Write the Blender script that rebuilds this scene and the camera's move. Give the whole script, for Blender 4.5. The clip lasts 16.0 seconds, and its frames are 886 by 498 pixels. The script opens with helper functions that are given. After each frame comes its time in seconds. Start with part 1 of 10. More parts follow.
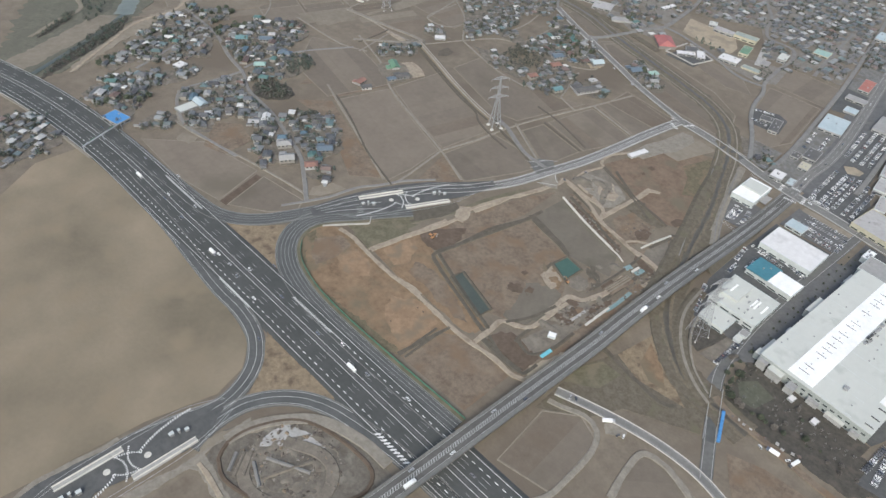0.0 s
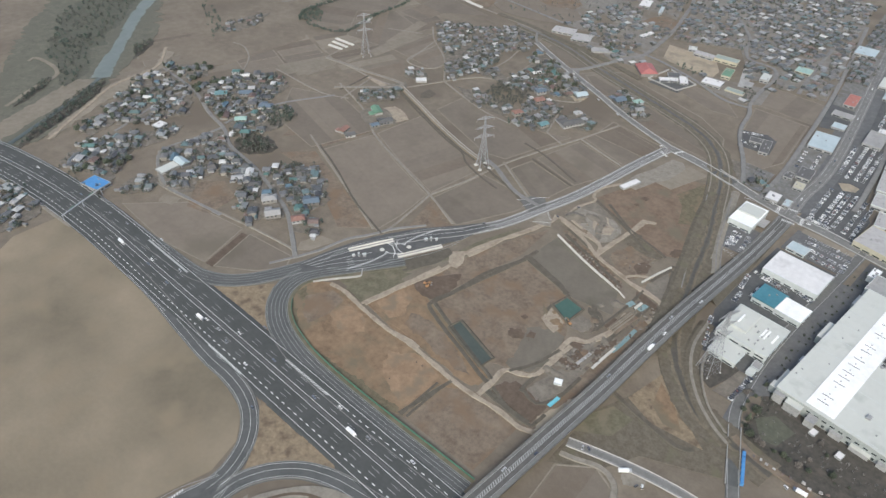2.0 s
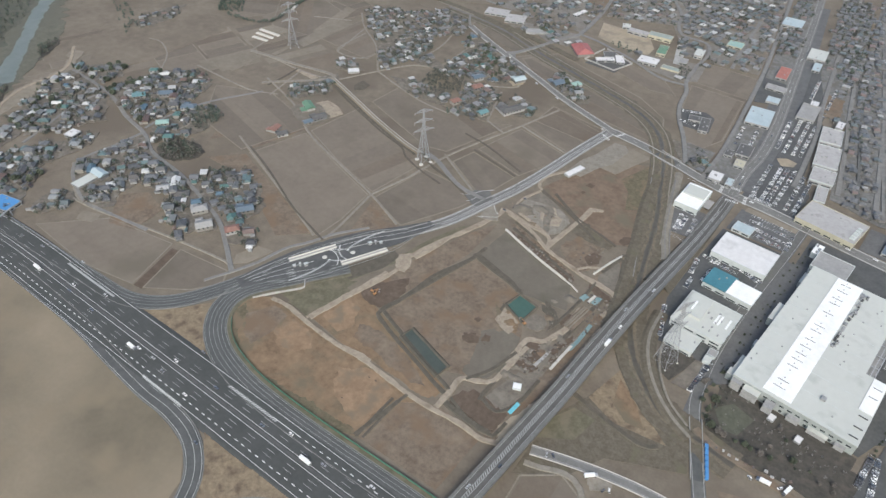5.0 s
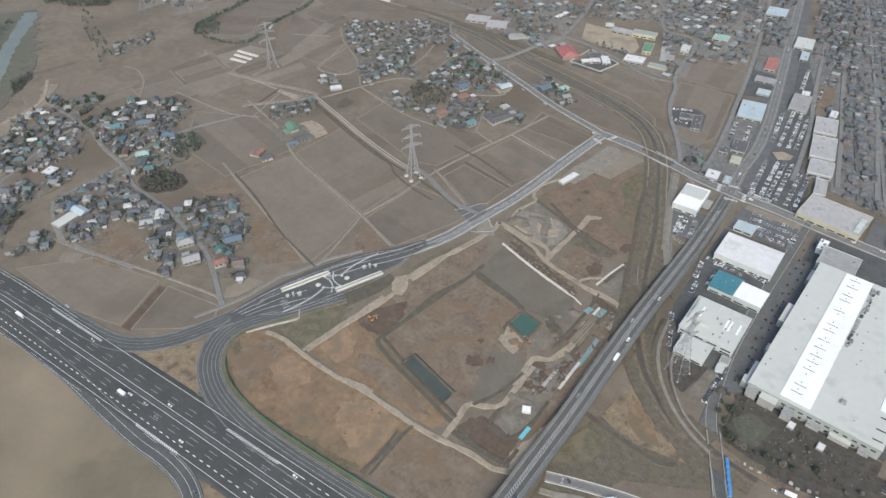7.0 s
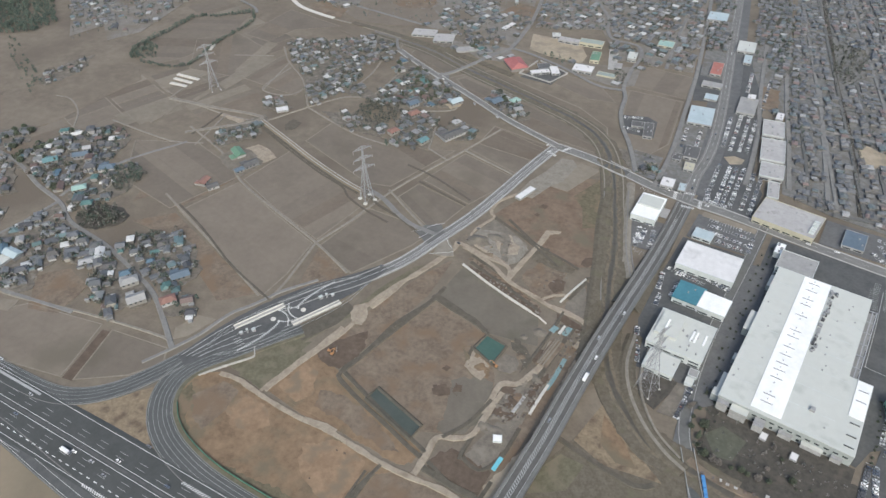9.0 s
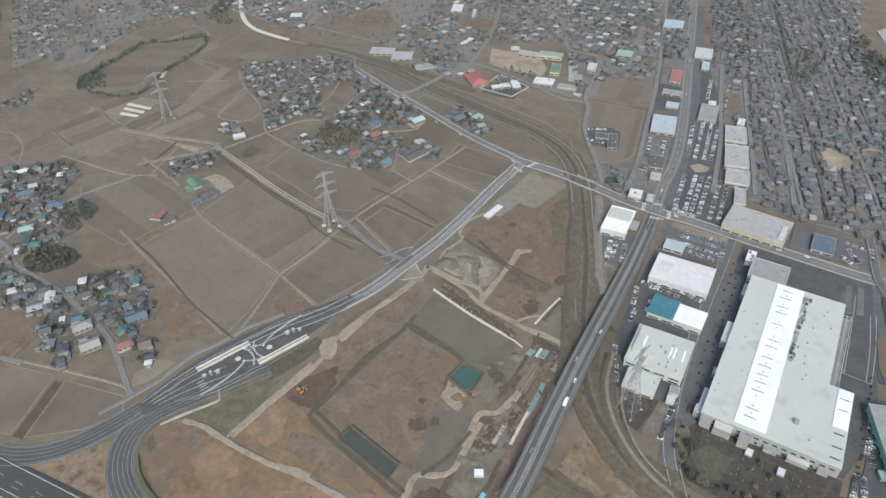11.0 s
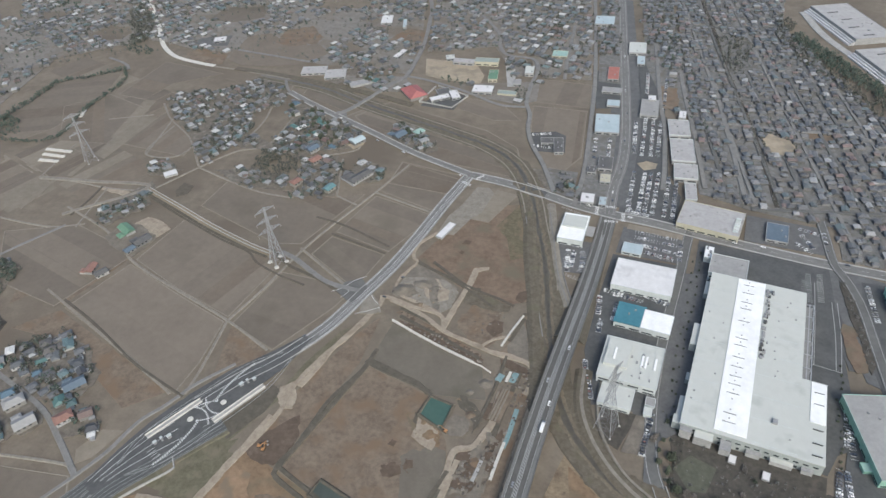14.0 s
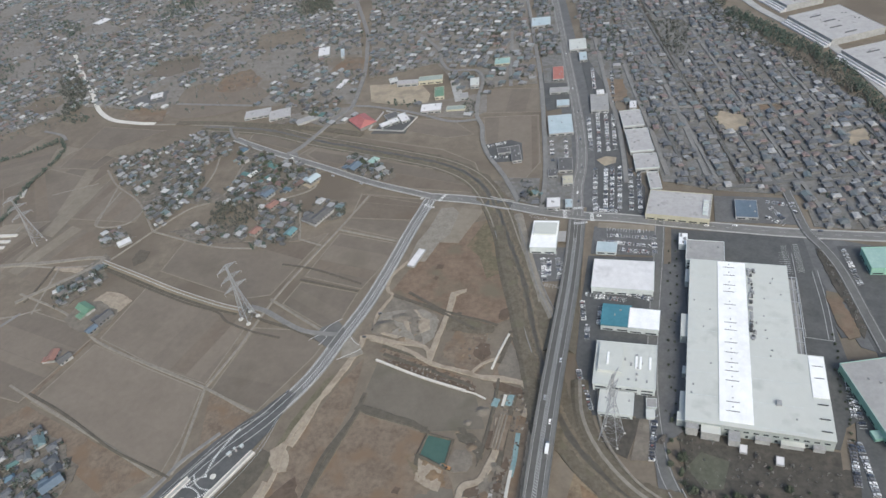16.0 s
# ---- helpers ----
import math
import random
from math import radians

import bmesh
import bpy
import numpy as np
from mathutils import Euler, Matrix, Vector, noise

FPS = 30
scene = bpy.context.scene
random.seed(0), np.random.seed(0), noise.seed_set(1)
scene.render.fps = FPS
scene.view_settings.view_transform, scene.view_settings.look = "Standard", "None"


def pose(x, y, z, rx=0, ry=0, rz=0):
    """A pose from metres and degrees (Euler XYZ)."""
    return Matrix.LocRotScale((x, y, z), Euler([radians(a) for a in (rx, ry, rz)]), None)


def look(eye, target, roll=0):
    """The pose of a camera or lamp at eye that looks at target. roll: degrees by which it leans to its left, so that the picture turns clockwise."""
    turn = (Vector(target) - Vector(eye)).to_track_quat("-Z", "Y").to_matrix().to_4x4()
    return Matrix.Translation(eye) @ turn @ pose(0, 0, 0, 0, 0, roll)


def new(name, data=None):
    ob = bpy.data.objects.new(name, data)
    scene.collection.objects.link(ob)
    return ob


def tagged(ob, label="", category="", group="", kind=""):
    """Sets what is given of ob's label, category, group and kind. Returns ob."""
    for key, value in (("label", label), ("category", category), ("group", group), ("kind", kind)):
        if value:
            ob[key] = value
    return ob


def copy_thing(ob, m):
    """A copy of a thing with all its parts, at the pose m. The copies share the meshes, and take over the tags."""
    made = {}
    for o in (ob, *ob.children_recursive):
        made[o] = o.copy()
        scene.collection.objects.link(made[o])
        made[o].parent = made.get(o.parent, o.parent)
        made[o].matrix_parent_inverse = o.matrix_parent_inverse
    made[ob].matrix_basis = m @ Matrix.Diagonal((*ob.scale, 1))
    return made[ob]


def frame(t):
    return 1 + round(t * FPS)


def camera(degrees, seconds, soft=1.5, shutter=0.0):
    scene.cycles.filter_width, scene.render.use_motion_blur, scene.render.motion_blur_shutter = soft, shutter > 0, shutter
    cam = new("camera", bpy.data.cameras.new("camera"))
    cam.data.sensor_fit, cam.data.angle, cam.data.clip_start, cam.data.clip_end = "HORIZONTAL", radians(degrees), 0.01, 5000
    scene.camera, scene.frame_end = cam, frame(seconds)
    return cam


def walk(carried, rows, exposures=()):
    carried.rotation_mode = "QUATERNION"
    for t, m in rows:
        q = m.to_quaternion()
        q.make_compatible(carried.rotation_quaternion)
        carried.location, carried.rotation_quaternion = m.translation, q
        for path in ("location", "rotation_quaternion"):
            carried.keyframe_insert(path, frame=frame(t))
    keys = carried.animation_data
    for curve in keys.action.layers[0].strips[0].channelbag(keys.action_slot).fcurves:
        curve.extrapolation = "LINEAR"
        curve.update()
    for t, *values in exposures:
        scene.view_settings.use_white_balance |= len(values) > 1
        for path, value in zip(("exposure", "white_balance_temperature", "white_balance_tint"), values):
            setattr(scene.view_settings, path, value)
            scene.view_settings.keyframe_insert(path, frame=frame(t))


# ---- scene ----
LENS = 67.0
cam = camera(LENS, 16.0, soft=1.5)
PATH = [
    (0, (-3.422, -1.605, 427.922), (-12.772, 9.655, 414.291), 4.85),
    (0.5, (-6.852, 3.113, 426.586), (-16.371, 14.594, 413.26), 4.64),
    (1, (-10.369, 7.375, 425.912), (-20.035, 18.915, 412.744), 4.43),
    (1.5, (-14.477, 11.092, 425.581), (-24.357, 22.705, 412.638), 3.10),
    (2, (-18.764, 15.462, 424.967), (-28.438, 27.32, 412.091), 1.33),
    (2.5, (-23.477, 19.934, 424.188), (-32.62, 32.086, 411.199), 0.50),
    (3, (-27.619, 24.31, 424.611), (-36.503, 36.554, 411.528), 0.42),
    (3.5, (-31.034, 28.112, 425.182), (-39.746, 40.379, 412.005), 0.45),
    (4, (-34.499, 32.058, 425.782), (-42.943, 44.437, 412.535), 0.86),
    (6.5, (-52.32, 54.34, 422.798), (-60.154, 66.989, 409.432), 2.12),
    (7, (-56.558, 58.667, 422.512), (-64.497, 71.395, 409.285), -1.18),
    (7.5, (-59.521, 63.122, 421.995), (-67.306, 75.954, 408.776), -2.09),
    (8, (-62.878, 68.079, 421.234), (-70.464, 81.026, 408.012), -2.48),
    (8.5, (-65.455, 72.797, 420.907), (-72.838, 85.926, 407.75), -1.66),
    (9, (-68.485, 77.762, 420.82), (-75.394, 91.248, 407.766), -1.07),
    (11.5, (-79.484, 102.056, 417.944), (-85.506, 116.301, 405.263), -2.27),
    (12, (-82.066, 106.948, 417.982), (-88.029, 121.354, 405.456), -3.59),
    (12.5, (-84.214, 111.487, 418.055), (-89.863, 125.989, 405.493), -4.16),
    (13, (-86.724, 116.303, 418.121), (-92.094, 130.838, 405.476), -3.57),
    (13.5, (-88.883, 120.714, 417.954), (-94.055, 135.234, 405.209), -3.55),
    (14, (-90.306, 125.998, 417.169), (-95.12, 140.609, 404.388), -3.96),
    (14.5, (-90.966, 130.54, 416.127), (-95.505, 145.219, 403.323), -4.67),
    (15, (-92.11, 135.855, 415.215), (-96.393, 150.593, 402.391), -6.02),
    (15.5, (-93.35, 141.007, 414.835), (-97.455, 155.877, 402.107), -8.04),
    (16, (-94.598, 145.271, 414.929), (-98.615, 160.336, 402.402), -10.83),
]
walk(cam, [(t, look(eye, target, roll)) for t, eye, target, roll in PATH], exposures=[(0.0, 0.50, 6400, 5), (8.0, 0.49, 6350, 5), (12.0, 0.43, 6320, 5), (16.0, 0.40, 6280, 5)])

# ---- light: a thick overcast sky with a weak, wide sun ----
world = bpy.data.worlds.new("overcast")
scene.world = world
world.use_nodes = True
wn = world.node_tree.nodes
sky = wn.new("ShaderNodeTexSky")
sky.sky_type, sky.sun_disc = "NISHITA", False
sky.sun_elevation, sky.sun_rotation = radians(42), radians(150)
sky.air_density, sky.dust_density, sky.ozone_density = 1.0, 4.0, 1.6
world.node_tree.links.new(sky.outputs[0], wn["Background"].inputs[0])
wn["Background"].inputs[1].default_value = 0.15
sun_data = bpy.data.lights.new("sun", "SUN")
sun_data.energy, sun_data.angle, sun_data.color = 1.3, radians(25), (1.0, 0.97, 0.92)
sun = new("sun", sun_data)
SUN_EL, SUN_AZ = radians(42), radians(150)
sun.matrix_world = look((0, 0, 0), (-math.sin(SUN_AZ) * math.cos(SUN_EL), -math.cos(SUN_AZ) * math.cos(SUN_EL), -math.sin(SUN_EL)))


# ---- materials ----
def surface(name, dark, light, size=8.0, fine=0.5, rough=0.9, bump=0.3, vary=0.0, island=False, spread=0.13, metal=0.0, stain=None, stain_size=40.0, stain_at=0.5, soft=False):
    """Two colours mixed by a broad and a fine noise; vary: how much single objects or islands differ in brightness; stain: a third colour in patches; soft: broad cloudy patches with little grain."""
    m = bpy.data.materials.new(name)
    m.use_nodes = True
    nt = m.node_tree
    n, l = nt.nodes, nt.links
    b = n["Principled BSDF"]
    co = n.new("ShaderNodeTexCoord")
    big, small = n.new("ShaderNodeTexNoise"), n.new("ShaderNodeTexNoise")
    big.inputs["Scale"].default_value, big.inputs["Detail"].default_value = 1 / size, 2 if soft else 5
    small.inputs["Scale"].default_value, small.inputs["Detail"].default_value = 1 / fine, 4
    for t in (big, small):
        l.new(co.outputs["Object"], t.inputs["Vector"])
    add = n.new("ShaderNodeMath")
    add.operation = "MULTIPLY_ADD"
    add.inputs[1].default_value = 0.09 if soft else 0.2
    l.new(small.outputs["Fac"], add.inputs[0])
    sc = n.new("ShaderNodeMath")
    sc.operation = "MULTIPLY"
    sc.inputs[1].default_value = 0.78 if soft else 0.45
    l.new(big.outputs["Fac"], sc.inputs[0])
    mid = n.new("ShaderNodeTexNoise")
    mid.inputs["Scale"].default_value, mid.inputs["Detail"].default_value = 1 / math.sqrt(size * fine), 3
    l.new(co.outputs["Object"], mid.inputs["Vector"])
    both = n.new("ShaderNodeMath")
    both.operation = "MULTIPLY_ADD"
    both.inputs[1].default_value = 0.13 if soft else 0.35
    l.new(mid.outputs["Fac"], both.inputs[0])
    l.new(sc.outputs[0], both.inputs[2])
    l.new(both.outputs[0], add.inputs[2])
    ramp = n.new("ShaderNodeValToRGB")
    ramp.color_ramp.elements[0].position, ramp.color_ramp.elements[1].position = 0.5 - spread, 0.5 + spread
    ramp.color_ramp.elements[0].color, ramp.color_ramp.elements[1].color = (*dark, 1), (*light, 1)
    l.new(add.outputs[0], ramp.inputs[0])
    colour = ramp.outputs[0]
    if stain:
        st = n.new("ShaderNodeTexNoise")
        st.inputs["Scale"].default_value, st.inputs["Detail"].default_value = 1 / stain_size, 2 if soft else 6
        l.new(co.outputs["Object"], st.inputs["Vector"])
        sr = n.new("ShaderNodeValToRGB")
        sr.color_ramp.elements[0].position, sr.color_ramp.elements[1].position = stain_at, stain_at + (0.22 if soft else 0.14)
        l.new(st.outputs["Fac"], sr.inputs[0])
        mx = n.new("ShaderNodeMixRGB")
        l.new(sr.outputs[0], mx.inputs[0])
        l.new(colour, mx.inputs[1])
        mx.inputs[2].default_value = (*stain, 1)
        colour = mx.outputs[0]
    if vary:
        if island:
            rnd = n.new("ShaderNodeNewGeometry").outputs["Random Per Island"]
        else:
            rnd = n.new("ShaderNodeObjectInfo").outputs["Random"]
        hs = n.new("ShaderNodeHueSaturation")
        mr = n.new("ShaderNodeMapRange")
        mr.inputs[3].default_value, mr.inputs[4].default_value = 1 - vary, 1 + vary
        l.new(rnd, mr.inputs[0])
        l.new(mr.outputs[0], hs.inputs["Value"])
        l.new(colour, hs.inputs["Color"])
        colour = hs.outputs[0]
    l.new(colour, b.inputs["Base Color"])
    b.inputs["Roughness"].default_value, b.inputs["Metallic"].default_value = rough, metal
    if bump:
        bp = n.new("ShaderNodeBump")
        bp.inputs["Strength"].default_value, bp.inputs["Distance"].default_value = bump, fine * 0.3
        l.new(small.outputs["Fac"], bp.inputs["Height"])
        l.new(bp.outputs[0], b.inputs["Normal"])
    return m


def palette(name, colours, rough=0.6, island=False, grain=1.2, amount=0.25):
    """One of several colours, picked by the object's or the island's random number, with weathering over it."""
    m = bpy.data.materials.new(name)
    m.use_nodes = True
    n, l = m.node_tree.nodes, m.node_tree.links
    b = n["Principled BSDF"]
    if island:
        rnd = n.new("ShaderNodeNewGeometry").outputs["Random Per Island"]
    else:
        rnd = n.new("ShaderNodeObjectInfo").outputs["Random"]
    ramp = n.new("ShaderNodeValToRGB")
    cr = ramp.color_ramp
    cr.interpolation = "CONSTANT"
    while len(cr.elements) < len(colours):
        cr.elements.new(0.5)
    for i, c in enumerate(colours):
        cr.elements[i].position = i / len(colours)
        cr.elements[i].color = (*c, 1)
    l.new(rnd, ramp.inputs[0])
    co = n.new("ShaderNodeTexCoord")
    nz = n.new("ShaderNodeTexNoise")
    nz.inputs["Scale"].default_value, nz.inputs["Detail"].default_value = 1 / grain, 4
    l.new(co.outputs["Object"], nz.inputs["Vector"])
    mr = n.new("ShaderNodeMapRange")
    mr.inputs[1].default_value, mr.inputs[2].default_value = 0.3, 0.7
    mr.inputs[3].default_value, mr.inputs[4].default_value = 1 - amount, 1 + amount
    l.new(nz.outputs["Fac"], mr.inputs[0])
    hs = n.new("ShaderNodeHueSaturation")
    l.new(mr.outputs[0], hs.inputs["Value"])
    l.new(ramp.outputs[0], hs.inputs["Color"])
    l.new(hs.outputs[0], b.inputs["Base Color"])
    b.inputs["Roughness"].default_value = rough
    return m


M_GROUND = surface("dry_winter_ground", (0.126, 0.103, 0.077), (0.194, 0.164, 0.127), 45, 2.5, stain=(0.124, 0.101, 0.076), stain_size=90)
M_PADDY = surface("bare_paddy_soil", (0.131, 0.109, 0.085), (0.178, 0.150, 0.120), 26, 1.2, vary=0.13, spread=0.2, stain=(0.124, 0.106, 0.080), stain_size=60, stain_at=0.55)
M_TILTH = surface("worked_paddy_soil", (0.116, 0.093, 0.070), (0.166, 0.137, 0.106), 24, 1.2, vary=0.12, spread=0.2, stain=(0.132, 0.104, 0.076), stain_size=40, stain_at=0.55)
M_STUBBLE = surface("pale_stubble_field", (0.128, 0.109, 0.076), (0.244, 0.200, 0.142), 95, 4.0, bump=0.15, spread=0.16, stain=(0.205, 0.166, 0.114), stain_size=34, stain_at=0.52, soft=True)
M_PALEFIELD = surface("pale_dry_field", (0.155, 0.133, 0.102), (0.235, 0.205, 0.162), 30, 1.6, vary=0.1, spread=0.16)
M_SAND = surface("tan_sandy_ground", (0.26, 0.215, 0.155), (0.35, 0.295, 0.22), 14, 1.0, stain=(0.22, 0.19, 0.145), stain_size=20)
M_CLAY = surface("orange_clay_grass", (0.135, 0.092, 0.056), (0.235, 0.162, 0.100), 18, 1.6, stain=(0.14, 0.115, 0.076), stain_size=32)
M_CLAYDARK = surface("dark_turned_soil", (0.075, 0.055, 0.04), (0.12, 0.09, 0.065), 10, 1.5)
M_SITE = surface("graded_brown_earth", (0.112, 0.085, 0.061), (0.200, 0.158, 0.117), 14, 0.9, spread=0.13, stain=(0.160, 0.112, 0.073), stain_size=26)
M_GREYSITE = surface("grey_gravel_earth", (0.120, 0.104, 0.084), (0.190, 0.167, 0.137), 10, 1.0, stain=(0.215, 0.190, 0.157), stain_size=16, stain_at=0.60)
M_SILT = surface("settled_grey_silt", (0.112, 0.097, 0.076), (0.156, 0.136, 0.109), 22, 1.4, spread=0.2, stain=(0.106, 0.097, 0.072), stain_size=34, stain_at=0.55)
M_RUSSET = surface("russet_dry_weeds", (0.120, 0.084, 0.058), (0.188, 0.138, 0.098), 16, 1.6, stain=(0.132, 0.112, 0.078), stain_size=30)
M_GRASS = surface("dull_green_turf", (0.084, 0.080, 0.050), (0.148, 0.132, 0.088), 9, 0.8, stain=(0.155, 0.130, 0.090), stain_size=14)
M_REED = surface("dry_reeds_and_grass", (0.145, 0.110, 0.072), (0.262, 0.206, 0.138), 5, 0.9, bump=0.6, stain=(0.108, 0.080, 0.054), stain_size=10, stain_at=0.52)
M_DIRTROAD = surface("pale_dirt_track", (0.225, 0.186, 0.140), (0.335, 0.286, 0.222), 7, 0.7, stain=(0.198, 0.160, 0.118), stain_size=12, stain_at=0.58)
M_OLIVE = surface("olive_scrub_on_clay", (0.080, 0.073, 0.045), (0.150, 0.126, 0.080), 6, 0.9, bump=0.5, stain=(0.165, 0.122, 0.080), stain_size=13)
M_WARMCLAY = surface("bright_orange_clay", (0.185, 0.122, 0.074), (0.270, 0.188, 0.120), 12, 1.0, stain=(0.175, 0.135, 0.092), stain_size=15)
M_MAROON = surface("dark_reddish_soil", (0.078, 0.057, 0.041), (0.122, 0.091, 0.067), 9, 1.0, stain=(0.136, 0.104, 0.078), stain_size=12, stain_at=0.58)
M_PATH = surface("worn_field_path", (0.165, 0.148, 0.122), (0.25, 0.228, 0.19), 6, 0.8)
# soil of the drains; also the painted shade below the toll platform
M_DITCH_AND_SHADE = surface("dark_ditch_soil_and_bank_shade", (0.072, 0.065, 0.050), (0.112, 0.098, 0.075), 6, 0.8)
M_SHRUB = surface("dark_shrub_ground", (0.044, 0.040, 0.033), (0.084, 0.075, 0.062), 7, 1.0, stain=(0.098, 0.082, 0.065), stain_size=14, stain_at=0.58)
M_ASPHALT = surface("fresh_dark_asphalt", (0.052, 0.055, 0.053), (0.073, 0.076, 0.073), 20, 0.4, rough=0.9, bump=0.1)
M_ASPHALT2 = surface("worn_grey_asphalt", (0.096, 0.095, 0.090), (0.14, 0.138, 0.131), 16, 0.5, rough=0.85, bump=0.1)
M_ASPHALT3 = surface("dim_side_asphalt", (0.064, 0.066, 0.065), (0.100, 0.101, 0.099), 14, 0.5, rough=0.9, bump=0.1)
M_RAMP = surface("grey_ramp_asphalt", (0.070, 0.073, 0.071), (0.100, 0.103, 0.100), 14, 0.5, rough=0.9, bump=0.1)
M_LANE = surface("pale_grey_lane", (0.150, 0.146, 0.138), (0.215, 0.209, 0.198), 8, 0.6, rough=0.9, bump=0.1)
M_ROADPALE = surface("sun_bleached_asphalt", (0.134, 0.131, 0.124), (0.184, 0.180, 0.171), 16, 0.5, rough=0.88, bump=0.1)
M_LOT = surface("grey_lot_asphalt", (0.090, 0.090, 0.090), (0.132, 0.131, 0.130), 12, 0.6, rough=0.9, bump=0.1, stain=(0.150, 0.146, 0.140), stain_size=14, stain_at=0.6)
M_SUBURB = surface("gardens_and_drives", (0.115, 0.112, 0.105), (0.190, 0.186, 0.176), 7, 1.2, stain=(0.128, 0.117, 0.101), stain_size=12)
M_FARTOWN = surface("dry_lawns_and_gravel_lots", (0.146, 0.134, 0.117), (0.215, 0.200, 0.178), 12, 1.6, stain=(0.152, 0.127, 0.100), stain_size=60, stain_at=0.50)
M_YARDS = surface("dim_village_yards", (0.096, 0.083, 0.067), (0.174, 0.154, 0.128), 6, 1.2, stain=(0.205, 0.186, 0.158), stain_size=10, stain_at=0.56)
M_DECK = surface("brown_grey_deck_asphalt", (0.080, 0.078, 0.071), (0.115, 0.112, 0.103), 14, 0.5, rough=0.9, bump=0.1)
M_DUMP = surface("grey_brown_tip", (0.088, 0.077, 0.062), (0.155, 0.138, 0.114), 8, 1.0, stain=(0.19, 0.172, 0.145), stain_size=13, stain_at=0.56)
M_LAWN = surface("dim_green_lawn", (0.066, 0.070, 0.050), (0.106, 0.107, 0.078), 7, 0.8)
M_LINE = surface("white_road_paint", (0.55, 0.55, 0.54), (0.75, 0.75, 0.73), 3, 0.3, rough=0.6, bump=0)
M_LINEDIM = surface("worn_road_paint", (0.26, 0.26, 0.26), (0.42, 0.42, 0.41), 3, 0.3, rough=0.7, bump=0)
M_CONCRETE = surface("weathered_concrete", (0.27, 0.265, 0.25), (0.40, 0.39, 0.37), 6, 0.6, rough=0.8, bump=0.15)
M_PALECONC = surface("pale_new_concrete", (0.45, 0.43, 0.39), (0.58, 0.56, 0.51), 6, 0.6, rough=0.8, bump=0.1)
M_STEEL = surface("galvanised_steel", (0.36, 0.37, 0.38), (0.48, 0.49, 0.50), 2, 0.3, rough=0.5, bump=0, metal=0.3)
M_GREENFENCE = surface("green_fence_mesh", (0.06, 0.13, 0.09), (0.09, 0.19, 0.13), 3, 0.3, rough=0.7, bump=0)


# ---- geometry helpers ----
def link(name, verts, faces, material, parent=None, label="", smooth=False):
    me = bpy.data.meshes.new(name)
    me.from_pydata([tuple(v) for v in verts], [], faces)
    me.update()
    if material:
        me.materials.append(material)
    if smooth:
        me.polygons.foreach_set("use_smooth", [True] * len(me.polygons))
    ob = new(name, me)
    if parent:
        ob.parent = parent
    if label:
        tagged(ob, label)
    return ob


def part(name, bm, material, parent=None, label=""):
    me = bpy.data.meshes.new(name)
    bm.to_mesh(me)
    bm.free()
    me.materials.append(material)
    ob = new(name, me)
    if parent:
        ob.parent = parent
    if label:
        tagged(ob, label)
    return ob


def curve_points(pts, step=5.0):
    """A smooth line through the points, at even steps."""
    if len(pts) < 3:
        a, b = Vector(pts[0][:2]), Vector(pts[-1][:2])
        n = max(1, int((b - a).length / step))
        return [a.lerp(b, i / n) for i in range(n + 1)]
    p = [Vector(q[:2]) for q in pts]
    p = [p[0] * 2 - p[1]] + p + [p[-1] * 2 - p[-2]]
    out = []
    for i in range(1, len(p) - 2):
        a, b, c, d = p[i - 1:i + 3]
        n = max(1, int((c - b).length / step))
        for k in range(n):
            t = k / n
            out.append(0.5 * ((2 * b) + (c - a) * t + (2 * a - 5 * b + 4 * c - d) * t * t + (3 * b - a - 3 * c + d) * t ** 3))
    out.append(p[-2])
    return out


def normals(line):
    out = []
    for i in range(len(line)):
        d = line[min(i + 1, len(line) - 1)] - line[max(i - 1, 0)]
        d = d.normalized() if d.length else Vector((1, 0))
        out.append(Vector((-d.y, d.x)))
    return out


def arc_lengths(line):
    s = [0.0]
    for a, b in zip(line, line[1:]):
        s.append(s[-1] + (b - a).length)
    return s


def at_length(line, s, d):
    for i in range(len(s) - 1):
        if s[i + 1] >= d:
            f = (d - s[i]) / max(1e-6, s[i + 1] - s[i])
            return line[i].lerp(line[i + 1], f), i + f
    return line[-1], len(line) - 1


def lift(h, u):
    """The height at the share u of the way; h is a number or a function."""
    return h(u) if callable(h) else h


LAYERS = [0, 0]


def level(z):
    """Strips and plots that lie on the plain get heights of their own, a few millimetres apart."""
    LAYERS[0] += 1
    return z + 0.3 + 0.004 * LAYERS[0]


def ribbon(name, pts, left, right, z, material, parent=None, depth=0.25, bank=0.0, label="", category="", kind="structure", step=5.0, raw=False):
    """A strip along a line, from right (negative) to left of it, with sides that go down by depth; bank: how far its foot spreads."""
    if not (parent or raw or callable(z)):
        z = level(z)
        depth += 0.5
    line = curve_points(pts, step)
    nn = normals(line)
    s = arc_lengths(line)
    v, f = [], []
    for i, (p, n) in enumerate(zip(line, nn)):
        h = lift(z, s[i] / s[-1])
        foot = h - depth
        for off, hh in ((left + bank, foot), (left, h), (right, h), (right - bank, foot)):
            q = p + n * off
            v.append((q.x, q.y, hh))
        if i:
            a = 4 * (i - 1)
            for k in range(3):
                f.append((a + k, a + k + 1, a + k + 5, a + k + 4))
    e = 4 * (len(line) - 1)
    f += [(3, 2, 1, 0), (e, e + 1, e + 2, e + 3)]
    ob = link(name, v, f, material, parent)
    if not parent:
        tagged(ob, label, category, "", kind)
    elif label:
        tagged(ob, label)
    return ob


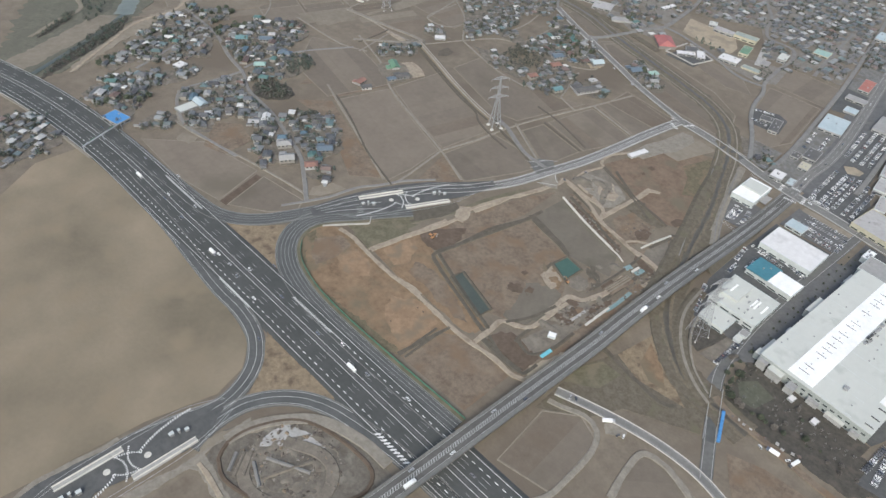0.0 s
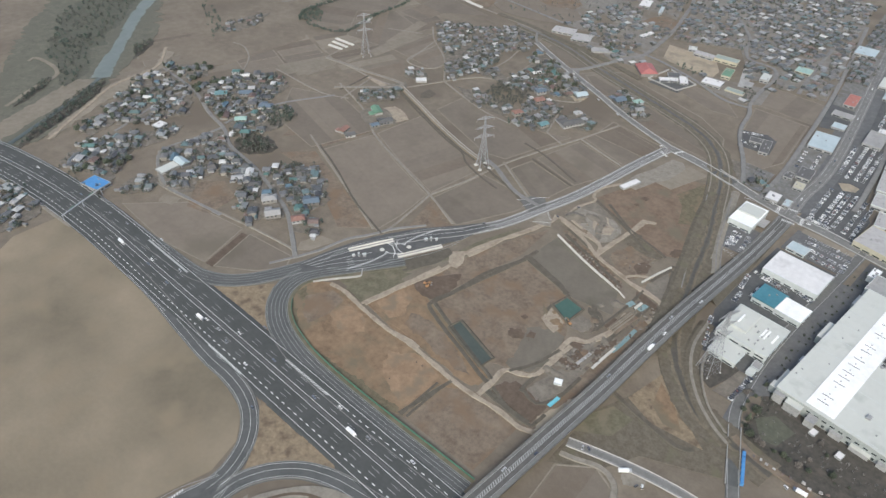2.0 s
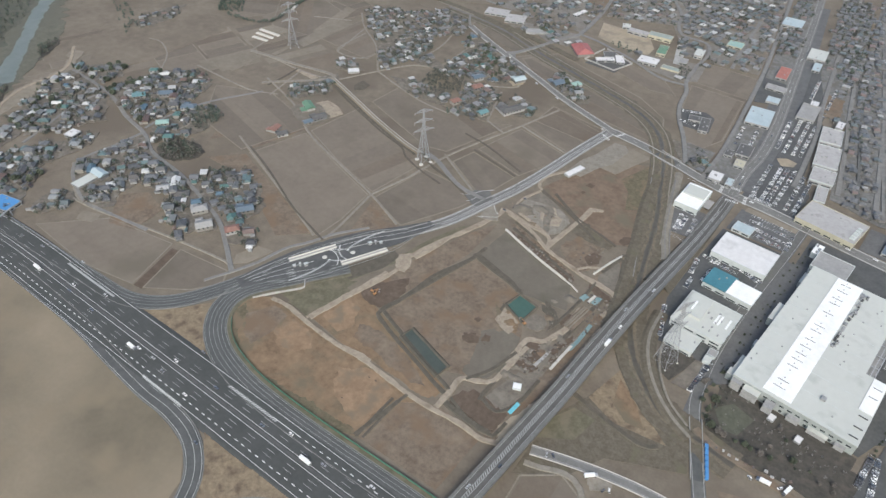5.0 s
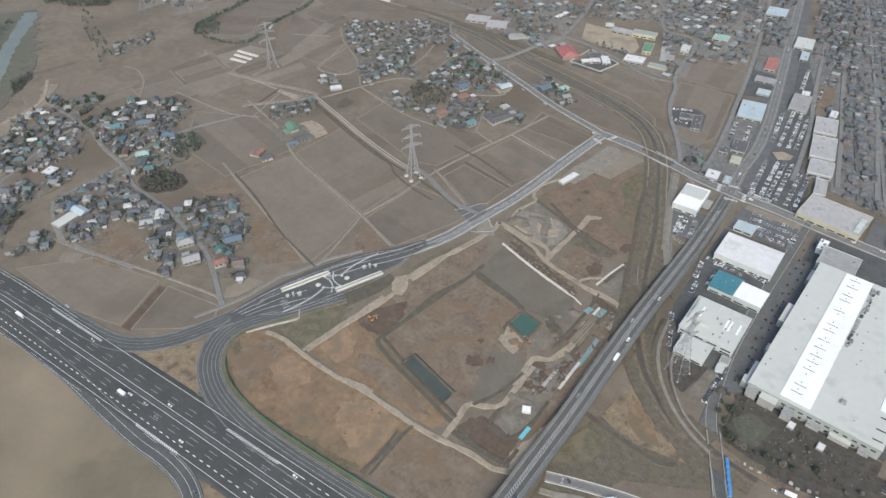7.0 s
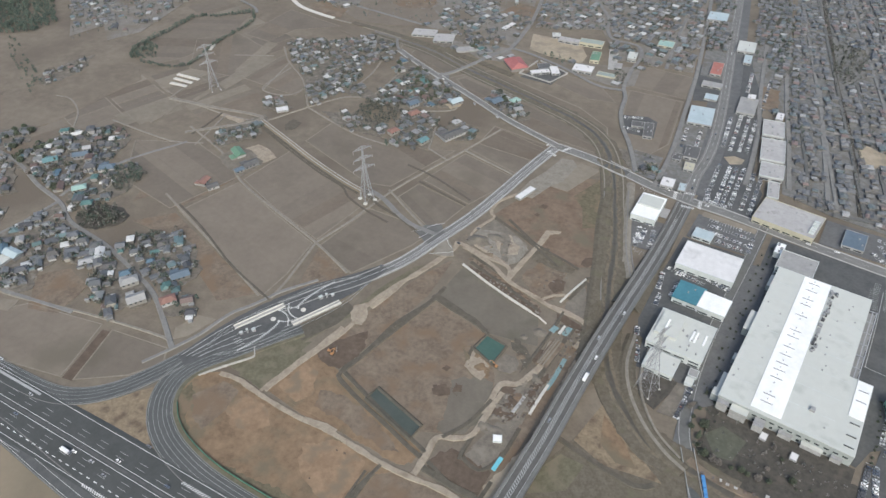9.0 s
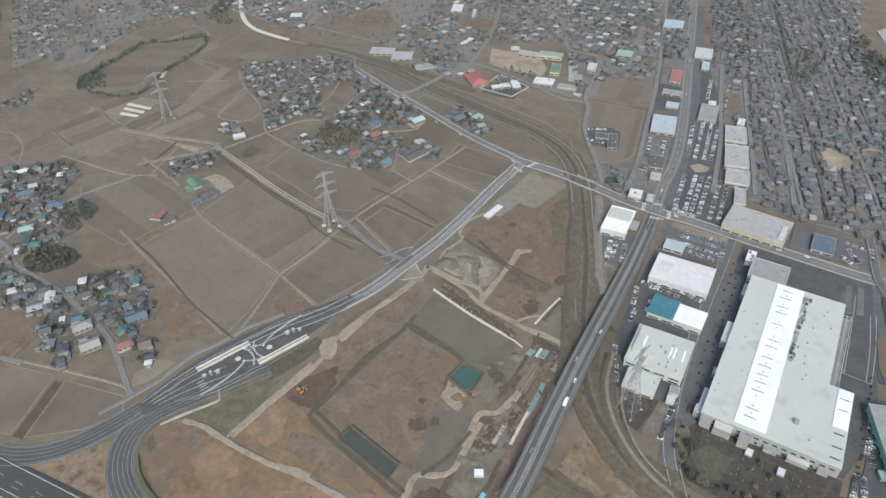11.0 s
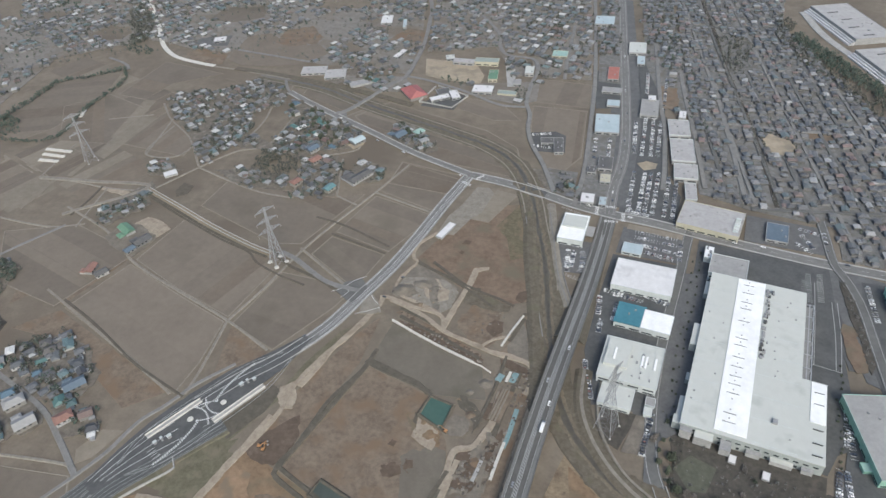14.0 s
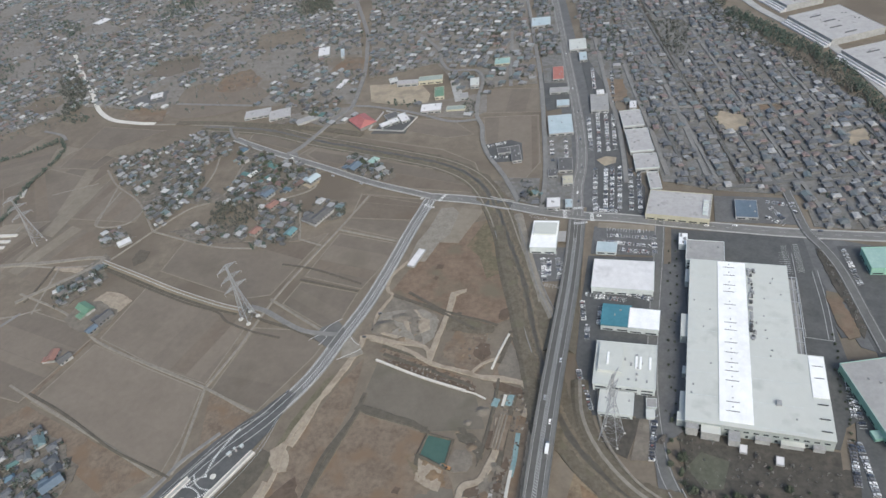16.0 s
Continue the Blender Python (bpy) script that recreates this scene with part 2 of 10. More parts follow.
def stripe(name, pts, offset, width, z, material, parent, on=0.0, off=0.0, label="", step=5.0, start=0.0, end=None, slant=0.0):
    """A painted line beside a road's line, solid or dashed, 3 cm thick; slant shears each dash."""
    line = curve_points(pts, step)
    nn = normals(line)
    s = arc_lengths(line)
    total = s[-1]
    end = total if end is None else min(end, total)
    v, f = [], []

    def point(d, o):
        p, i = at_length(line, s, d)
        n = nn[int(i)].lerp(nn[min(int(i) + 1, len(nn) - 1)], i - int(i))
        q = p + n * o
        return (q.x, q.y, lift(z, d / total))

    spans = []
    if on:
        d = start
        while d + on < end:
            spans.append((d, d + on))
            d += on + off
    else:
        n = max(1, int((end - start) / step))
        spans = [(start + (end - start) * k / n, start + (end - start) * (k + 1) / n) for k in range(n)]
    for a, b in spans:
        k = len(v)
        v += [point(a, offset - width / 2), point(b, offset - width / 2), point(min(end, b + slant), offset + width / 2), point(min(end, a + slant), offset + width / 2)]
        f.append((k, k + 1, k + 2, k + 3))
    ob = link(name, v, f, material, parent, label)
    if on:
        tagged(ob, kind="stuff")
    return ob


def ragged(pts, amount, step=1.5):
    """The outline of a patch of soil, uneven along its edge."""
    out = []
    for i in range(len(pts)):
        a, b = Vector(pts[i]), Vector(pts[(i + 1) % len(pts)])
        n = max(1, int((b - a).length / step))
        d = (b - a).normalized()
        for k in range(n):
            p = a.lerp(b, k / n)
            near = min(k, n - k) * (b - a).length / n          # calm towards the corners, so that the outline never crosses itself
            o = 1.3 * amount * min(1.0, near / (4 * amount + 0.1)) * (noise.noise(Vector((p.x / 12, p.y / 12, 3.3))) + 0.6 * noise.noise(Vector((p.x / 4.1, p.y / 4.1, 8.1))) + 0.4 * noise.noise(Vector((p.x / 1.6, p.y / 1.6, 1.4))))
            out.append((p.x - d.y * o, p.y + d.x * o))
    return out


def earth_road(name, pts, width, material, label, rag=1.0):
    """A haul road of bare earth with uneven edges."""
    line = curve_points(pts, 2.5)
    nn = normals(line)
    z = level(0.3)
    v, f = [], []
    for i, (p, n) in enumerate(zip(line, nn)):
        wob = [rag * (noise.noise(Vector((p.x / 11, p.y / 11, s))) + 0.5 * noise.noise(Vector((p.x / 3.5, p.y / 3.5, s)))) for s in (1.7, 6.2)]
        for off, h in ((width / 2 + 0.4 + wob[0], z - 0.6), (width / 2 + wob[0], z), (-width / 2 + wob[1], z), (-width / 2 - 0.4 + wob[1], z - 0.6)):
            v.append((p.x + n.x * off, p.y + n.y * off, h + 0.0005 * i))
        if i:
            k = 4 * (i - 1)
            f += [(k + j, k + j + 1, k + j + 5, k + j + 4) for j in range(3)]
    ROADS.append((curve_points(pts, 8.0), width / 2))
    return tagged(link(name, v, f, material), label, "road", "", "structure")


def plot(name, pts, z, material, label="", category="", depth=0.2, kind="structure", rise=0.0):
    """A level piece of ground with its own edge."""
    if z < 1.0:
        LAYERS[1] += 1
        z, depth = 0.04 + 0.002 * LAYERS[1] + max(0, z - 0.2), 0.5
    n = len(pts)
    area = sum(pts[i][0] * pts[(i + 1) % n][1] - pts[(i + 1) % n][0] * pts[i][1] for i in range(n))
    if area < 0:
        pts = pts[::-1]
    v = [(x, y, z) for x, y in pts] + [(x, y, z - depth) for x, y in pts]
    f = [tuple(range(n))] + [((i + 1) % n, i, n + i, n + (i + 1) % n) for i in range(n)]
    return tagged(link(name, v, f, material), label, category, "", kind)


def box_bm(bm, x0, y0, z0, x1, y1, z1, m=None):
    vs = [bm.verts.new((m @ Vector(c)) if m else c) for c in ((x0, y0, z0), (x1, y0, z0), (x1, y1, z0), (x0, y1, z0), (x0, y0, z1), (x1, y0, z1), (x1, y1, z1), (x0, y1, z1))]
    for q in ((3, 2, 1, 0), (4, 5, 6, 7), (0, 1, 5, 4), (1, 2, 6, 5), (2, 3, 7, 6), (3, 0, 4, 7)):
        bm.faces.new([vs[i] for i in q])
    return vs


# ---- the ground ----
plot("ground", [(-4000, -2000), (3000, -2000), (3000, 4500), (-4000, 4500)], 0.0, M_GROUND, "dry brown winter farmland plain", "ground", depth=3)

# ---- the expressway ----
HW = [(-1250, 40), (-1120, 108), (-1000, 152), (-875, 186), (-761, 204), (-645, 210.5), (-525, 207), (-380, 202), (-263, 197.5), (-100, 191.5), (60, 186), (260, 178)]
expressway = ribbon("expressway", HW, 20.5, -22.5, 0.9, M_ASPHALT, depth=0.9, bank=3, raw=True, label="wide six-lane expressway of fresh dark asphalt", category="road")
for off in (2.2, -2.2, 19.0, -20.2):
    stripe("edge_line", HW, off, 0.34, 0.96, M_LINE, expressway)
for off in (6.2, 10.1, -6.4, -10.4):
    stripe("lane_line", HW, off, 0.28, 0.96, M_LINEDIM, expressway, on=8, off=12)
stripe("block_line", HW, 14.0, 0.62, 0.96, M_LINE, expressway, on=3.2, off=4.0, start=1010)
stripe("block_line", HW, -15.2, 0.62, 0.96, M_LINE, expressway, on=3.2, off=4.0, start=400)
ribbon("median_strip", HW, 0.9, -0.9, 1.15, M_ASPHALT3, expressway, depth=0.3)

ribbon("verge_path", HW[2:6], -24.2, -26.8, 0.25, M_PATH, label="pale worn path beside the expressway", category="track", depth=0.3, bank=0.5)

# ---- roads ----
ROADS = []                       # every road's line and half width, so that houses keep clear of them


def road(name, pts, width, z, material, label, edge=None, centre=None, depth=0.25, bank=0.6, edge_width=0.35, keep=True, on=6, off=9, lanes=()):
    z = level(z)
    ob = ribbon(name, pts, width / 2, -width / 2, z, material, depth=depth + 0.5, bank=bank, label=label, category="road", raw=True)
    up = (lambda u: lift(z, u) + 0.06)
    if edge:
        for o in (width / 2 - 0.8, 0.8 - width / 2):
            stripe("edge_line", pts, o, edge_width, up, edge, ob)
    if centre:
        stripe("centre_line", pts, 0, edge_width, up, centre, ob, on=on, off=off)
    for o in lanes:
        stripe("lane_line", pts, o, edge_width, up, edge, ob)
    if keep:
        ROADS.append((curve_points(pts, 8.0), width / 2))
    return ob


# ramps of the interchange
RAMP_A = [(-356, 370), (-372, 349), (-383, 334), (-393.5, 320), (-402, 309), (-409.5, 297), (-413.2, 283), (-411, 268), (-403.5, 254.5), (-391.5, 243), (-374, 233.2), (-352, 226.2), (-330, 221.8), (-299, 219), (-267, 217.6), (-233, 216.8), (-189.1, 216.3), (-160, 215.7)]
RAMP_B = [(-700, 222), (-600, 224), (-540, 225), (-495.6, 226), (-473, 232), (-455, 243.5), (-441.5, 259), (-431.5, 276), (-422.5, 294.5), (-413.8, 314), (-407.5, 331), (-401, 347), (-389, 368)]
RAMP_C = [(-600, 194), (-500, 187.5), (-440, 180)] + [(-394.4, 174.8), (-363.9, 173.7), (-338.8, 168.9), (-319.8, 159.2), (-305.9, 145.9), (-297.5, 128.5), (-294.7, 112.1), (-297.7, 95.5), (-304.6, 77.3), (-309.6, 58.8), (-312.3, 43.7)]
RAMP_D = [(-280.2, 75.8), (-284.9, 92), (-285.3, 110.7), (-281.3, 127.1), (-270.2, 144), (-254.1, 157.5), (-232.4, 166.2), (-206.7, 170.6), (-180.7, 173.7), (-154, 174.9), (-122.6, 174.9)]
ramp_a = road("ramp", RAMP_A, 18, 0.52, M_RAMP, "curved two-lane loop ramp with white edge lines", M_LINEDIM, edge_width=0.21, lanes=(-4.6, -1.2, 2.2, 5.2), depth=1.3, bank=3.0)
ribbon("turf_shoulder", RAMP_A, 12.4, 9.7, 0.85, M_GRASS, ramp_a, depth=0.9, bank=1.5)
ramp_b = road("ramp", RAMP_B, 15, 0.52, M_RAMP, "curved exit ramp of dark asphalt with white lines", M_LINEDIM, edge_width=0.21, lanes=(-3.2, 0.4, 3.6), depth=1.2, bank=3.0)
ramp_c = road("ramp", RAMP_C, 12, 0.52, M_RAMP, "curved ramp round a triangle of reeds", M_LINE, edge_width=0.21, lanes=(0.5,), depth=1.2, bank=3.0)
ramp_d = road("ramp", RAMP_D, 12, 0.52, M_RAMP, "curved entry ramp with white edge lines", M_LINE, edge_width=0.21, lanes=(0.5,), depth=1.0, bank=3.0)

for ob, line, w in ((ramp_a, RAMP_A, 18), (ramp_b, RAMP_B, 15), (ramp_c, RAMP_C, 12), (ramp_d, RAMP_D, 12)):
    for o in (w / 2 + 0.5, -w / 2 - 0.5):
        ribbon("gutter", line, o + 0.3, o - 0.3, 0.95, M_LANE, ob, depth=0.5)

# toll plazas
plot("toll_plaza", [(-416.3, 309.8), (-408, 350.4), (-395.7, 386), (-376, 415.9), (-347.9, 446.5), (-333, 465.7), (-323.9, 464.1), (-333.3, 430), (-352.5, 391.6), (-369.2, 360.5), (-388, 332.6)], 1.02, M_ASPHALT3, "dark asphalt toll plaza with painted islands", "toll plaza", depth=1.0)
plot("toll_plaza", [(-324.9, -21.4), (-327.3, -6.3), (-324.4, 18.3), (-316.6, 48), (-309, 75.5), (-299.1, 94.1), (-291.6, 112.5), (-283.5, 96.6), (-279.3, 73.1), (-286.6, 42.1), (-293.7, 14.9), (-288.5, 5.1)], 1.02, M_ASPHALT3, "dark asphalt toll plaza with painted islands", "toll plaza", depth=1.0)

plot("toll_apron", [(-427, 299), (-421, 324), (-416, 341), (-411, 355), (-399.6, 379), (-388.6, 390), (-377, 382.9), (-366.2, 356.5), (-380.7, 339.5), (-393.7, 324.9), (-405.6, 309.5), (-414.5, 292.8)], 1.0, M_ASPHALT3, "dark asphalt apron where the ramps meet the toll plaza", "toll plaza", depth=1.0)
APRON = [[(-424.5, 301), (-417.5, 325), (-410, 345), (-399, 365), (-385, 386)], [(-420, 302), (-412.5, 322), (-404, 341), (-392, 361)], [(-416, 303.5), (-407.5, 321), (-398, 338), (-386, 356)], [(-411, 305), (-402, 320), (-391, 334), (-378, 350)]]
apron_lines = new("apron_markings")
tagged(apron_lines, "white lane lines fanning out before the toll plaza", "road marking", kind="structure")
for p in APRON:
    stripe("lane_line", p, 0, 0.3, 1.07, M_LINE, apron_lines)
NW_LANE = [(-449, 281), (-438, 302), (-427.5, 325.5), (-423.5, 343), (-419, 357.5), (-410, 371), (-403, 384), (-396, 398), (-375, 424)]
ribbon("frontage_path", NW_LANE, 1.3, -1.3, 0.6, M_LANE, label="pale path along the toll plaza", category="track", depth=0.4, bank=0.5)

# roads of the plain and the town
ACCESS = [(-384.4, 379.9), (-364.9, 409.4), (-347.1, 430.5), (-332.8, 451.3), (-315.7, 482.7), (-301.2, 525.8), (-287.5, 567.8), (-276.7, 616), (-265.6, 675.4), (-253.5, 729.4)]
access = road("access_road", ACCESS, 11.6, 0.6, M_ROADPALE, "new access road with a hatched middle strip", M_LINE, edge_width=0.3, depth=1.0, bank=2.0)
ARTERIAL = [(-252.5, 733.6), (-210.6, 725.7), (-167.3, 713), (-131.7, 700.3), (-92.3, 690.6), (-54.2, 685), (-2.6, 673.6), (46.4, 663.6), (93, 655), (138.1, 649.1), (167.7, 645.6), (215, 641)]
arterial = road("arterial_road", ARTERIAL, 12, 0.35, M_ROADPALE, "grey two-lane arterial road with worn markings", M_LINEDIM, M_LINEDIM)
for o in (6.0, -6.0):
    ribbon("footway", ARTERIAL, o + 0.7, o - 0.7, 0.9, M_CONCRETE, arterial, depth=0.4)
VILLAGE_ROAD = [(-548.6, 886.4), (-517.6, 867.6), (-474.5, 843.5), (-441.1, 826.1), (-384.6, 796.6), (-352.4, 778.5), (-316.5, 760.5), (-252.5, 733.6)]
village_road = road("village_road", VILLAGE_ROAD, 7.2, 1.0, M_ROADPALE, "grey road with a footway past the village", M_LINEDIM, edge_width=0.25)
ribbon("footway", VILLAGE_ROAD, 4.8, 3.7, 1.5, M_CONCRETE, village_road, depth=0.6)
ribbon("footway", VILLAGE_ROAD, -3.8, -5.2, 1.5, M_CONCRETE, village_road, depth=0.6)
FIELD_ROAD = [(-476.7, 582.2), (-433.2, 566.6), (-402.9, 564.7), (-383.1, 557.4), (-345.5, 535.5), (-323.4, 530.2), (-306, 528.5)]
field_road = road("field_road", FIELD_ROAD[2:], 4.6, 0.95, M_LANE, "pale farm road joining the access road", None, depth=0.8)
plot("side_junction", [(-327, 524), (-323.3, 537), (-309.3, 545), (-300, 534), (-306, 512), (-312, 514)], 1.05, M_ASPHALT2, "grey asphalt mouth of a side road", "road", depth=0.9)
plot("side_junction", [(-298, 517), (-292, 527), (-282, 516), (-277, 507), (-284, 503), (-296, 501)], 1.05, M_PATH, "pale gravelled mouth of a haul road", "road", depth=0.9)
mouths = new("mouth_markings")
tagged(mouths, "white lines curving round the side road mouths", "road marking", kind="structure")
for p in ([(-331, 522), (-322, 529), (-316, 540), (-306, 548)], [(-320, 516), (-315, 524), (-317, 530)], [(-299, 500), (-290, 505), (-280, 512)], [(-294, 527), (-289, 520), (-283, 516)]):
    stripe("curved_line", p, 0, 0.35, 1.2, M_LINE, mouths)
STREET = [(-96.7, 690.9), (-95.9, 740.1), (-90.7, 788.9), (-91.8, 863.3), (-100.6, 982.8), (-111.7, 1112.8), (-127.8, 1302.2), (-146.8, 1486.4)]
shop_street = road("shopping_street", STREET, 10, 0.6, M_ROADPALE, "straight grey shopping street through the town", M_LINEDIM, M_LINEDIM)
for o in (5.6, -5.6):
    ribbon("footway", STREET, o + 0.7, o - 0.7, 1.1, M_LANE, shop_street, depth=0.4)
SIDE = [(-132.9, 699.4), (-130.2, 769.5), (-134.1, 867.9), (-141.1, 989), (-153.6, 1120.9), (-174.2, 1314.2)]
road("side_street", SIDE, 4.6, 0.9, M_LANE, "narrow grey side street", None)


def over_z(u):
    return 0.4 + 8.0 * (1 - min(1, max(0, (u - 0.62) / 0.33)) ** 2 * (3 - 2 * min(1, max(0, (u - 0.62) / 0.33))))


OVER = [(-170, 20), (-159, 110), (-149, 194), (-142, 252), (-136, 302), (-130, 352), (-125.5, 402), (-119.5, 460), (-112.5, 520), (-105.5, 580), (-100, 640), (-96.5, 690)]
overpass = ribbon("overpass_deck", OVER, 8.2, -8.2, over_z, M_DECK, depth=1.4, label="long grey road overpass on concrete piers", category="overpass")
ROADS.append((curve_points(OVER, 8.0), 10))
for side in (1, -1):              # earth slopes under the northern ramp of the overpass
    ramp_v, ramp_f = [], []
    ramp_line = [p for p in curve_points(OVER, 5.0)]
    ramp_n, ramp_s = normals(ramp_line), arc_lengths(ramp_line)
    for p, n, d in zip(ramp_line, ramp_n, ramp_s):
        z = over_z(d / ramp_s[-1]) - 0.5
        if p.y > 505:
            for o, h in ((side * 0.2, z), (side * 7.9, z), (side * (8.4 + z * 0.9), 0.0)):
                ramp_v.append((p.x + n.x * o, p.y + n.y * o, h))
    ramp_f = [(3 * k + a, 3 * k + a + 1, 3 * k + a + 4, 3 * k + a + 3) for k in range(len(ramp_v) // 3 - 1) for a in (0, 1)] + [(0, 1, 2)]
    tagged(link("ramp_slope", ramp_v, ramp_f, M_DITCH_AND_SHADE), "dark earth slope under the overpass ramp", "embankment", "", "structure")
M_WATERBROWN = surface("shallow_brown_water", (0.066, 0.059, 0.046), (0.108, 0.094, 0.073), 6, 1.0, rough=0.3, bump=0.05, stain=(0.10, 0.088, 0.062), stain_size=9)
M_BANK = surface("olive_river_bank", (0.082, 0.070, 0.050), (0.140, 0.120, 0.089), 5, 0.8, bump=0.5, stain=(0.115, 0.105, 0.068), stain_size=14, stain_at=0.55)
M_RIVERSIDE = surface("dull_riverside_weeds", (0.108, 0.088, 0.062), (0.178, 0.148, 0.108), 4, 0.8, bump=0.5, stain=(0.088, 0.078, 0.054), stain_size=9, stain_at=0.54)
plan_river = [(-616.8, 929.3), (-513.5, 908), (-429.6, 871.4), (-366.8, 847), (-299.9, 821.1), (-246.1, 796.9), (-206.7, 763.3), (-179.7, 710.6), (-162.7, 653.8), (-146.7, 598.6), (-138.1, 555.4), (-127.4, 501.4), (-117.6, 461.1), (-102.9, 428), (-86.5, 405.8), (-62.9, 384.7), (-38.6, 377.3), (-2.2, 368.5)]
bank = earth_road("river_bank", plan_river, 27, M_BANK, "dry grassy river bank", 3.0)
tagged(bank, category="river bank", kind="structure")
reeds = earth_road("river_bank", plan_river, 10, M_RIVERSIDE, "dull dry reeds beside a narrow river", 3.0)
tagged(reeds, category="river bank", kind="structure")
stream = earth_road("river", plan_river, 4.6, M_WATERBROWN, "narrow brown river channel", 1.6)
tagged(stream, category="river", kind="structure")
for o, w in ((6.8, 0.5), (12.0, 0.6), (-7.2, 0.6), (-13.2, 0.5)):
    ribbon("bank_rut", plan_river[7:], o + w, o - w, 0.35, M_DITCH_AND_SHADE, label="dark weedy line along the river bank", category="bank", depth=0.3, bank=0.5)
for o in (9.5, -10.5):
    ribbon("bank_path", plan_river, o + 0.7, o - 0.7, 0.4, M_PATH, label="thin pale path along the river bank", category="track", depth=0.3, bank=0.3)
for p in ([(-154.8, 680.1), (-143.5, 631.8), (-134.8, 593.5), (-125.9, 567.6), (-117.4, 546.2)], [(-130.8, 595.6), (-122, 569.6), (-116.4, 555.1)], [(-177.8, 668.6), (-164.5, 621.2), (-154.1, 577.6), (-146.9, 551.2), (-134.9, 509.4)]):
    ribbon("dyke_kerb", p, 0.5, -0.5, 1.5, M_LANE, label="thin pale concrete edge of the river dyke", category="kerb", depth=1.3, bank=0.2)
FACTORY_ROAD = [(-7.6, 312), (-23.6, 352.9), (-37.5, 388.8), (-43.9, 415), (-44.9, 467.7), (-38, 536.9), (-26.3, 619.5), (-16.3, 697.5)]
road("works_road", FACTORY_ROAD, 9, 0.3, M_ASPHALT2, "grey works road between the factories", M_LINEDIM)
LOWER = [(-126.8, 298.2), (-102.5, 304.6), (-76.1, 310.2), (-49.5, 313.6), (-26.9, 313.9), (-8.2, 311.4), (11.6, 305.2)]
country = road("country_road", LOWER, 7, 0.35, M_ROADPALE, "narrow country road with pale kerbs", M_LINEDIM)
for o in (3.9, -3.9):
    ribbon("kerb", LOWER, o + 0.3, o - 0.3, 1.0, M_PALECONC, country, depth=0.5)

TRACKS = [
    [(-750.6, 628), (-705.6, 631.8), (-655.2, 627.5), (-596, 631.6)],
    [(-641.2, 555.6), (-655.2, 627.5)],
    [(-660.1, 771.6), (-657.9, 705.1), (-614.9, 703.7), (-604.3, 740.3)],
    [(-776.2, 556.2), (-676.4, 550.5), (-634.6, 562.8)],
    [(-760.9, 770.8), (-706.3, 793.3)],
    [(-762.1, 705.8), (-752.9, 630.3)],
    [(-896.8, 571.4), (-871.4, 572.7), (-834.9, 552.9), (-807.3, 522.1)],
    [(-711.1, 824.7), (-674.5, 786.1), (-622.5, 747.4), (-573.4, 689.8)],
    [(-655.2, 704), (-672.1, 787.4)],
    [(-622, 605.8), (-599.9, 636.2), (-571.7, 687.4), (-545.2, 728.5), (-513.5, 750.7), (-511.7, 818.4)],
    [(-571.7, 687.4), (-486.1, 658), (-432.6, 651.8)],
    [(-432.6, 651.8), (-452.1, 718.4), (-457.4, 731.8)],
    [(-456.4, 730.1), (-402.5, 756.8), (-399.9, 777)],
    [(-386, 665.8), (-407.9, 737.8)],
    [(-386, 665.8), (-358.1, 654.3)],
    [(-554.7, 844.4), (-546.3, 802.1), (-547.1, 757.5)],
    [(-630.6, 853.4), (-613.7, 791.7), (-611.4, 753.6)],
    [(-679, 476.2), (-666.2, 443.3), (-677.8, 410.7), (-678.6, 379.4)],
    [(-705.1, 323.5), (-650, 290.4), (-615.9, 290.7)],
    [(-676.4, 586.4), (-601.4, 556.6), (-542, 519), (-469.9, 490.6), (-407.8, 467.7), (-356.5, 443.8)],
    [(-407.8, 467.7), (-401.2, 413.3), (-399.9, 386.4)],
    [(-407.8, 467.7), (-395.7, 510.9), (-389.8, 542.1), (-376.9, 595.2), (-346.2, 680.6), (-326.6, 741)],
    [(-346.2, 680.6), (-266.8, 654.9)],
    [(-386.4, 574.6), (-309.3, 526.2), (-295.1, 523.8)],
    [(-648.4, 285.6), (-607.2, 288.6), (-530.8, 301.3), (-450.9, 309.4), (-437.9, 303.4)],
    [(-600.6, 466.1), (-458.1, 405), (-411.7, 384.1)],
]
for t in TRACKS:
    road("field_track", t, 2.0, 0.22, M_PATH, "pale dirt track between bare paddies", None, depth=0.2, bank=0.5)
for p in ([(-701.2, 413.8), (-702.2, 436.7), (-690.4, 494.2), (-654.7, 556.8)], [(-695.1, 406.9), (-698.1, 372.3), (-703.7, 331.5), (-686.5, 310.4), (-637.3, 289.5), (-601.5, 291), (-547.2, 296.7)], [(-784.8, 313.4), (-797, 351.3), (-812.7, 396.7), (-813, 433.9)]):
    road("village_lane", p, 3.2, 0.25, M_LANE, "narrow grey lane through the village", None)
VILLAGE = [(-437.9, 303.4), (-472.7, 327.9), (-503.5, 346.8), (-548.7, 362.4), (-592.7, 375.6), (-652.4, 386.2), (-691.7, 405.3), (-741, 417.6), (-808.4, 440.2), (-895.6, 450.2)]
road("village_lane", VILLAGE, 3.8, 0.25, M_LANE, "grey lane through the village", None)
CANAL_ROAD = [(-610.3, 636.8), (-548.4, 610.8), (-497.3, 588.6), (-442.7, 568.4), (-412.5, 559.8)]
canal = road("canal_road", CANAL_ROAD, 7, 0.3, M_STUBBLE, "canal road with two pale concrete edges", None)
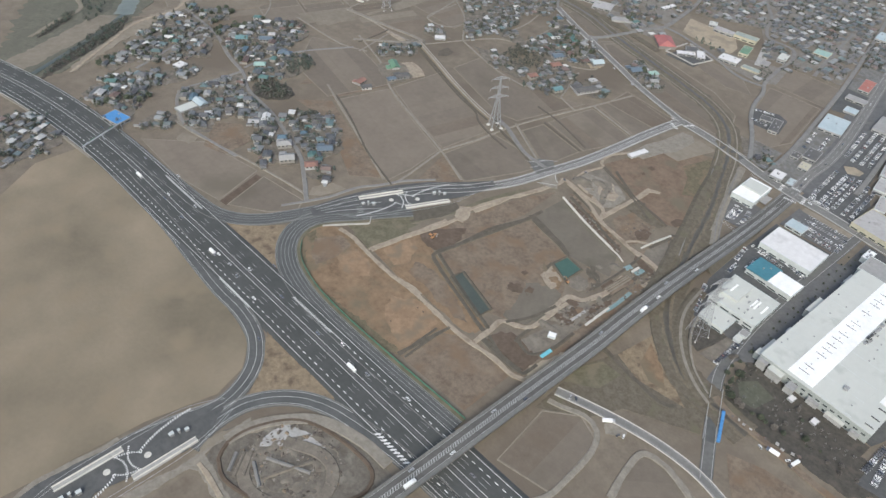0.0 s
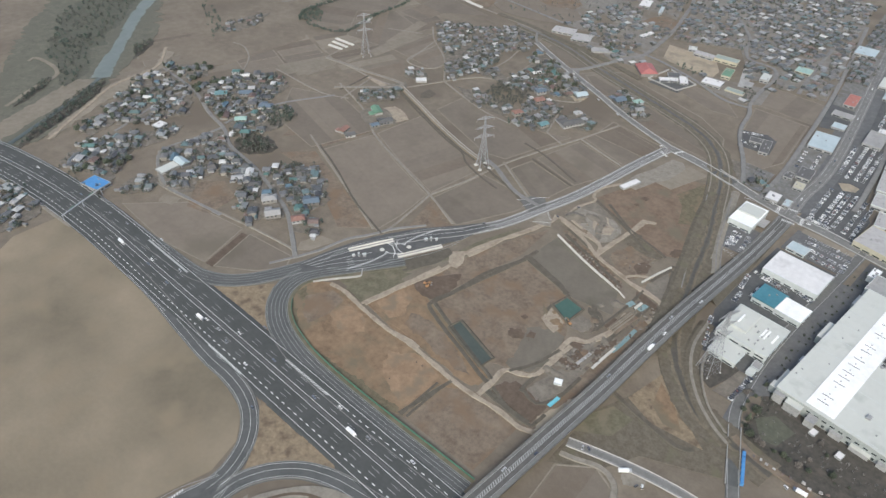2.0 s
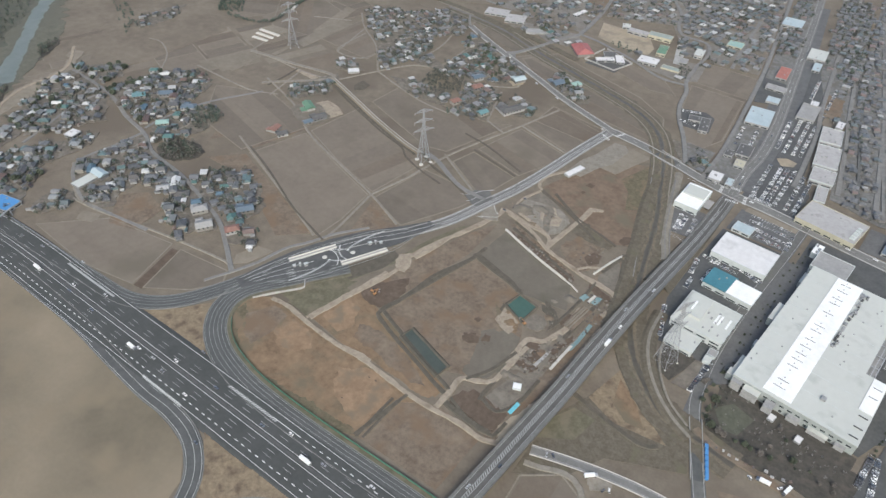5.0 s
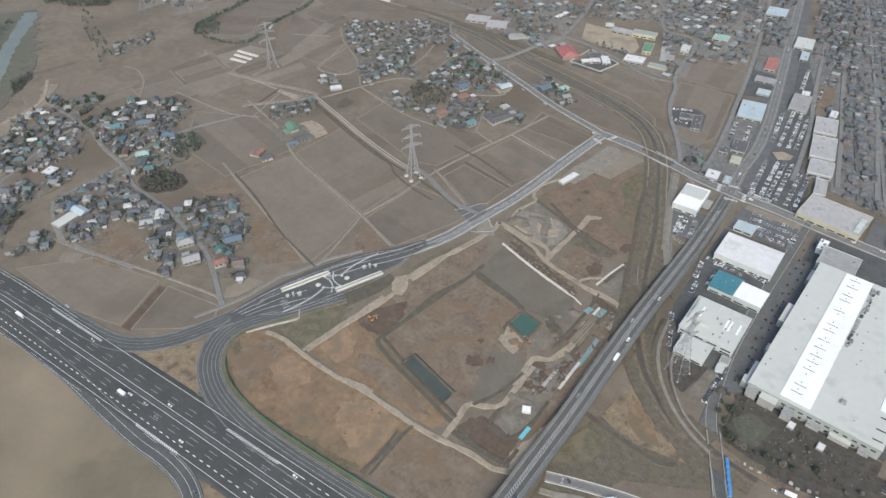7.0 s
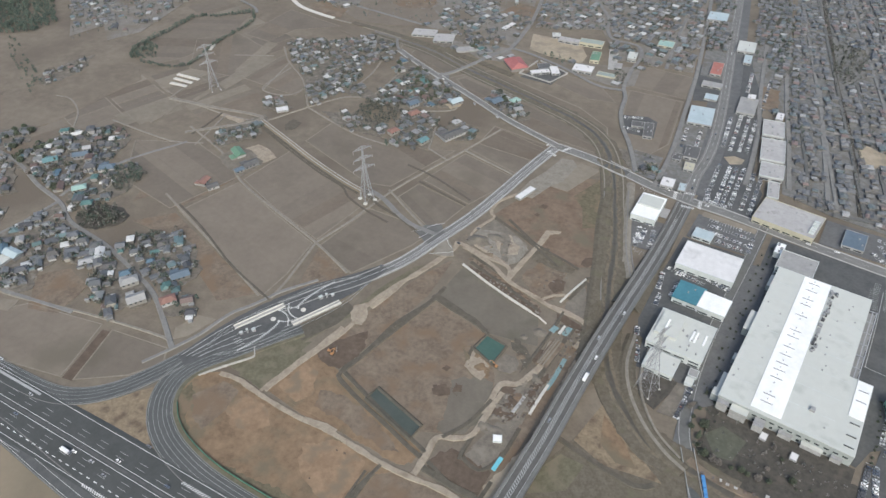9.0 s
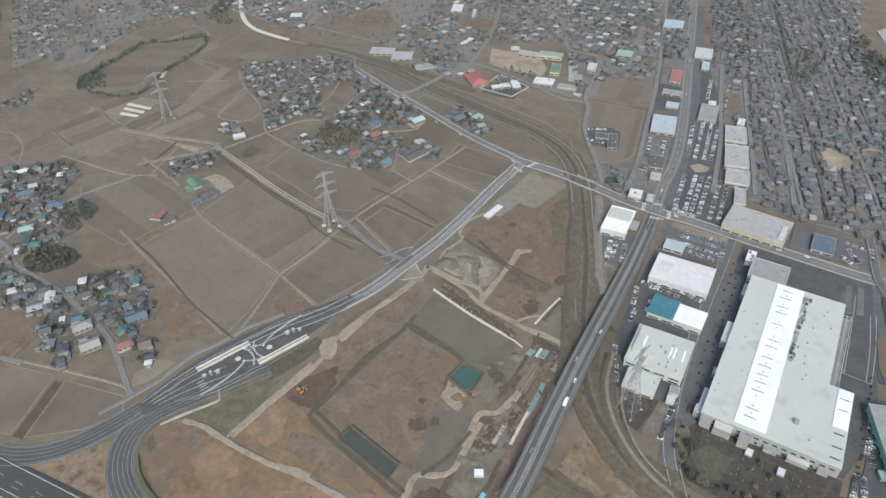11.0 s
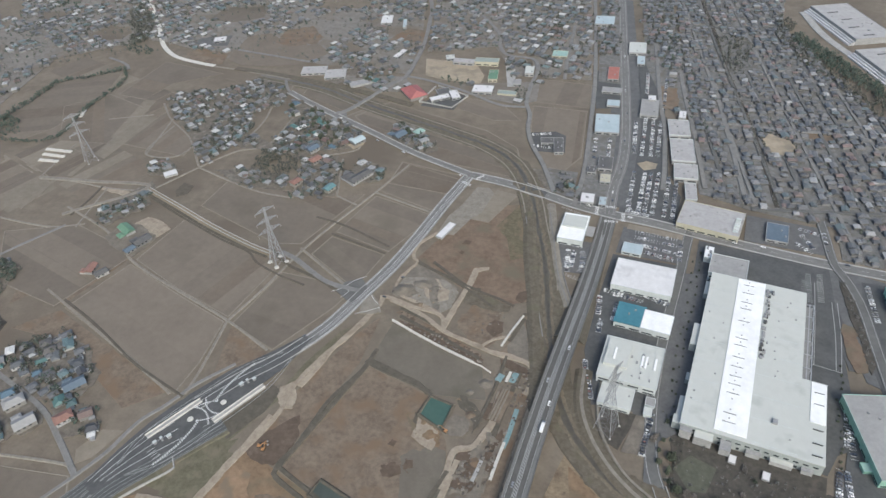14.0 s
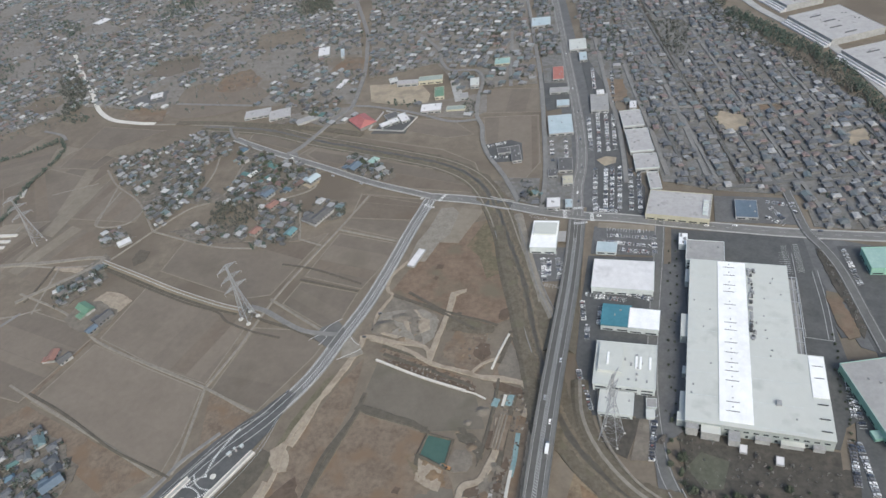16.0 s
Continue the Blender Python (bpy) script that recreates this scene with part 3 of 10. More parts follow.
for o in (2.9, -0.6):
    ribbon("canal_edge", CANAL_ROAD, o + 0.5, o - 0.5, 0.95, M_CONCRETE, canal, depth=0.4)
ribbon("drain", CANAL_ROAD, -4.2, -6.4, 0.35, M_DITCH_AND_SHADE, label="dark earth drain between plots", category="drain", depth=0.2, bank=0.5)
SITE_ROADS = [
    ([(-341.1, 301.6), (-331.9, 338.9), (-322.8, 367.3), (-317.4, 390.2), (-318.1, 405), (-316.2, 420.9), (-307.7, 446.9), (-297.7, 471.9), (-283, 513.6)], 4.6),
    ([(-384, 300.1), (-366.4, 301), (-337.8, 296.6), (-304.4, 292.9), (-278.8, 293.2), (-251.6, 289.8), (-225.7, 286.5), (-204.3, 286.3)], 5), ([(-204.3, 286.3), (-181.6, 287.3), (-162, 285.3), (-148.5, 288.9)], 5), ([(-344.2, 300), (-335.8, 332.9), (-329.2, 356.5), (-322.7, 384.3)], 3.6), ([(-313, 414.3), (-307.8, 433), (-303.5, 455.3), (-297.1, 468.6), (-289, 490.6), (-282.7, 513.1), (-282, 526.7)], 5.5), ([(-202.9, 288.7), (-202.4, 304.2), (-201.7, 322.5), (-190.3, 327.5), (-180.3, 335.1), (-177.9, 352.3), (-174.5, 380.3)], 5.5), ([(-298.3, 293.5), (-283.3, 295), (-270.4, 294.6)], 6),
    ([(-274.3, 524.4), (-244.1, 513.5), (-216.2, 497.7), (-191.6, 489.8), (-172.7, 483.9), (-146.3, 480.1), (-138.8, 475.8), (-135.2, 463.7), (-137.3, 450.3)], 5.5), ([(-284.8, 526.1), (-275, 526.6), (-250.9, 520.2), (-225.8, 515.9), (-218.3, 501.2)], 4.5), ([(-219.1, 500.1), (-215, 528.2), (-210.1, 556.6), (-208, 578.8)], 6.5), ([(-162.3, 400.2), (-158.1, 416.1), (-157.7, 433), (-157.3, 445.6)], 5),
    ([(-259.9, 625.8), (-271.3, 606.9), (-273.7, 592.9), (-270, 582.2), (-265.5, 579.2), (-271.3, 564.1), (-275.3, 550.3), (-274.3, 539.2), (-266.7, 531.7), (-250.1, 526), (-229.2, 518.3)], 3.4), ([(-181.5, 355.7), (-179.6, 372.4), (-178.2, 387.4), (-166.4, 393.5), (-158.2, 412.6), (-154.3, 427.7)], 6.5), ([(-171.7, 483.6), (-157.7, 483), (-142.9, 479.3), (-135.6, 474.5), (-134.4, 458.4), (-138.6, 447)], 6.0), ([(-160, 505), (-170, 500), (-178, 494), (-184, 486)], 3.0),
]
for p, w in SITE_ROADS:
    earth_road("site_road", p, w * 0.74, M_DIRTROAD, "pale compacted construction track", 0.9)

# ---- fields and building land ----
FIELDS = [
    (M_CLAY, "orange clay field with thin grass", [(-386.5, 255.6), (-393.5, 270.8), (-386.7, 299.2), (-347.7, 296.6), (-297.2, 291.3), (-230.3, 285.2), (-235.2, 260.2), (-238, 237.4), (-278.8, 235.1), (-328.3, 234.2)]),
    (M_SITE, "graded brown building land", [(-236.4, 235.9), (-226.6, 284.7), (-198.4, 291.4), (-161.4, 285.7), (-165.4, 233.9)]),
    (M_CLAY, "orange clay field with thin grass", [(-339.5, 303.1), (-329.2, 355.8), (-303, 344.1), (-207.3, 309), (-208.7, 296.2), (-302.3, 296.2)]),
    (M_SITE, "graded brown building land", [(-295.6, 344), (-265.4, 446.3), (-211.2, 429.9), (-186, 392.5), (-179.2, 370.3), (-200.9, 327.3), (-215.1, 321.8)]),
    (M_SILT, "grey settled silt on building land", [(-267.7, 454), (-262.3, 499.8), (-177.4, 467.9), (-166.3, 435.8), (-207.4, 431.7)]),
    (M_RUSSET, "russet weedy field beside the river", [(-268.5, 581.8), (-248.9, 636), (-222, 679.3), (-184.8, 690), (-145.3, 553.3), (-182.7, 534.8)]),
    (M_CLAYDARK, "dark freshly turned soil", [(-324.4, 358.6), (-317.9, 387.5), (-301, 378.7), (-304.7, 353.6)]),
    (M_GREYSITE, "grey gravel building land", [(-274.5, 554.3), (-262.5, 579.4), (-218.5, 551.1), (-228.6, 518), (-242.3, 523.5), (-263.9, 533)]),
    (M_CLAYDARK, "dark long trench bed", [(-260.3, 509.3), (-258.4, 514), (-180.3, 479.8), (-179, 471.3), (-210.7, 481.9)]),
    (M_CLAYDARK, "dark dug pit", [(-163.1, 473.6), (-157.5, 479.5), (-140.5, 472.1), (-140.1, 462.7)]),
    (M_SITE, "brown rough building land", [(-165.9, 485.5), (-151.7, 529.9), (-141, 517.9), (-137.3, 483.3)]),
    (M_GRASS, "grassy bank under the toll plaza", [(-371.4, 342.7), (-356.4, 361.2), (-327.8, 401.7), (-318.6, 439.5), (-303.9, 477.5), (-296.2, 486.5), (-311.6, 439.2), (-323.2, 400.1), (-342.6, 357), (-356, 333.4)]),
    # the toll platform's shade is put into this bank's dark colour
    (M_DITCH_AND_SHADE, "dark steep bank below the toll platform", [(-360.7, 363.7), (-334.8, 411.8), (-324.5, 407.3), (-329.2, 385.4), (-345.1, 356.8)]),
    (M_SITE, "graded brown building land", [(-207.6, 505.6), (-200.4, 536.9), (-171.6, 537.8), (-176.2, 502), (-183.6, 488.1)]),
    (M_SITE, "graded brown building land", [(-316.1, 402.1), (-289.4, 477.5), (-275.2, 502.7), (-274.7, 449.1), (-298.6, 350.9), (-327.1, 365.3)]),
    (M_GRASS, "thin green verge of rough grass", [(-384.3, 309.1), (-364.2, 340.5), (-336.9, 359.7), (-348.1, 305.3)]),
    (M_SITE, "earth bank beside the building land", [(-161.4, 285.7), (-157.2, 305.7), (-154.8, 332.8), (-143.5, 447.2), (-134.4, 451.6), (-149.6, 288.5)]),
    (M_CLAYDARK, "dark graded hollow in the building land", [(-198.2, 298.3), (-188.6, 319.5), (-167.1, 318.5), (-155.2, 314.2), (-156.8, 294.2), (-182.7, 294.1)]),
    (M_GREYSITE, "flat grey levelled plot", [(-176, 326.3), (-167.7, 354.4), (-152, 352.8), (-159.8, 312.7)]),
    (M_STUBBLE, "broad pale stubble field", [(-600, 51.1), (-641.7, 96.1), (-670.6, 140.2), (-667.9, 185.5), (-590, 185.7), (-479.2, 179.6), (-370.3, 167.1), (-331.2, 159.8), (-311.3, 140.4), (-304.7, 113.9), (-320, 64.4), (-329.2, -5.5), (-335.6, -44.1)]),
    (M_REED, "triangle of dry reeds between the ramps", [(-325.5, 174), (-305.9, 176), (-266.7, 178.2), (-236.7, 170.8), (-258.9, 161.2), (-277.1, 144.1), (-286.8, 128.5), (-298.9, 145.5)]),
    (M_REED, "dry reeds beside the expressway", [(-484.4, 227.9), (-440.1, 246), (-417.8, 271.7), (-407.9, 249.8), (-390.9, 233.6), (-369.4, 224.8), (-418.6, 227)]),
    (M_DUMP, "rough grey debris ground inside the ramp", [(-263.7, 74.3), (-275.5, 99.5), (-262.8, 128.7), (-237.3, 154.4), (-200.6, 165.2), (-166.1, 159.9), (-151.6, 146.1), (-226.7, 71.7)]),
    (M_PADDY, "bare grey-brown paddy field", [(-541.5, 523.3), (-529.1, 597.1), (-418.1, 560.4), (-397.4, 543.7), (-409.6, 472), (-471.9, 493)]),
    (M_PADDY, "bare grey-brown paddy field", [(-401.6, 465), (-388, 537.2), (-347.8, 534.7), (-316.4, 517.9), (-321.8, 502.4), (-352.7, 445)]),
    (M_PADDY, "bare grey-brown paddy field", [(-565.6, 448.3), (-543.3, 515.6), (-471.3, 487.5), (-410.3, 465.3), (-406.3, 418.1), (-408.9, 384.8), (-457.7, 406.2)]),
    (M_SITE, "brown paddy field with sparse grass", [(-401, 463.2), (-354.1, 442.3), (-385.4, 400.2)]),
    (M_PADDY, "bare grey-brown paddy field", [(-371.5, 568.1), (-362.6, 598.2), (-300.9, 582), (-312, 531)]),
    (M_PADDY, "bare grey-brown paddy field", [(-361.5, 606.5), (-342.8, 673.9), (-271.2, 652.5), (-298.6, 588)]),
    (M_PADDY, "bare grey-brown paddy field", [(-343.3, 685.2), (-324.2, 740.8), (-255.5, 720.2), (-254.9, 701.2), (-266.6, 657.6)]),
    (M_PADDY, "bare grey-brown paddy field", [(-526.3, 618.5), (-520.1, 680.1), (-462.8, 664.8), (-385.2, 661.6), (-356.1, 675.1), (-388.8, 580.8), (-415.6, 575.9)]),
    (M_PADDY, "bare brown field beside the river", [(-379.4, 803.3), (-340.6, 824.8), (-240.6, 781.4), (-212.4, 760.1), (-197.3, 726.9), (-256.7, 733.8), (-322.6, 757.3)]),
    (M_PADDY, "bare brown field by the arterial road", [(-451, 823.7), (-419.5, 868.8), (-381.4, 842.7), (-341.9, 827.7), (-385.9, 799.7), (-403.5, 793.6)]),
    (M_SITE, "bare brown field beside the village", [(-597.8, 415.5), (-567.8, 444.6), (-457.3, 402.4), (-415.6, 384.6), (-441.4, 362.5), (-507.4, 397.1), (-560.2, 413.7)]),
    (M_SITE, "bare brown field beside the village", [(-656.1, 518.4), (-607.8, 551.5), (-550, 521.2), (-571.1, 451.3), (-607.9, 464.6), (-623, 440.6)]),
    (M_PADDY, "bare strip field", [(-591.5, 286.9), (-511.5, 297.4), (-496.8, 241.8), (-555.4, 233.2), (-640.9, 240.2)]),
    (M_CLAYDARK, "dark ploughed strip", [(-506.5, 293), (-494.5, 294.4), (-485.2, 242.7), (-494.9, 241.5)]),
    (M_PADDY, "bare strip field", [(-498.4, 296.5), (-441.7, 301.6), (-432.7, 288.2), (-449.3, 266.5), (-485.2, 244.2)]),
    (M_PALEFIELD, "pale vacant plot", [(-451.7, 321.8), (-443.3, 342), (-426.5, 344.8), (-435.1, 319.1), (-444.5, 311.2)]),
    (M_BANK, "olive rough grassland beside the overpass", [(-129.6, 274.2), (-127, 333.2), (-113.2, 363.6), (-103.2, 396), (-86.7, 399.6), (-58.3, 376.3), (-34.3, 368.4), (-27.8, 343.8), (-80.7, 322.1), (-97.5, 293.3)]),
    (M_GRASS, "green patch of damp grass", [(-128, 310), (-127.5, 330), (-116.9, 348.7), (-99.1, 347.8), (-104.7, 323.5)]),
    (M_REED, "dry grassy wasteland", [(-112.2, 363.9), (-101.7, 404.7), (-72.6, 376.2), (-47.4, 356.8), (-87.4, 353.3)]),
    (M_CLAY, "bare orange earth slope", [(-94.6, 369.7), (-98.7, 394.7), (-78.7, 377.9), (-66, 359.9), (-80.5, 358.9)]),
    (M_PADDY, "brown field below the road", [(-121.9, 220.8), (-123.8, 276), (-99.9, 293.2), (-79.5, 283.5), (-80, 227.2)]),
    (M_PADDY, "brown field below the road", [(-49.4, 253), (-50.7, 299.6), (-19.5, 300.1), (-3.2, 293.3)]),
    (M_SITE, "bare yard behind the bridge", [(-6.7, 343.7), (19.7, 351.3), (55.7, 351.7), (13.5, 309.8)]),
    (M_PADDY, "bare brown field by the street", [(-212.9, 982.9), (-143.8, 976.1), (-139.2, 910.6), (-216.1, 917.2)]),
    (M_PADDY, "rough brown vacant land", [(-211.3, 904.9), (-141.8, 902.3), (-136.9, 792.9), (-151.6, 762.3), (-170.4, 765.9), (-198.2, 810.1)]),
    (M_SAND, "tan school sports ground", [(-391, 1023.2), (-313.9, 1018.6), (-293.2, 981.1), (-293.1, 954.9), (-345.5, 958.6), (-376.3, 969.3)]),
    (M_PADDY, "grey vacant plot", [(-311.9, 913.9), (-251.4, 902.3), (-219.6, 863.7), (-253.1, 859.1), (-314.2, 885)]),
    (M_PATH, "pale gravel strip at the road", [(-259.9, 625.6), (-242.7, 625.6), (-232.6, 654.7), (-223.6, 668.1), (-218.5, 703.6), (-225.9, 713.3), (-239, 712.5), (-247, 678.3), (-256.1, 655)]),
    (M_PALEFIELD, "tan trampled earth beside the gravel strip", [(-232.6, 654.7), (-213.2, 652.4), (-198, 692.3), (-192.2, 706), (-216.7, 711), (-218.5, 703.6), (-223.6, 668.1)]),
    (M_OLIVE, "olive weeds along the river dyke", [(-204.2, 647.3), (-187, 690.5), (-172, 632.6), (-166, 608.2), (-180.1, 600), (-189.7, 631.4)]),
    (M_PADDY, "bare brown field", [(-335.9, 745.3), (-257.9, 729.6), (-262.5, 692.5), (-338, 700.1)]),
    (M_PADDY, "bare strip field", [(-690.1, 815.3), (-605.8, 787.1), (-605.7, 705.9), (-708.6, 718.7)]),
    (M_PADDY, "bare strip field", [(-850.9, 791.4), (-806.4, 835.5), (-721.6, 804.5), (-721.8, 714.8), (-789.8, 709.1)]),
    (M_PALEFIELD, "pale strip field", [(-746, 830.6), (-726, 829), (-713.1, 725.7), (-727, 728.7)]),
    (M_PADDY, "bare strip field", [(-789.5, 948.7), (-674.3, 924.4), (-733.6, 884.2), (-746, 830.6), (-794.2, 837.3)]),
    (M_PADDY, "bare field beside the river", [(-639.7, 908.2), (-552.3, 905), (-547.4, 872), (-667.6, 911.1)]),
    (M_PADDY, "bare field beside the river", [(-528.4, 908.4), (-432.3, 889.1), (-451.2, 848.7), (-527.6, 884.5)]),
    (M_PADDY, "bare field beside the river", [(-399.1, 882.7), (-256.6, 833), (-211.8, 799.2), (-191.9, 736), (-284.4, 752.9), (-373.6, 785.9), (-432.4, 837.6)]),
    (M_PALEFIELD, "pale field among houses", [(-718.9, 1033.7), (-592.1, 1005.3), (-595, 967.5), (-706.1, 988.4)]),
    (M_PALEFIELD, "pale strip field", [(-722.9, 689.9), (-718.9, 789.7), (-694.3, 784.2), (-701.3, 681.8)]),
    (M_PADDY, "bare field", [(-713.9, 533.2), (-640.8, 559.9), (-548.9, 530.7), (-578.2, 448), (-661.8, 465.9)]),
    (M_PADDY, "dull grey-brown meadow inside a hedge", [(-906.8, 715.1), (-928, 752.6), (-918.5, 809.4), (-911.1, 874.5), (-835.8, 902.9), (-814.6, 832.1), (-815.7, 777.8), (-822.5, 734.5), (-846.3, 697.3)]),
    (M_GROUND, "dull rough grassland", [(-1017.2, 595.4), (-955.6, 759.3), (-828.3, 655.7), (-838.8, 531), (-869.6, 446.1)]),
]


def inside(p, poly):
    hit, n = False, len(poly)
    for i in range(n):
        (x0, y0), (x1, y1) = poly[i], poly[i - 1]
        if (y0 > p[1]) != (y1 > p[1]) and p[0] < (x1 - x0) * (p[1] - y0) / (y1 - y0) + x0:
            hit = not hit
    return hit


M_BUND = surface("trodden_field_ridge", (0.165, 0.143, 0.112), (0.235, 0.208, 0.168), 5, 0.6)


def bund(field, pts, z):
    """A low trodden ridge round a paddy."""
    n = len(pts)
    cx, cy = sum(p[0] for p in pts) / n, sum(p[1] for p in pts) / n
    v, f = [], []
    for x, y in pts:
        d = Vector((x - cx, y - cy)).normalized()
        for o, h in ((-0.75, 0.0), (-0.25, 0.16), (0.45, 0.16), (0.95, 0.0)):
            v.append((x + d.x * o, y + d.y * o, z + h))
    for i in range(n):
        j = (i + 1) % n
        f += [(4 * i + k, 4 * i + k + 1, 4 * j + k + 1, 4 * j + k) for k in range(3)]
    link("bund", v, f, M_BUND, field)


def patchwork(poly, angle, seed, share=0.9):
    """Strip fields of different width side by side, with narrow gaps between them."""
    rnd = random.Random(seed)
    cx, cy = sum(p[0] for p in poly) / len(poly), sum(p[1] for p in poly) / len(poly)
    R = max(math.hypot(x - cx, y - cy) for x, y in poly)
    c, s = math.cos(radians(angle)), math.sin(radians(angle))
    v = -R
    while v < R:
        h = rnd.uniform(60, 105)
        u = -R
        while u < R:
            w = rnd.choice((rnd.uniform(12, 22), rnd.uniform(25, 55)))
            q = [(u + 1, v + 1.5), (u + w - 1, v + 1.5), (u + w - 1, v + h - 1.5), (u + 1, v + h - 1.5)]
            q = [(cx + c * x - s * y, cy + s * x + c * y) for x, y in q]
            if all(inside(p, poly) for p in q) and rnd.random() < share:
                m, label = rnd.choice(((M_PADDY, "bare brown strip field"), (M_PADDY, "bare brown strip field"), (M_PADDY, "dull brown strip field"), (M_PALEFIELD, "pale stubble strip field"), (M_TILTH, "dark tilled strip field")))
                ob = plot("field", q, 0.1, m, label, "field")
                if rnd.random() < 0.4:
                    bund(ob, q, 0.04 + 0.002 * LAYERS[1])
            u += w
        v += h + 2


patchwork([(-1043.9, 543.8), (-1008.9, 684.9), (-895.6, 710), (-785.6, 708.8), (-786.7, 848.6), (-647.9, 761.5), (-568.7, 683.2), (-626.2, 625.3), (-645.3, 564.9), (-740.6, 549.9), (-783.9, 446.5), (-823.9, 390.2)], -22, 1)
patchwork([(-1053.5, 952), (-869.7, 952.6), (-632.7, 931), (-648.3, 822.7), (-617, 680.2), (-812.8, 656.5)], -22, 2)
patchwork([(-1306.4, 1405.1), (-521.5, 1345.9), (-411.8, 1067.4), (-564.3, 980.6), (-678, 969.3), (-918.2, 1026.5), (-1021.1, 1020.7)], -28, 3, 0.4)
patchwork([(-1024.7, 322.8), (-1021, 496.9), (-800.9, 775.7), (-647.5, 721.5), (-641.7, 559.2), (-741.9, 547.8), (-887.3, 445.2), (-864, 347.3)], -22, 4, 0.7)
def clip(poly, n, limit):
    """The part of a polygon on the near side of a line."""
    out = []
    for i in range(len(poly)):
        p, q = Vector(poly[i - 1]), Vector(poly[i])
        dp, dq = p.dot(n) - limit, q.dot(n) - limit
        if dp * dq < 0:
            out.append(tuple(p.lerp(q, dp / (dp - dq))))
        if dq <= 0:
            out.append(tuple(q))
    return out


def tilled_strips(poly, seed):
    """Neighbouring strips of one paddy, worked on different days."""
    rnd = random.Random(seed)
    e = max((Vector(poly[i]) - Vector(poly[i - 1]) for i in range(len(poly))), key=lambda d: d.length).normalized()
    n = Vector((-e.y, e.x)) if rnd.random() < 0.7 else e
    lo, hi = min(Vector(p).dot(n) for p in poly) + 2, max(Vector(p).dot(n) for p in poly) - 2
    while lo < hi - 6:
        w = rnd.uniform(9, 30)
        if rnd.random() < 0.55:
            q = clip(clip(poly, n, min(hi, lo + w)), -n, -lo)
            if len(q) > 2:
                cx, cy = sum(p[0] for p in q) / len(q), sum(p[1] for p in q) / len(q)
                q = [(cx + (x - cx) * 0.965, cy + (y - cy) * 0.965) for x, y in q]
                plot("field_strip", q, 0.1, rnd.choice((M_PADDY, M_PADDY, M_PADDY, M_TILTH)), "tilled strip of a bare brown paddy", "field")
        lo += w


for i, (m, label, p) in enumerate(FIELDS):
    ob = plot("field", p, 0.1, m, label, "field")
    if m is M_PADDY:
        bund(ob, p, 0.04 + 0.002 * LAYERS[1])
        tilled_strips(p, i)

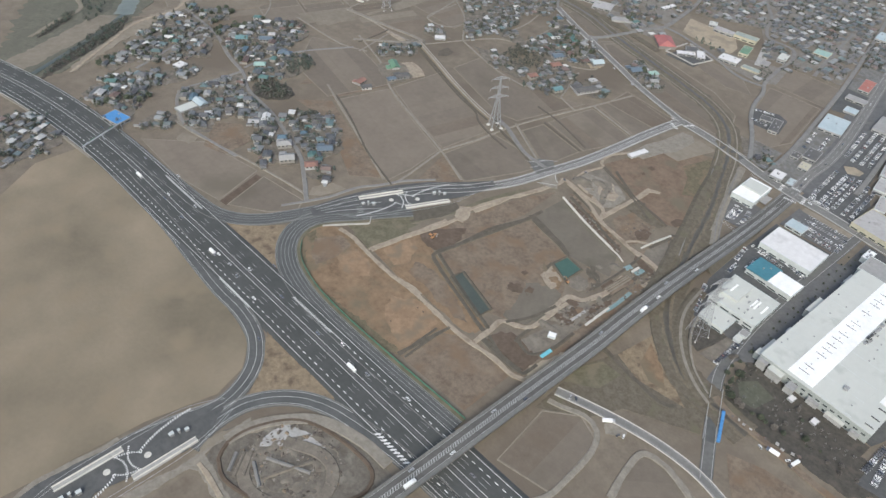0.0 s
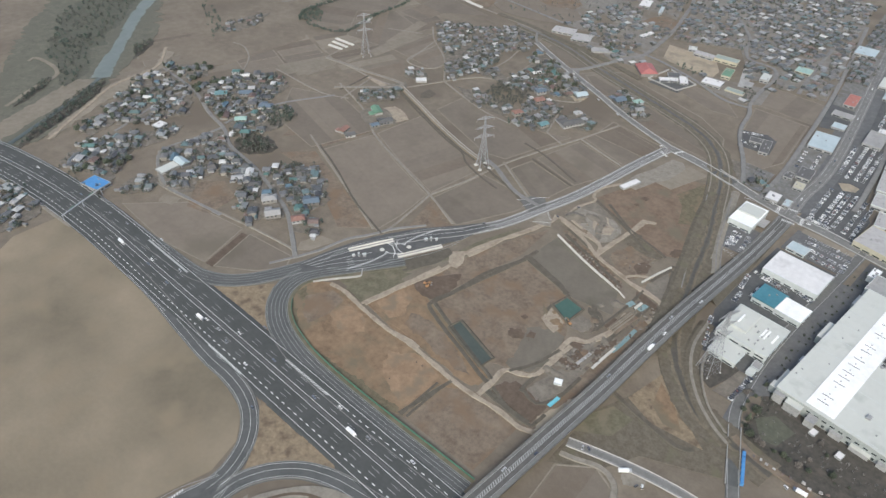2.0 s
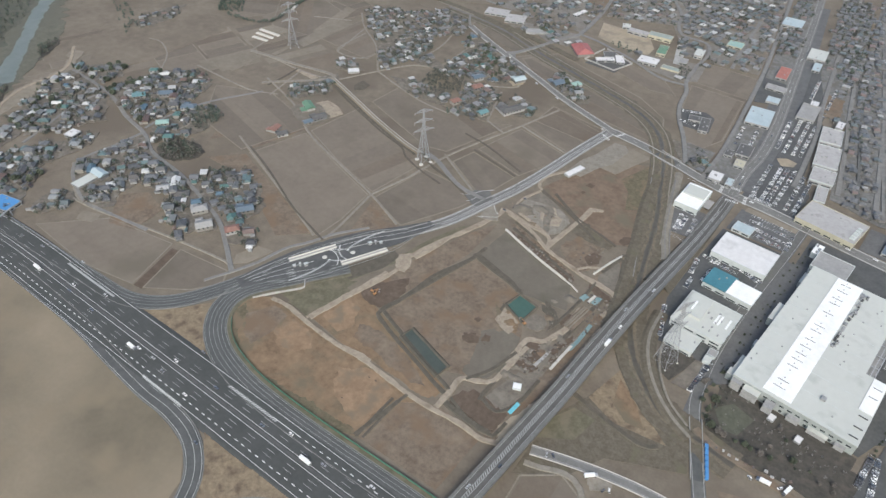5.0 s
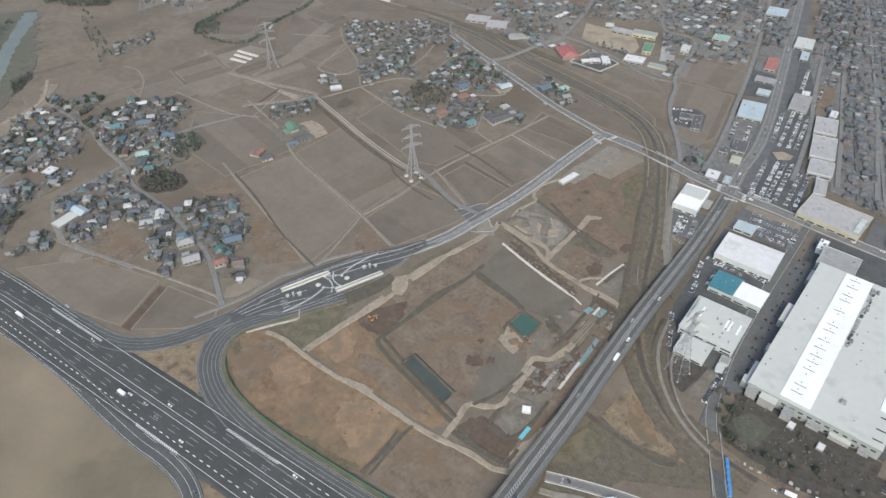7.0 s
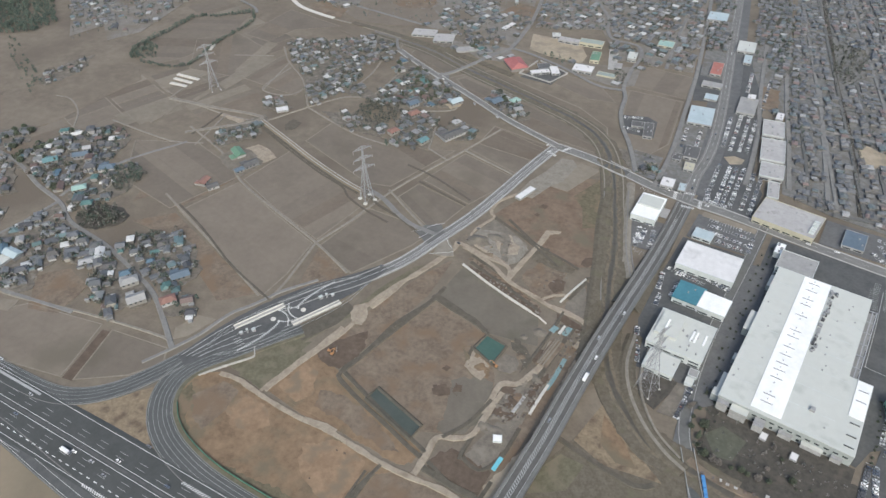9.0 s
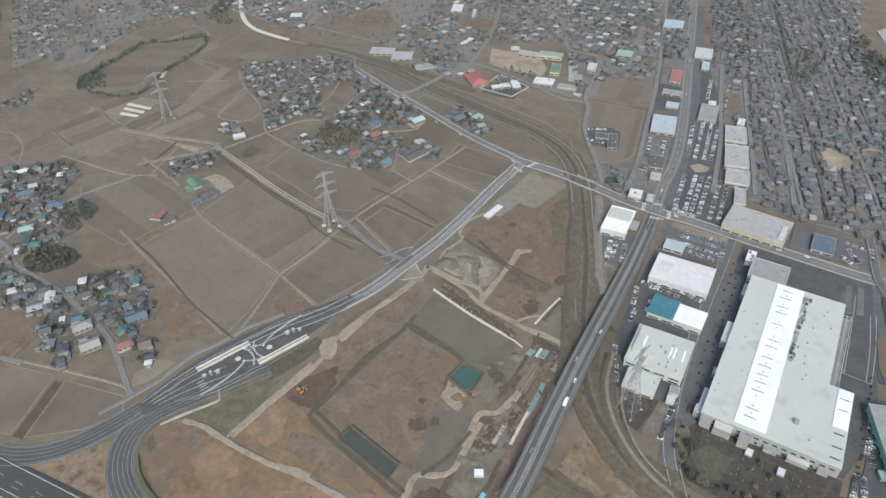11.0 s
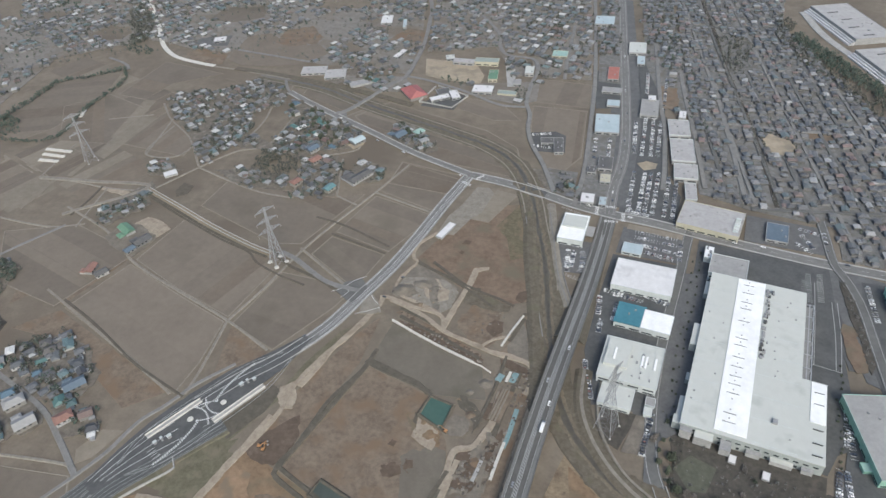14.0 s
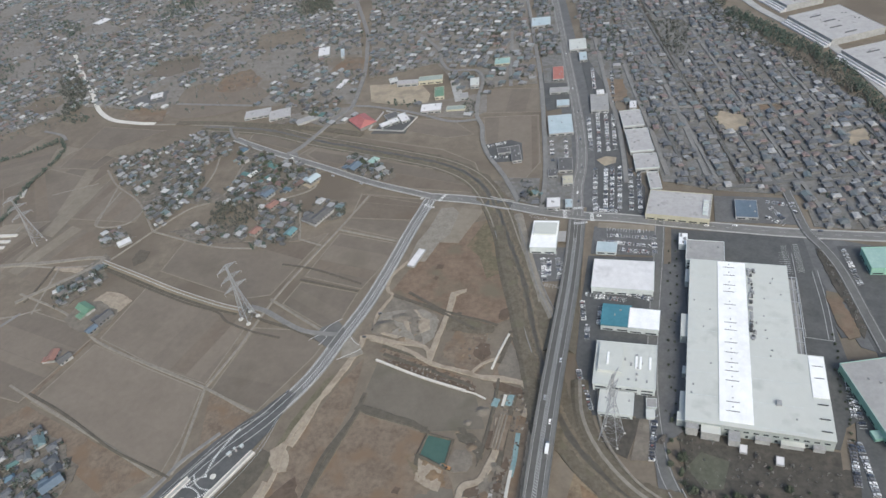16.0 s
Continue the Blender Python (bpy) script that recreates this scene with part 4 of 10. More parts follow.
SOILS = [
    (M_PATH, "pale gravel lane below the toll plaza", [(-280.8, 24), (-278.1, 37), (-274.1, 55.7), (-271.9, 73.3), (-272.9, 83.6), (-272.7, 100.3), (-270.7, 119.4), (-263.5, 114.3), (-268.5, 100.9), (-269.6, 88.1), (-268.5, 80), (-228.7, 74.3), (-236.4, 66.7), (-260.6, 70.2), (-266.3, 66.7), (-268.6, 49.5), (-270.7, 33)], 1.2),
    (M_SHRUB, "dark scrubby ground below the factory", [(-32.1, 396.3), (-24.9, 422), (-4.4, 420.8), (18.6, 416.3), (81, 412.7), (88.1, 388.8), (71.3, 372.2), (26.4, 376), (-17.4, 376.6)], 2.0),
    (M_PATH, "grey gravel pad beside the country road", [(-83.8, 299.8), (-81.3, 308.8), (-67.9, 309.4), (-67.1, 300.7), (-78.7, 293.8)], 1.5),
    (M_PALEFIELD, "tan haul track round the debris ground", [(-270.9, 76.8), (-268.9, 100), (-257, 115.1), (-255.2, 123.3), (-255.3, 128.3), (-262.9, 118.8), (-275.6, 98.5), (-276.9, 82.8)], 1.2),
    (M_CONCRETE, "pale grey pad of crushed concrete", [(-251.1, 117), (-247.8, 134.3), (-229.2, 141.6), (-212.9, 141.5), (-210.9, 135.5), (-224.9, 129.5), (-236, 121), (-247.2, 110)], 1.6),
    (M_PATH, "pale grey gravel pad", [(-274.1, 543.5), (-271, 555.2), (-255.5, 558.8), (-231.5, 559.5), (-216.7, 546.2), (-218.7, 525.9), (-228.5, 515.1), (-255.7, 526.6), (-267, 533.6)], 2.0),
    (M_DIRTROAD, "ring of pale grey crushed stone", [(-272.1, 539.8), (-268.8, 547.7), (-259.6, 548.2), (-255.8, 540.2), (-260, 532.2), (-267, 534)], 1.0),
    (M_DIRTROAD, "pale crushed stone heap ground", [(-250.4, 544.8), (-247.4, 559), (-239.6, 559.6), (-233, 550.4), (-225, 547.4), (-223.3, 534.9), (-230.2, 530.8), (-243.1, 533.6)], 1.8),
    (M_SITE, "brown field inside the village", [(-616, 316), (-595.1, 336), (-561.3, 325.5), (-557.2, 289.5), (-585.9, 281.6)], 1.0),
    (M_SITE, "orange-brown plot by the village", [(-514.8, 398.5), (-497, 418.7), (-464.7, 404.4), (-474.3, 381.6)], 1.0),
    (M_DIRTROAD, "tan vacant plot beside a farm", [(-582, 571.1), (-573.1, 588), (-555.3, 585), (-535.9, 574.4), (-543.1, 558), (-566.9, 564)], 1.2),
    (M_PALEFIELD, "pale dry strip between paddies", [(-731, 572.7), (-730.5, 601.2), (-733, 628.4), (-727, 628.4), (-725, 601), (-726, 572)], 1.2),
    (M_PALEFIELD, "pale dry strip between paddies", [(-722, 640.6), (-721.5, 675.8), (-714, 675.8), (-714.5, 640)], 1.2),
    (M_DIRTROAD, "pale plot by the canal road", [(-660.9, 623.4), (-659.7, 629.5), (-623.4, 625.5), (-623.2, 617.3)], 0.8),
    (M_DITCH_AND_SHADE, "rough dark corner by the canal", [(-563.6, 627), (-571.8, 638.8), (-570.7, 655), (-556, 651), (-555, 636)], 2.5),
    (M_PALEFIELD, "pale plot by the village lane", [(-622.5, 278.9), (-602.5, 286.6), (-599.7, 272.2), (-616.7, 267.4)], 1.0),
    (M_CLAY, "thin-grassed orange clay field", [(-402.7, 272.9), (-399.8, 289.2), (-385, 301.2), (-368.8, 299.6), (-344.7, 296.6), (-305.4, 294.2), (-270.7, 290.8), (-238.9, 288.8), (-213.7, 285.6), (-233.8, 276.9), (-235.6, 258.5), (-236.2, 235.7), (-247.6, 231.9), (-274.9, 229.2), (-304.3, 227.4), (-330.8, 228.1), (-353.1, 231.9), (-374.3, 240.9), (-390.9, 253.8)], 2.0),
    (M_OLIVE, "olive scrub along the rim of the clay field", [(-392.9, 256.5), (-400.1, 270.2), (-398.4, 283.7), (-383.4, 274), (-380.4, 256), (-363, 243.8), (-335.8, 236.9), (-303.7, 237.4), (-270.2, 238.1), (-241.9, 239.6), (-236.7, 235.6), (-247.6, 231.9), (-274.9, 229.2), (-304.3, 227.4), (-330.8, 228.1), (-353.1, 231.9), (-374.3, 240.9)], 2.8),
    (M_SITE, "grey-brown bare ground on the clay field", [(-389.4, 274.5), (-375.5, 295), (-358.7, 292.4), (-356.4, 274), (-360.9, 252.4), (-375.8, 258.7)], 4),
    (M_WARMCLAY, "bright orange clay patch", [(-356.4, 274), (-351.8, 292.5), (-333.3, 291.3), (-317.1, 278), (-326.3, 267.2), (-345.1, 265.4)], 4),
    (M_WARMCLAY, "bright orange clay patch", [(-287.6, 275.6), (-268.9, 288.3), (-250.7, 288.6), (-237.8, 282.8), (-236.1, 267.5), (-237.5, 245.2), (-255.9, 246.5), (-276.1, 256.9)], 4),
    (M_CLAY, "orange clay wedge beside the haul road", [(-338.7, 306.1), (-330.9, 340.1), (-317.9, 339), (-290.8, 332), (-279.9, 330.4), (-257.2, 320.5), (-216.5, 308.7), (-209.9, 302.5), (-212.5, 292.7), (-228.9, 291.3), (-262, 295.9), (-299.7, 299.5), (-329.6, 301.3)], 1.5),
    (M_WARMCLAY, "bright orange clay patch", [(-335.2, 310.2), (-329.3, 338), (-313.4, 335.3), (-305.3, 315.6), (-312.7, 303.4)], 4),
    (M_SITE, "grey-brown bare strip in the clay wedge", [(-302.7, 321.1), (-282.5, 325), (-234.2, 308.7), (-219.9, 300), (-232, 296.2), (-267.4, 303.5), (-298.1, 306.1)], 3.5),
    (M_GRASS, "thin green turf below the toll plaza", [(-370, 326.1), (-365.2, 342.4), (-352.7, 358.9), (-346.5, 346.4), (-333.1, 347.6), (-334.7, 331.4), (-341, 308.8), (-345.8, 301.9), (-369.6, 304.7), (-371.1, 316.7)], 3),
    (M_MAROON, "dark brown soil spread on the ground", [(-327, 352), (-322.6, 366), (-310.6, 378.9), (-300.8, 389.7), (-293.5, 373), (-297.5, 352), (-301, 345.1), (-310, 343.6), (-321, 347)], 3.0),
    (M_SILT, "grey levelled gravel by the main plot", [(-212.3, 367.9), (-207.9, 376.4), (-198, 386.2), (-184.6, 386.1), (-177.3, 371.1), (-178.7, 348.3), (-185.3, 333.9), (-198.9, 327.7), (-205.5, 329.1), (-206.5, 346.5), (-211, 362.8)], 3.5),
    (M_DIRTROAD, "tan sandy apron beside the settling pond", [(-212.4, 391.7), (-212.4, 409), (-193.9, 400), (-192.5, 392), (-194.2, 383.4), (-204, 386.8)], 2.0),
    (M_GREYSITE, "round grey silt bed beside the pond", [(-193.4, 406.5), (-186.3, 417.5), (-178.1, 417.2), (-173.1, 412.5), (-172.4, 405.7), (-175.8, 399.9), (-185.3, 398.5)], 1.5),
    (M_DITCH_AND_SHADE, "dark scrub ring round the silt bed", [(-187.7, 430.8), (-177.3, 430.3), (-168.6, 420.7), (-167.3, 411.6), (-169.9, 403.6), (-170.8, 413.1), (-177.1, 421.1), (-184, 424.3)], 2),
    (M_SAND, "tan sandy lane beside the overpass", [(-156.5, 302.2), (-149.2, 318.7), (-140.2, 349.8), (-138.2, 382.2), (-135.3, 429.5), (-130.2, 457.3), (-123, 453), (-126.9, 414.8), (-133.2, 364), (-140.9, 317.5), (-146.2, 282.1)], 1.5),
    (M_CLAYDARK, "dark rubble trench behind the culvert wall", [(-258.4, 502.2), (-238.9, 496.6), (-218.9, 491), (-198.3, 480.9), (-177.1, 474.4), (-177.9, 468.7), (-201.4, 475.9), (-226.7, 486.2), (-255.3, 496.6)], 1.5),
    (M_GREYSITE, "pale grey gravel spill", [(-275.3, 542.3), (-269.4, 547.2), (-257.8, 546.1), (-252.4, 536.8), (-261.2, 529.6), (-269.6, 531.2)], 2),
    (M_GREYSITE, "pale grey gravel spill", [(-250.4, 554.9), (-244.8, 561.5), (-237.7, 554.1), (-234.2, 537.3), (-226.7, 519), (-231.8, 516.2), (-241.1, 535.8)], 2),
    (M_SITE, "rough brown earth by the trench", [(-208.2, 519.9), (-191.9, 530), (-176.1, 520.7), (-168.2, 504), (-177.8, 487.1), (-192.3, 492.5), (-203.6, 502.1)], 3),
    (M_GREYSITE, "grey triangular concrete-dusted plot", [(-161.7, 493.7), (-153.9, 522.6), (-144.1, 497.7), (-141.8, 481.1), (-159, 485.1)], 1.5),
    (M_CLAYDARK, "dark churned earth beside the haul road", [(-176.4, 379.3), (-165.5, 380.9), (-158.8, 384.6), (-157.5, 395.8), (-150.7, 399.6), (-148.6, 380.8), (-157.8, 364.2), (-161.6, 357.4), (-168.6, 363.6)], 4),
    (M_CLAYDARK, "dark trampled smudge on the main plot", [(-225.1, 360.1), (-220.5, 366.5), (-212.7, 366.3), (-209.9, 360.7), (-216.9, 355.8), (-222.2, 355.6)], 3),
    (M_CLAYDARK, "dark trampled smudge on the main plot", [(-212.2, 370.6), (-208.9, 372.5), (-202, 365.7), (-204.6, 361.9), (-209.4, 365)], 2),
    (M_SILT, "grey stained soil on the main plot", [(-215, 373.2), (-207.8, 381.5), (-192.7, 382.9), (-182.5, 381), (-182.3, 366.3), (-197.5, 360.6), (-208.2, 364.2)], 4),
    (M_REED, "triangle of dry reeds between the ramps", [(-327.7, 175.6), (-309.8, 173.6), (-289.3, 173), (-265.6, 174.2), (-246.8, 173.5), (-237.9, 170.8), (-247.8, 163.8), (-265.4, 153), (-276.6, 141.9), (-286.5, 127.5), (-292.6, 137), (-300.2, 149.1), (-314.1, 163.2)], 2),
]
SOILS += [
    (M_BANK, "olive weedy plot beside a drain", [(-214.1, 547.2), (-204.5, 552.1), (-185.4, 546), (-167.5, 539), (-168.4, 532.4), (-181.6, 530.6), (-197.7, 534.2), (-209.1, 534.4)], 1.5),
    (M_DIRTROAD, "tan tip of a dirt spur", [(-212, 574), (-211, 581.6), (-203, 584.5), (-197.2, 586), (-197, 582), (-205, 577)], 1.2),
    (M_CLAYDARK, "dark weedy clump in the russet field", [(-165, 548), (-164, 558), (-158, 561), (-155, 553), (-159, 546)], 2.2),
    (M_CLAYDARK, "dark stain in the russet field", [(-231, 614), (-229, 621), (-223, 620), (-224, 614)], 1.8),
    (M_CLAYDARK, "dark stain in the russet field", [(-231, 600), (-229, 604), (-225.5, 602.5), (-227, 599)], 1.2),
    (M_CLAYDARK, "dark churned soil north of the culvert", [(-183, 508), (-178, 520), (-170, 519), (-168, 508), (-175, 500)], 3.0),
    (M_DITCH_AND_SHADE, "dark rough scrub beside the pond", [(-187.3, 436), (-182.3, 436.2), (-174, 430), (-166.5, 421.5), (-168.9, 411.4), (-174, 419), (-180, 425)], 1.6),
    (M_CLAYDARK, "dark dug rectangle beside the trench", [(-165.6, 420), (-164.7, 433.7), (-159.6, 434.2), (-162.2, 417.9)], 0.8),
    (M_CLAYDARK, "dark dug rectangle behind the culvert", [(-164.5, 478.3), (-157.6, 478), (-141.9, 473.7), (-140.9, 468.1), (-150, 470), (-162.6, 473)], 0.9),
    (M_CLAYDARK, "dark churned low ground beside the haul road", [(-176.7, 358.7), (-174.6, 380), (-166.7, 379.1), (-163.8, 364.9), (-168, 357)], 1.8),
    (M_CLAYDARK, "dark mud heap ground beside the sheets", [(-155.4, 401.3), (-148.8, 413.1), (-146.2, 406), (-149.4, 398.1)], 1.5),
    (M_CLAYDARK, "dark trampled spot on the main plot", [(-227, 381), (-225, 386), (-221, 385), (-222, 380)], 1.5),
    (M_CLAYDARK, "dark trampled spot on the main plot", [(-209.5, 364), (-210, 372), (-205, 373), (-203, 367)], 1.6),
    (M_DITCH_AND_SHADE, "dark weedy edge of the pond", [(-215, 404), (-216, 413), (-212, 411), (-211.5, 402)], 1.2),
    (M_DIRTROAD, "fan of pale earth beside the haul road", [(-326.1, 401.5), (-327.8, 410.5), (-319.3, 418.6), (-311, 405.4), (-309.1, 393.4), (-317.2, 391.4)], 1.5),
    (M_GREYSITE, "levelled pad round the site office", [(-177.5, 318.4), (-166.4, 352), (-158.7, 356.8), (-151.5, 352.5), (-155.9, 325.9), (-165.4, 314.2)], 1.2),
    (M_MAROON, "dark dug hollow beside the haul road", [(-199.2, 302.5), (-194.7, 313.6), (-184.6, 316.4), (-176.3, 309.4), (-161.3, 311.1), (-158.2, 305.3), (-157.7, 297), (-166.1, 293.8)], 1.6),
    (M_CLAYDARK, "dark wet soil beside the haul road", [(-180, 372), (-176, 386), (-167, 391), (-163, 376), (-170, 364)], 2.5),
]
for m, label, p, rag in SOILS:
    plot("soil_patch", ragged(p, rag), 0.1, m, label, "ground")

# dark drains and low ridges between plots
DRAINS = [
    ([(-266.2, 580.6), (-245.3, 570.4), (-219.3, 560.4), (-198.7, 551.9), (-179.8, 546.3), (-165, 540.5)], 2.6), ([(-155.1, 532.1), (-144.7, 532.8), (-141, 515), (-143, 500)], 2.4), ([(-262, 516), (-247, 511), (-229, 504), (-219, 499)], 2.4), ([(-270.4, 451.8), (-254, 445.6), (-228.8, 439.1), (-210.4, 433.7)], 3.4),
    ([(-662.1, 572.5), (-660.8, 597.9), (-662.8, 629)], 2.2), ([(-592.5, 621), (-528.8, 592.6), (-474.3, 570.3), (-436, 558), (-420.1, 545.3), (-391, 533), (-360.1, 525)], 2.0),
    ([(-177.5, 386), (-177.6, 357.9), (-180.4, 319.2), (-179.5, 313.3)], 3.2), ([(-151, 356), (-154.2, 327), (-164, 311.5), (-178, 316)], 3.0),
    ([(-265.9, 465.9), (-270, 442.1), (-284.1, 408.1), (-288.4, 382.5), (-292.1, 362.7), (-297.6, 348.7), (-297.8, 339.4), (-284.2, 331.9), (-262.2, 323.3), (-242.3, 316.5), (-215, 306.2), (-205, 303.7)], 3.8), ([(-262.4, 450), (-244.6, 445.3), (-226.2, 441.7), (-212.9, 433.1)], 2.6), ([(-266.1, 451.1), (-252.4, 447.3), (-233.2, 442.2), (-221.6, 439.6), (-211.8, 431.5)], 3.4), ([(-234.6, 277.1), (-235.6, 258.5), (-236.2, 235.7)], 1.8), ([(-229.3, 278), (-230.7, 259.8), (-231.8, 237.4)], 1.8), ([(-198.6, 302.5), (-176.8, 293.2), (-165, 291), (-155.3, 292.3), (-152.6, 307.4)], 3.0),
    ([(-154.9, 397.6), (-150.8, 434.5), (-146, 467)], 3.5), ([(-168, 410.3), (-162.2, 449.9), (-159.8, 482.6)], 2.5), 
    ([(-258.9, 506.9), (-214.6, 489.2), (-180.7, 474.8)], 3.5), ([(-160.7, 498.8), (-153.2, 526.8)], 3.5), ([(-150.1, 526.1), (-142.5, 497.9)], 4.0), ([(-250.3, 581.9), (-211.5, 556.2), (-198.2, 554.5)], 3.0),
    ([(-296.7, 345.1), (-267.5, 332.7), (-236.3, 320.4), (-203.7, 308.3)], 3.0), ([(-267.7, 454), (-240.5, 445.5), (-208.1, 430.9)], 3.0), ([(-296.7, 345.1), (-282.5, 397.2), (-266.7, 452.6)], 4.0),
    ([(-238.1, 235.7), (-232.8, 261), (-227.4, 285.6)], 3.0), ([(-199.9, 296.6), (-175.9, 293), (-158.4, 292.6)], 5.0), ([(-264.7, 578.1), (-225.3, 561.1), (-182.7, 534.8)], 3.0),
    ([(-415.1, 567.2), (-388.4, 548.9), (-347.8, 534.7), (-314, 518.2)], 3.0), ([(-364.8, 602.1), (-300.8, 584.4)], 2.0), ([(-125.3, 361.4), (-98.2, 354.1), (-63.9, 347.3), (-52.6, 353)], 4.5),
    ([(-179.2, 370.3), (-186.6, 343.9), (-198.5, 324.3)], 3.5), ([(-391.5, 625.6), (-352.3, 616.1), (-300.3, 594.7)], 2.0), ([(-574, 457.6), (-527.2, 438.1), (-460.1, 405.4), (-400.2, 383.8)], 2.0),
]
for p, w in DRAINS:
    ribbon("drain", p, w * 0.4, -w * 0.4, 0.24, M_DITCH_AND_SHADE, label="dark earth drain between plots", category="drain", depth=0.2, bank=0.5)
ribbon("dyke", [(-174.3, 676.5), (-164.8, 619.6), (-152.2, 566), (-141.9, 517.3), (-133.7, 472.6), (-128.9, 442.3), (-121.1, 420.3)], 3.0, -3.0, 1.3, M_BANK, label="grassy river dyke", category="dyke", depth=1.2, bank=4)
ribbon("dyke", [(-156, 696.6), (-143.7, 634.9), (-131.7, 586.4), (-118.8, 548.8)], 1.6, -1.6, 1.0, M_PATH, label="pale river dyke path", category="dyke", depth=0.9, bank=3)
ribbon("dyke", [(-97.3, 481.9), (-96.1, 450.1), (-86.8, 422.8), (-71, 399.2), (-52, 381.9), (-35.9, 372.8)], 4.0, -4.0, 1.1, M_BANK, label="broad river dyke with a track", category="dyke", depth=1.0, bank=3)
ribbon("dyke", [(-83.7, 479.2), (-83.8, 447.4), (-77.2, 422.5), (-60.6, 396.8), (-40.6, 381.4)], 0.8, -0.8, 1.0, M_PATH, label="pale concrete edge of the dyke", category="dyke", depth=0.9, bank=0.5)
ribbon("dyke_path", [(-97.3, 481.9), (-96.1, 450.1), (-86.8, 422.8), (-71, 399.2), (-52, 381.9), (-35.9, 372.8)], 1.3, -1.3, 1.2, M_PATH, label="pale track along the dyke", category="track", depth=0.3, bank=0.2)
plot("school_court", ragged([(-275.9, 1041.9), (-263.3, 1044.4), (-250.5, 990), (-244.3, 953.9), (-254.6, 951.7)], 0.5), 0.4, M_CONCRETE, "pale concrete court between school blocks", "court")
ribbon("lane", [(-703.1, 945.5), (-645.2, 938.8), (-566.5, 923.5)], 1.3, -1.3, 0.3, M_PATH, label="thin pale path along the river", category="road", depth=0.3, bank=0.6)
ribbon("lane", [(-570.8, 919.3), (-560, 900), (-548.6, 886.4)], 1.6, -1.6, 1.0, M_LANE, label="narrow pale lane into the village", category="road", depth=0.9, bank=0.6)
ribbon("lane", [(-458.4, 837.1), (-444.9, 855.3), (-428.7, 894.2), (-415.9, 930.6), (-402.4, 957.4), (-404.1, 1012.3), (-410.9, 1080.2), (-429.6, 1174), (-447, 1240), (-530.2, 1468.9)], 2.8, -2.8, 1.0, M_LANE, label="pale grey lane winding through the far suburb", category="road", depth=0.9, bank=0.6)
plot("village_crossing", [(-466, 836), (-459, 846), (-447, 845), (-441, 833), (-446, 823), (-459, 827)], 1.15, M_ROADPALE, "widened grey road crossing by the village", "road", depth=1.0)
for island in ([(-461, 838), (-457, 842), (-453, 838)], [(-452, 828), (-448, 832), (-445, 827)]):
    plot("traffic_island", island, 1.4, M_PALECONC, "small pale traffic island at a crossing", "traffic island", depth=0.5)
for p, w in (([(-347, 1199), (-316.2, 1152.7), (-298.3, 1115.6), (-293.1, 1085.8), (-275.3, 1052.7), (-248, 1047.5), (-232.3, 1040.2), (-222.3, 1008.8), (-223.5, 964.4), (-221.3, 912.3), (-211.5, 881.8), (-207, 845), (-196.6, 810.9), (-176, 768), (-156.6, 717.6)], 4.4), ([(-398.4, 959.3), (-368.3, 952.7), (-307.6, 928.4), (-254.8, 899.4), (-219.9, 898.8)], 4.0), ([(-191, 1175.7), (-189.3, 1120.8), (-186, 1049.5), (-181.8, 985.5)], 4.0), ([(-31.5, 1036.6), (-21.7, 936.4), (-13.6, 868.8), (-3.2, 754.8)], 4.5), ([(-66.5, 1123.6), (-55.1, 949.4), (-47.1, 873), (-45.4, 794.2), (-45.7, 744.2)], 4.5), ([(11.2, 1014.7), (21.2, 901.1), (29.6, 812.5), (34.8, 750.5)], 4.5)):
    road("lane", p, w, 1.0, M_LANE, "pale grey lane through the town", None)
ribbon("lane", [(-672.4, 572), (-607, 638.6), (-682.4, 635.6), (-750.9, 631.3)], 2.5, -2.5, 0.25, M_PATH, label="pale farm lane", category="road", depth=0.2, bank=0.5)
earth_road("farm_track", [(-49.1, 252.9), (-52.3, 278.5), (-50.4, 299), (-33.1, 301.6), (-15.3, 295.2), (-5, 288)], 4.2, M_PATH, "broad pale track round a small field", 0.8)
ribbon("lane", [(-98, 195.4), (-81.4, 220.9), (-78.2, 243), (-77.6, 273.2), (-84.4, 290.6), (-98.3, 295.1), (-115.2, 289.4), (-126.2, 286.9)], 1.9, -1.9, 0.3, M_PATH, label="pale farm lane round a field", category="road", depth=0.2, bank=0.5)
ribbon("lane", [(-35.1, 383.8), (-17.6, 376.3), (15.2, 372), (50.7, 365.3), (78.4, 362.9)], 2.6, -2.6, 0.3, M_SITE, label="brown building-site lane below the works", category="road", depth=0.2, bank=0.5)
earth_road("farm_track", [(-324.5, -23.3), (-327.1, -11.8), (-326.2, -1.5), (-323.4, 15.2), (-320.2, 33.9), (-320.1, 45.1)], 3.6, M_PATH, "pale worn track beside the toll plaza", 0.8)
ribbon("farm_track", [(-267.2, 96.4), (-265.2, 111.1), (-256.6, 129), (-234.7, 152.3), (-201, 162.9), (-173, 163.7)], 4.0, -4.0, 0.42, M_PATH, label="pale gravel track inside the ramp", category="track", depth=0.3, bank=0.5)
ribbon("farm_track", [(-246.9, 103.1), (-236.9, 89.4), (-217.1, 86.6), (-194.3, 101.1), (-187.7, 121.3), (-197.6, 134.4), (-214.3, 135.8), (-237.7, 124.7)], 4, -4, 0.42, M_GREYSITE, label="looping grey gravel track", category="track", depth=0.3, bank=0.5)
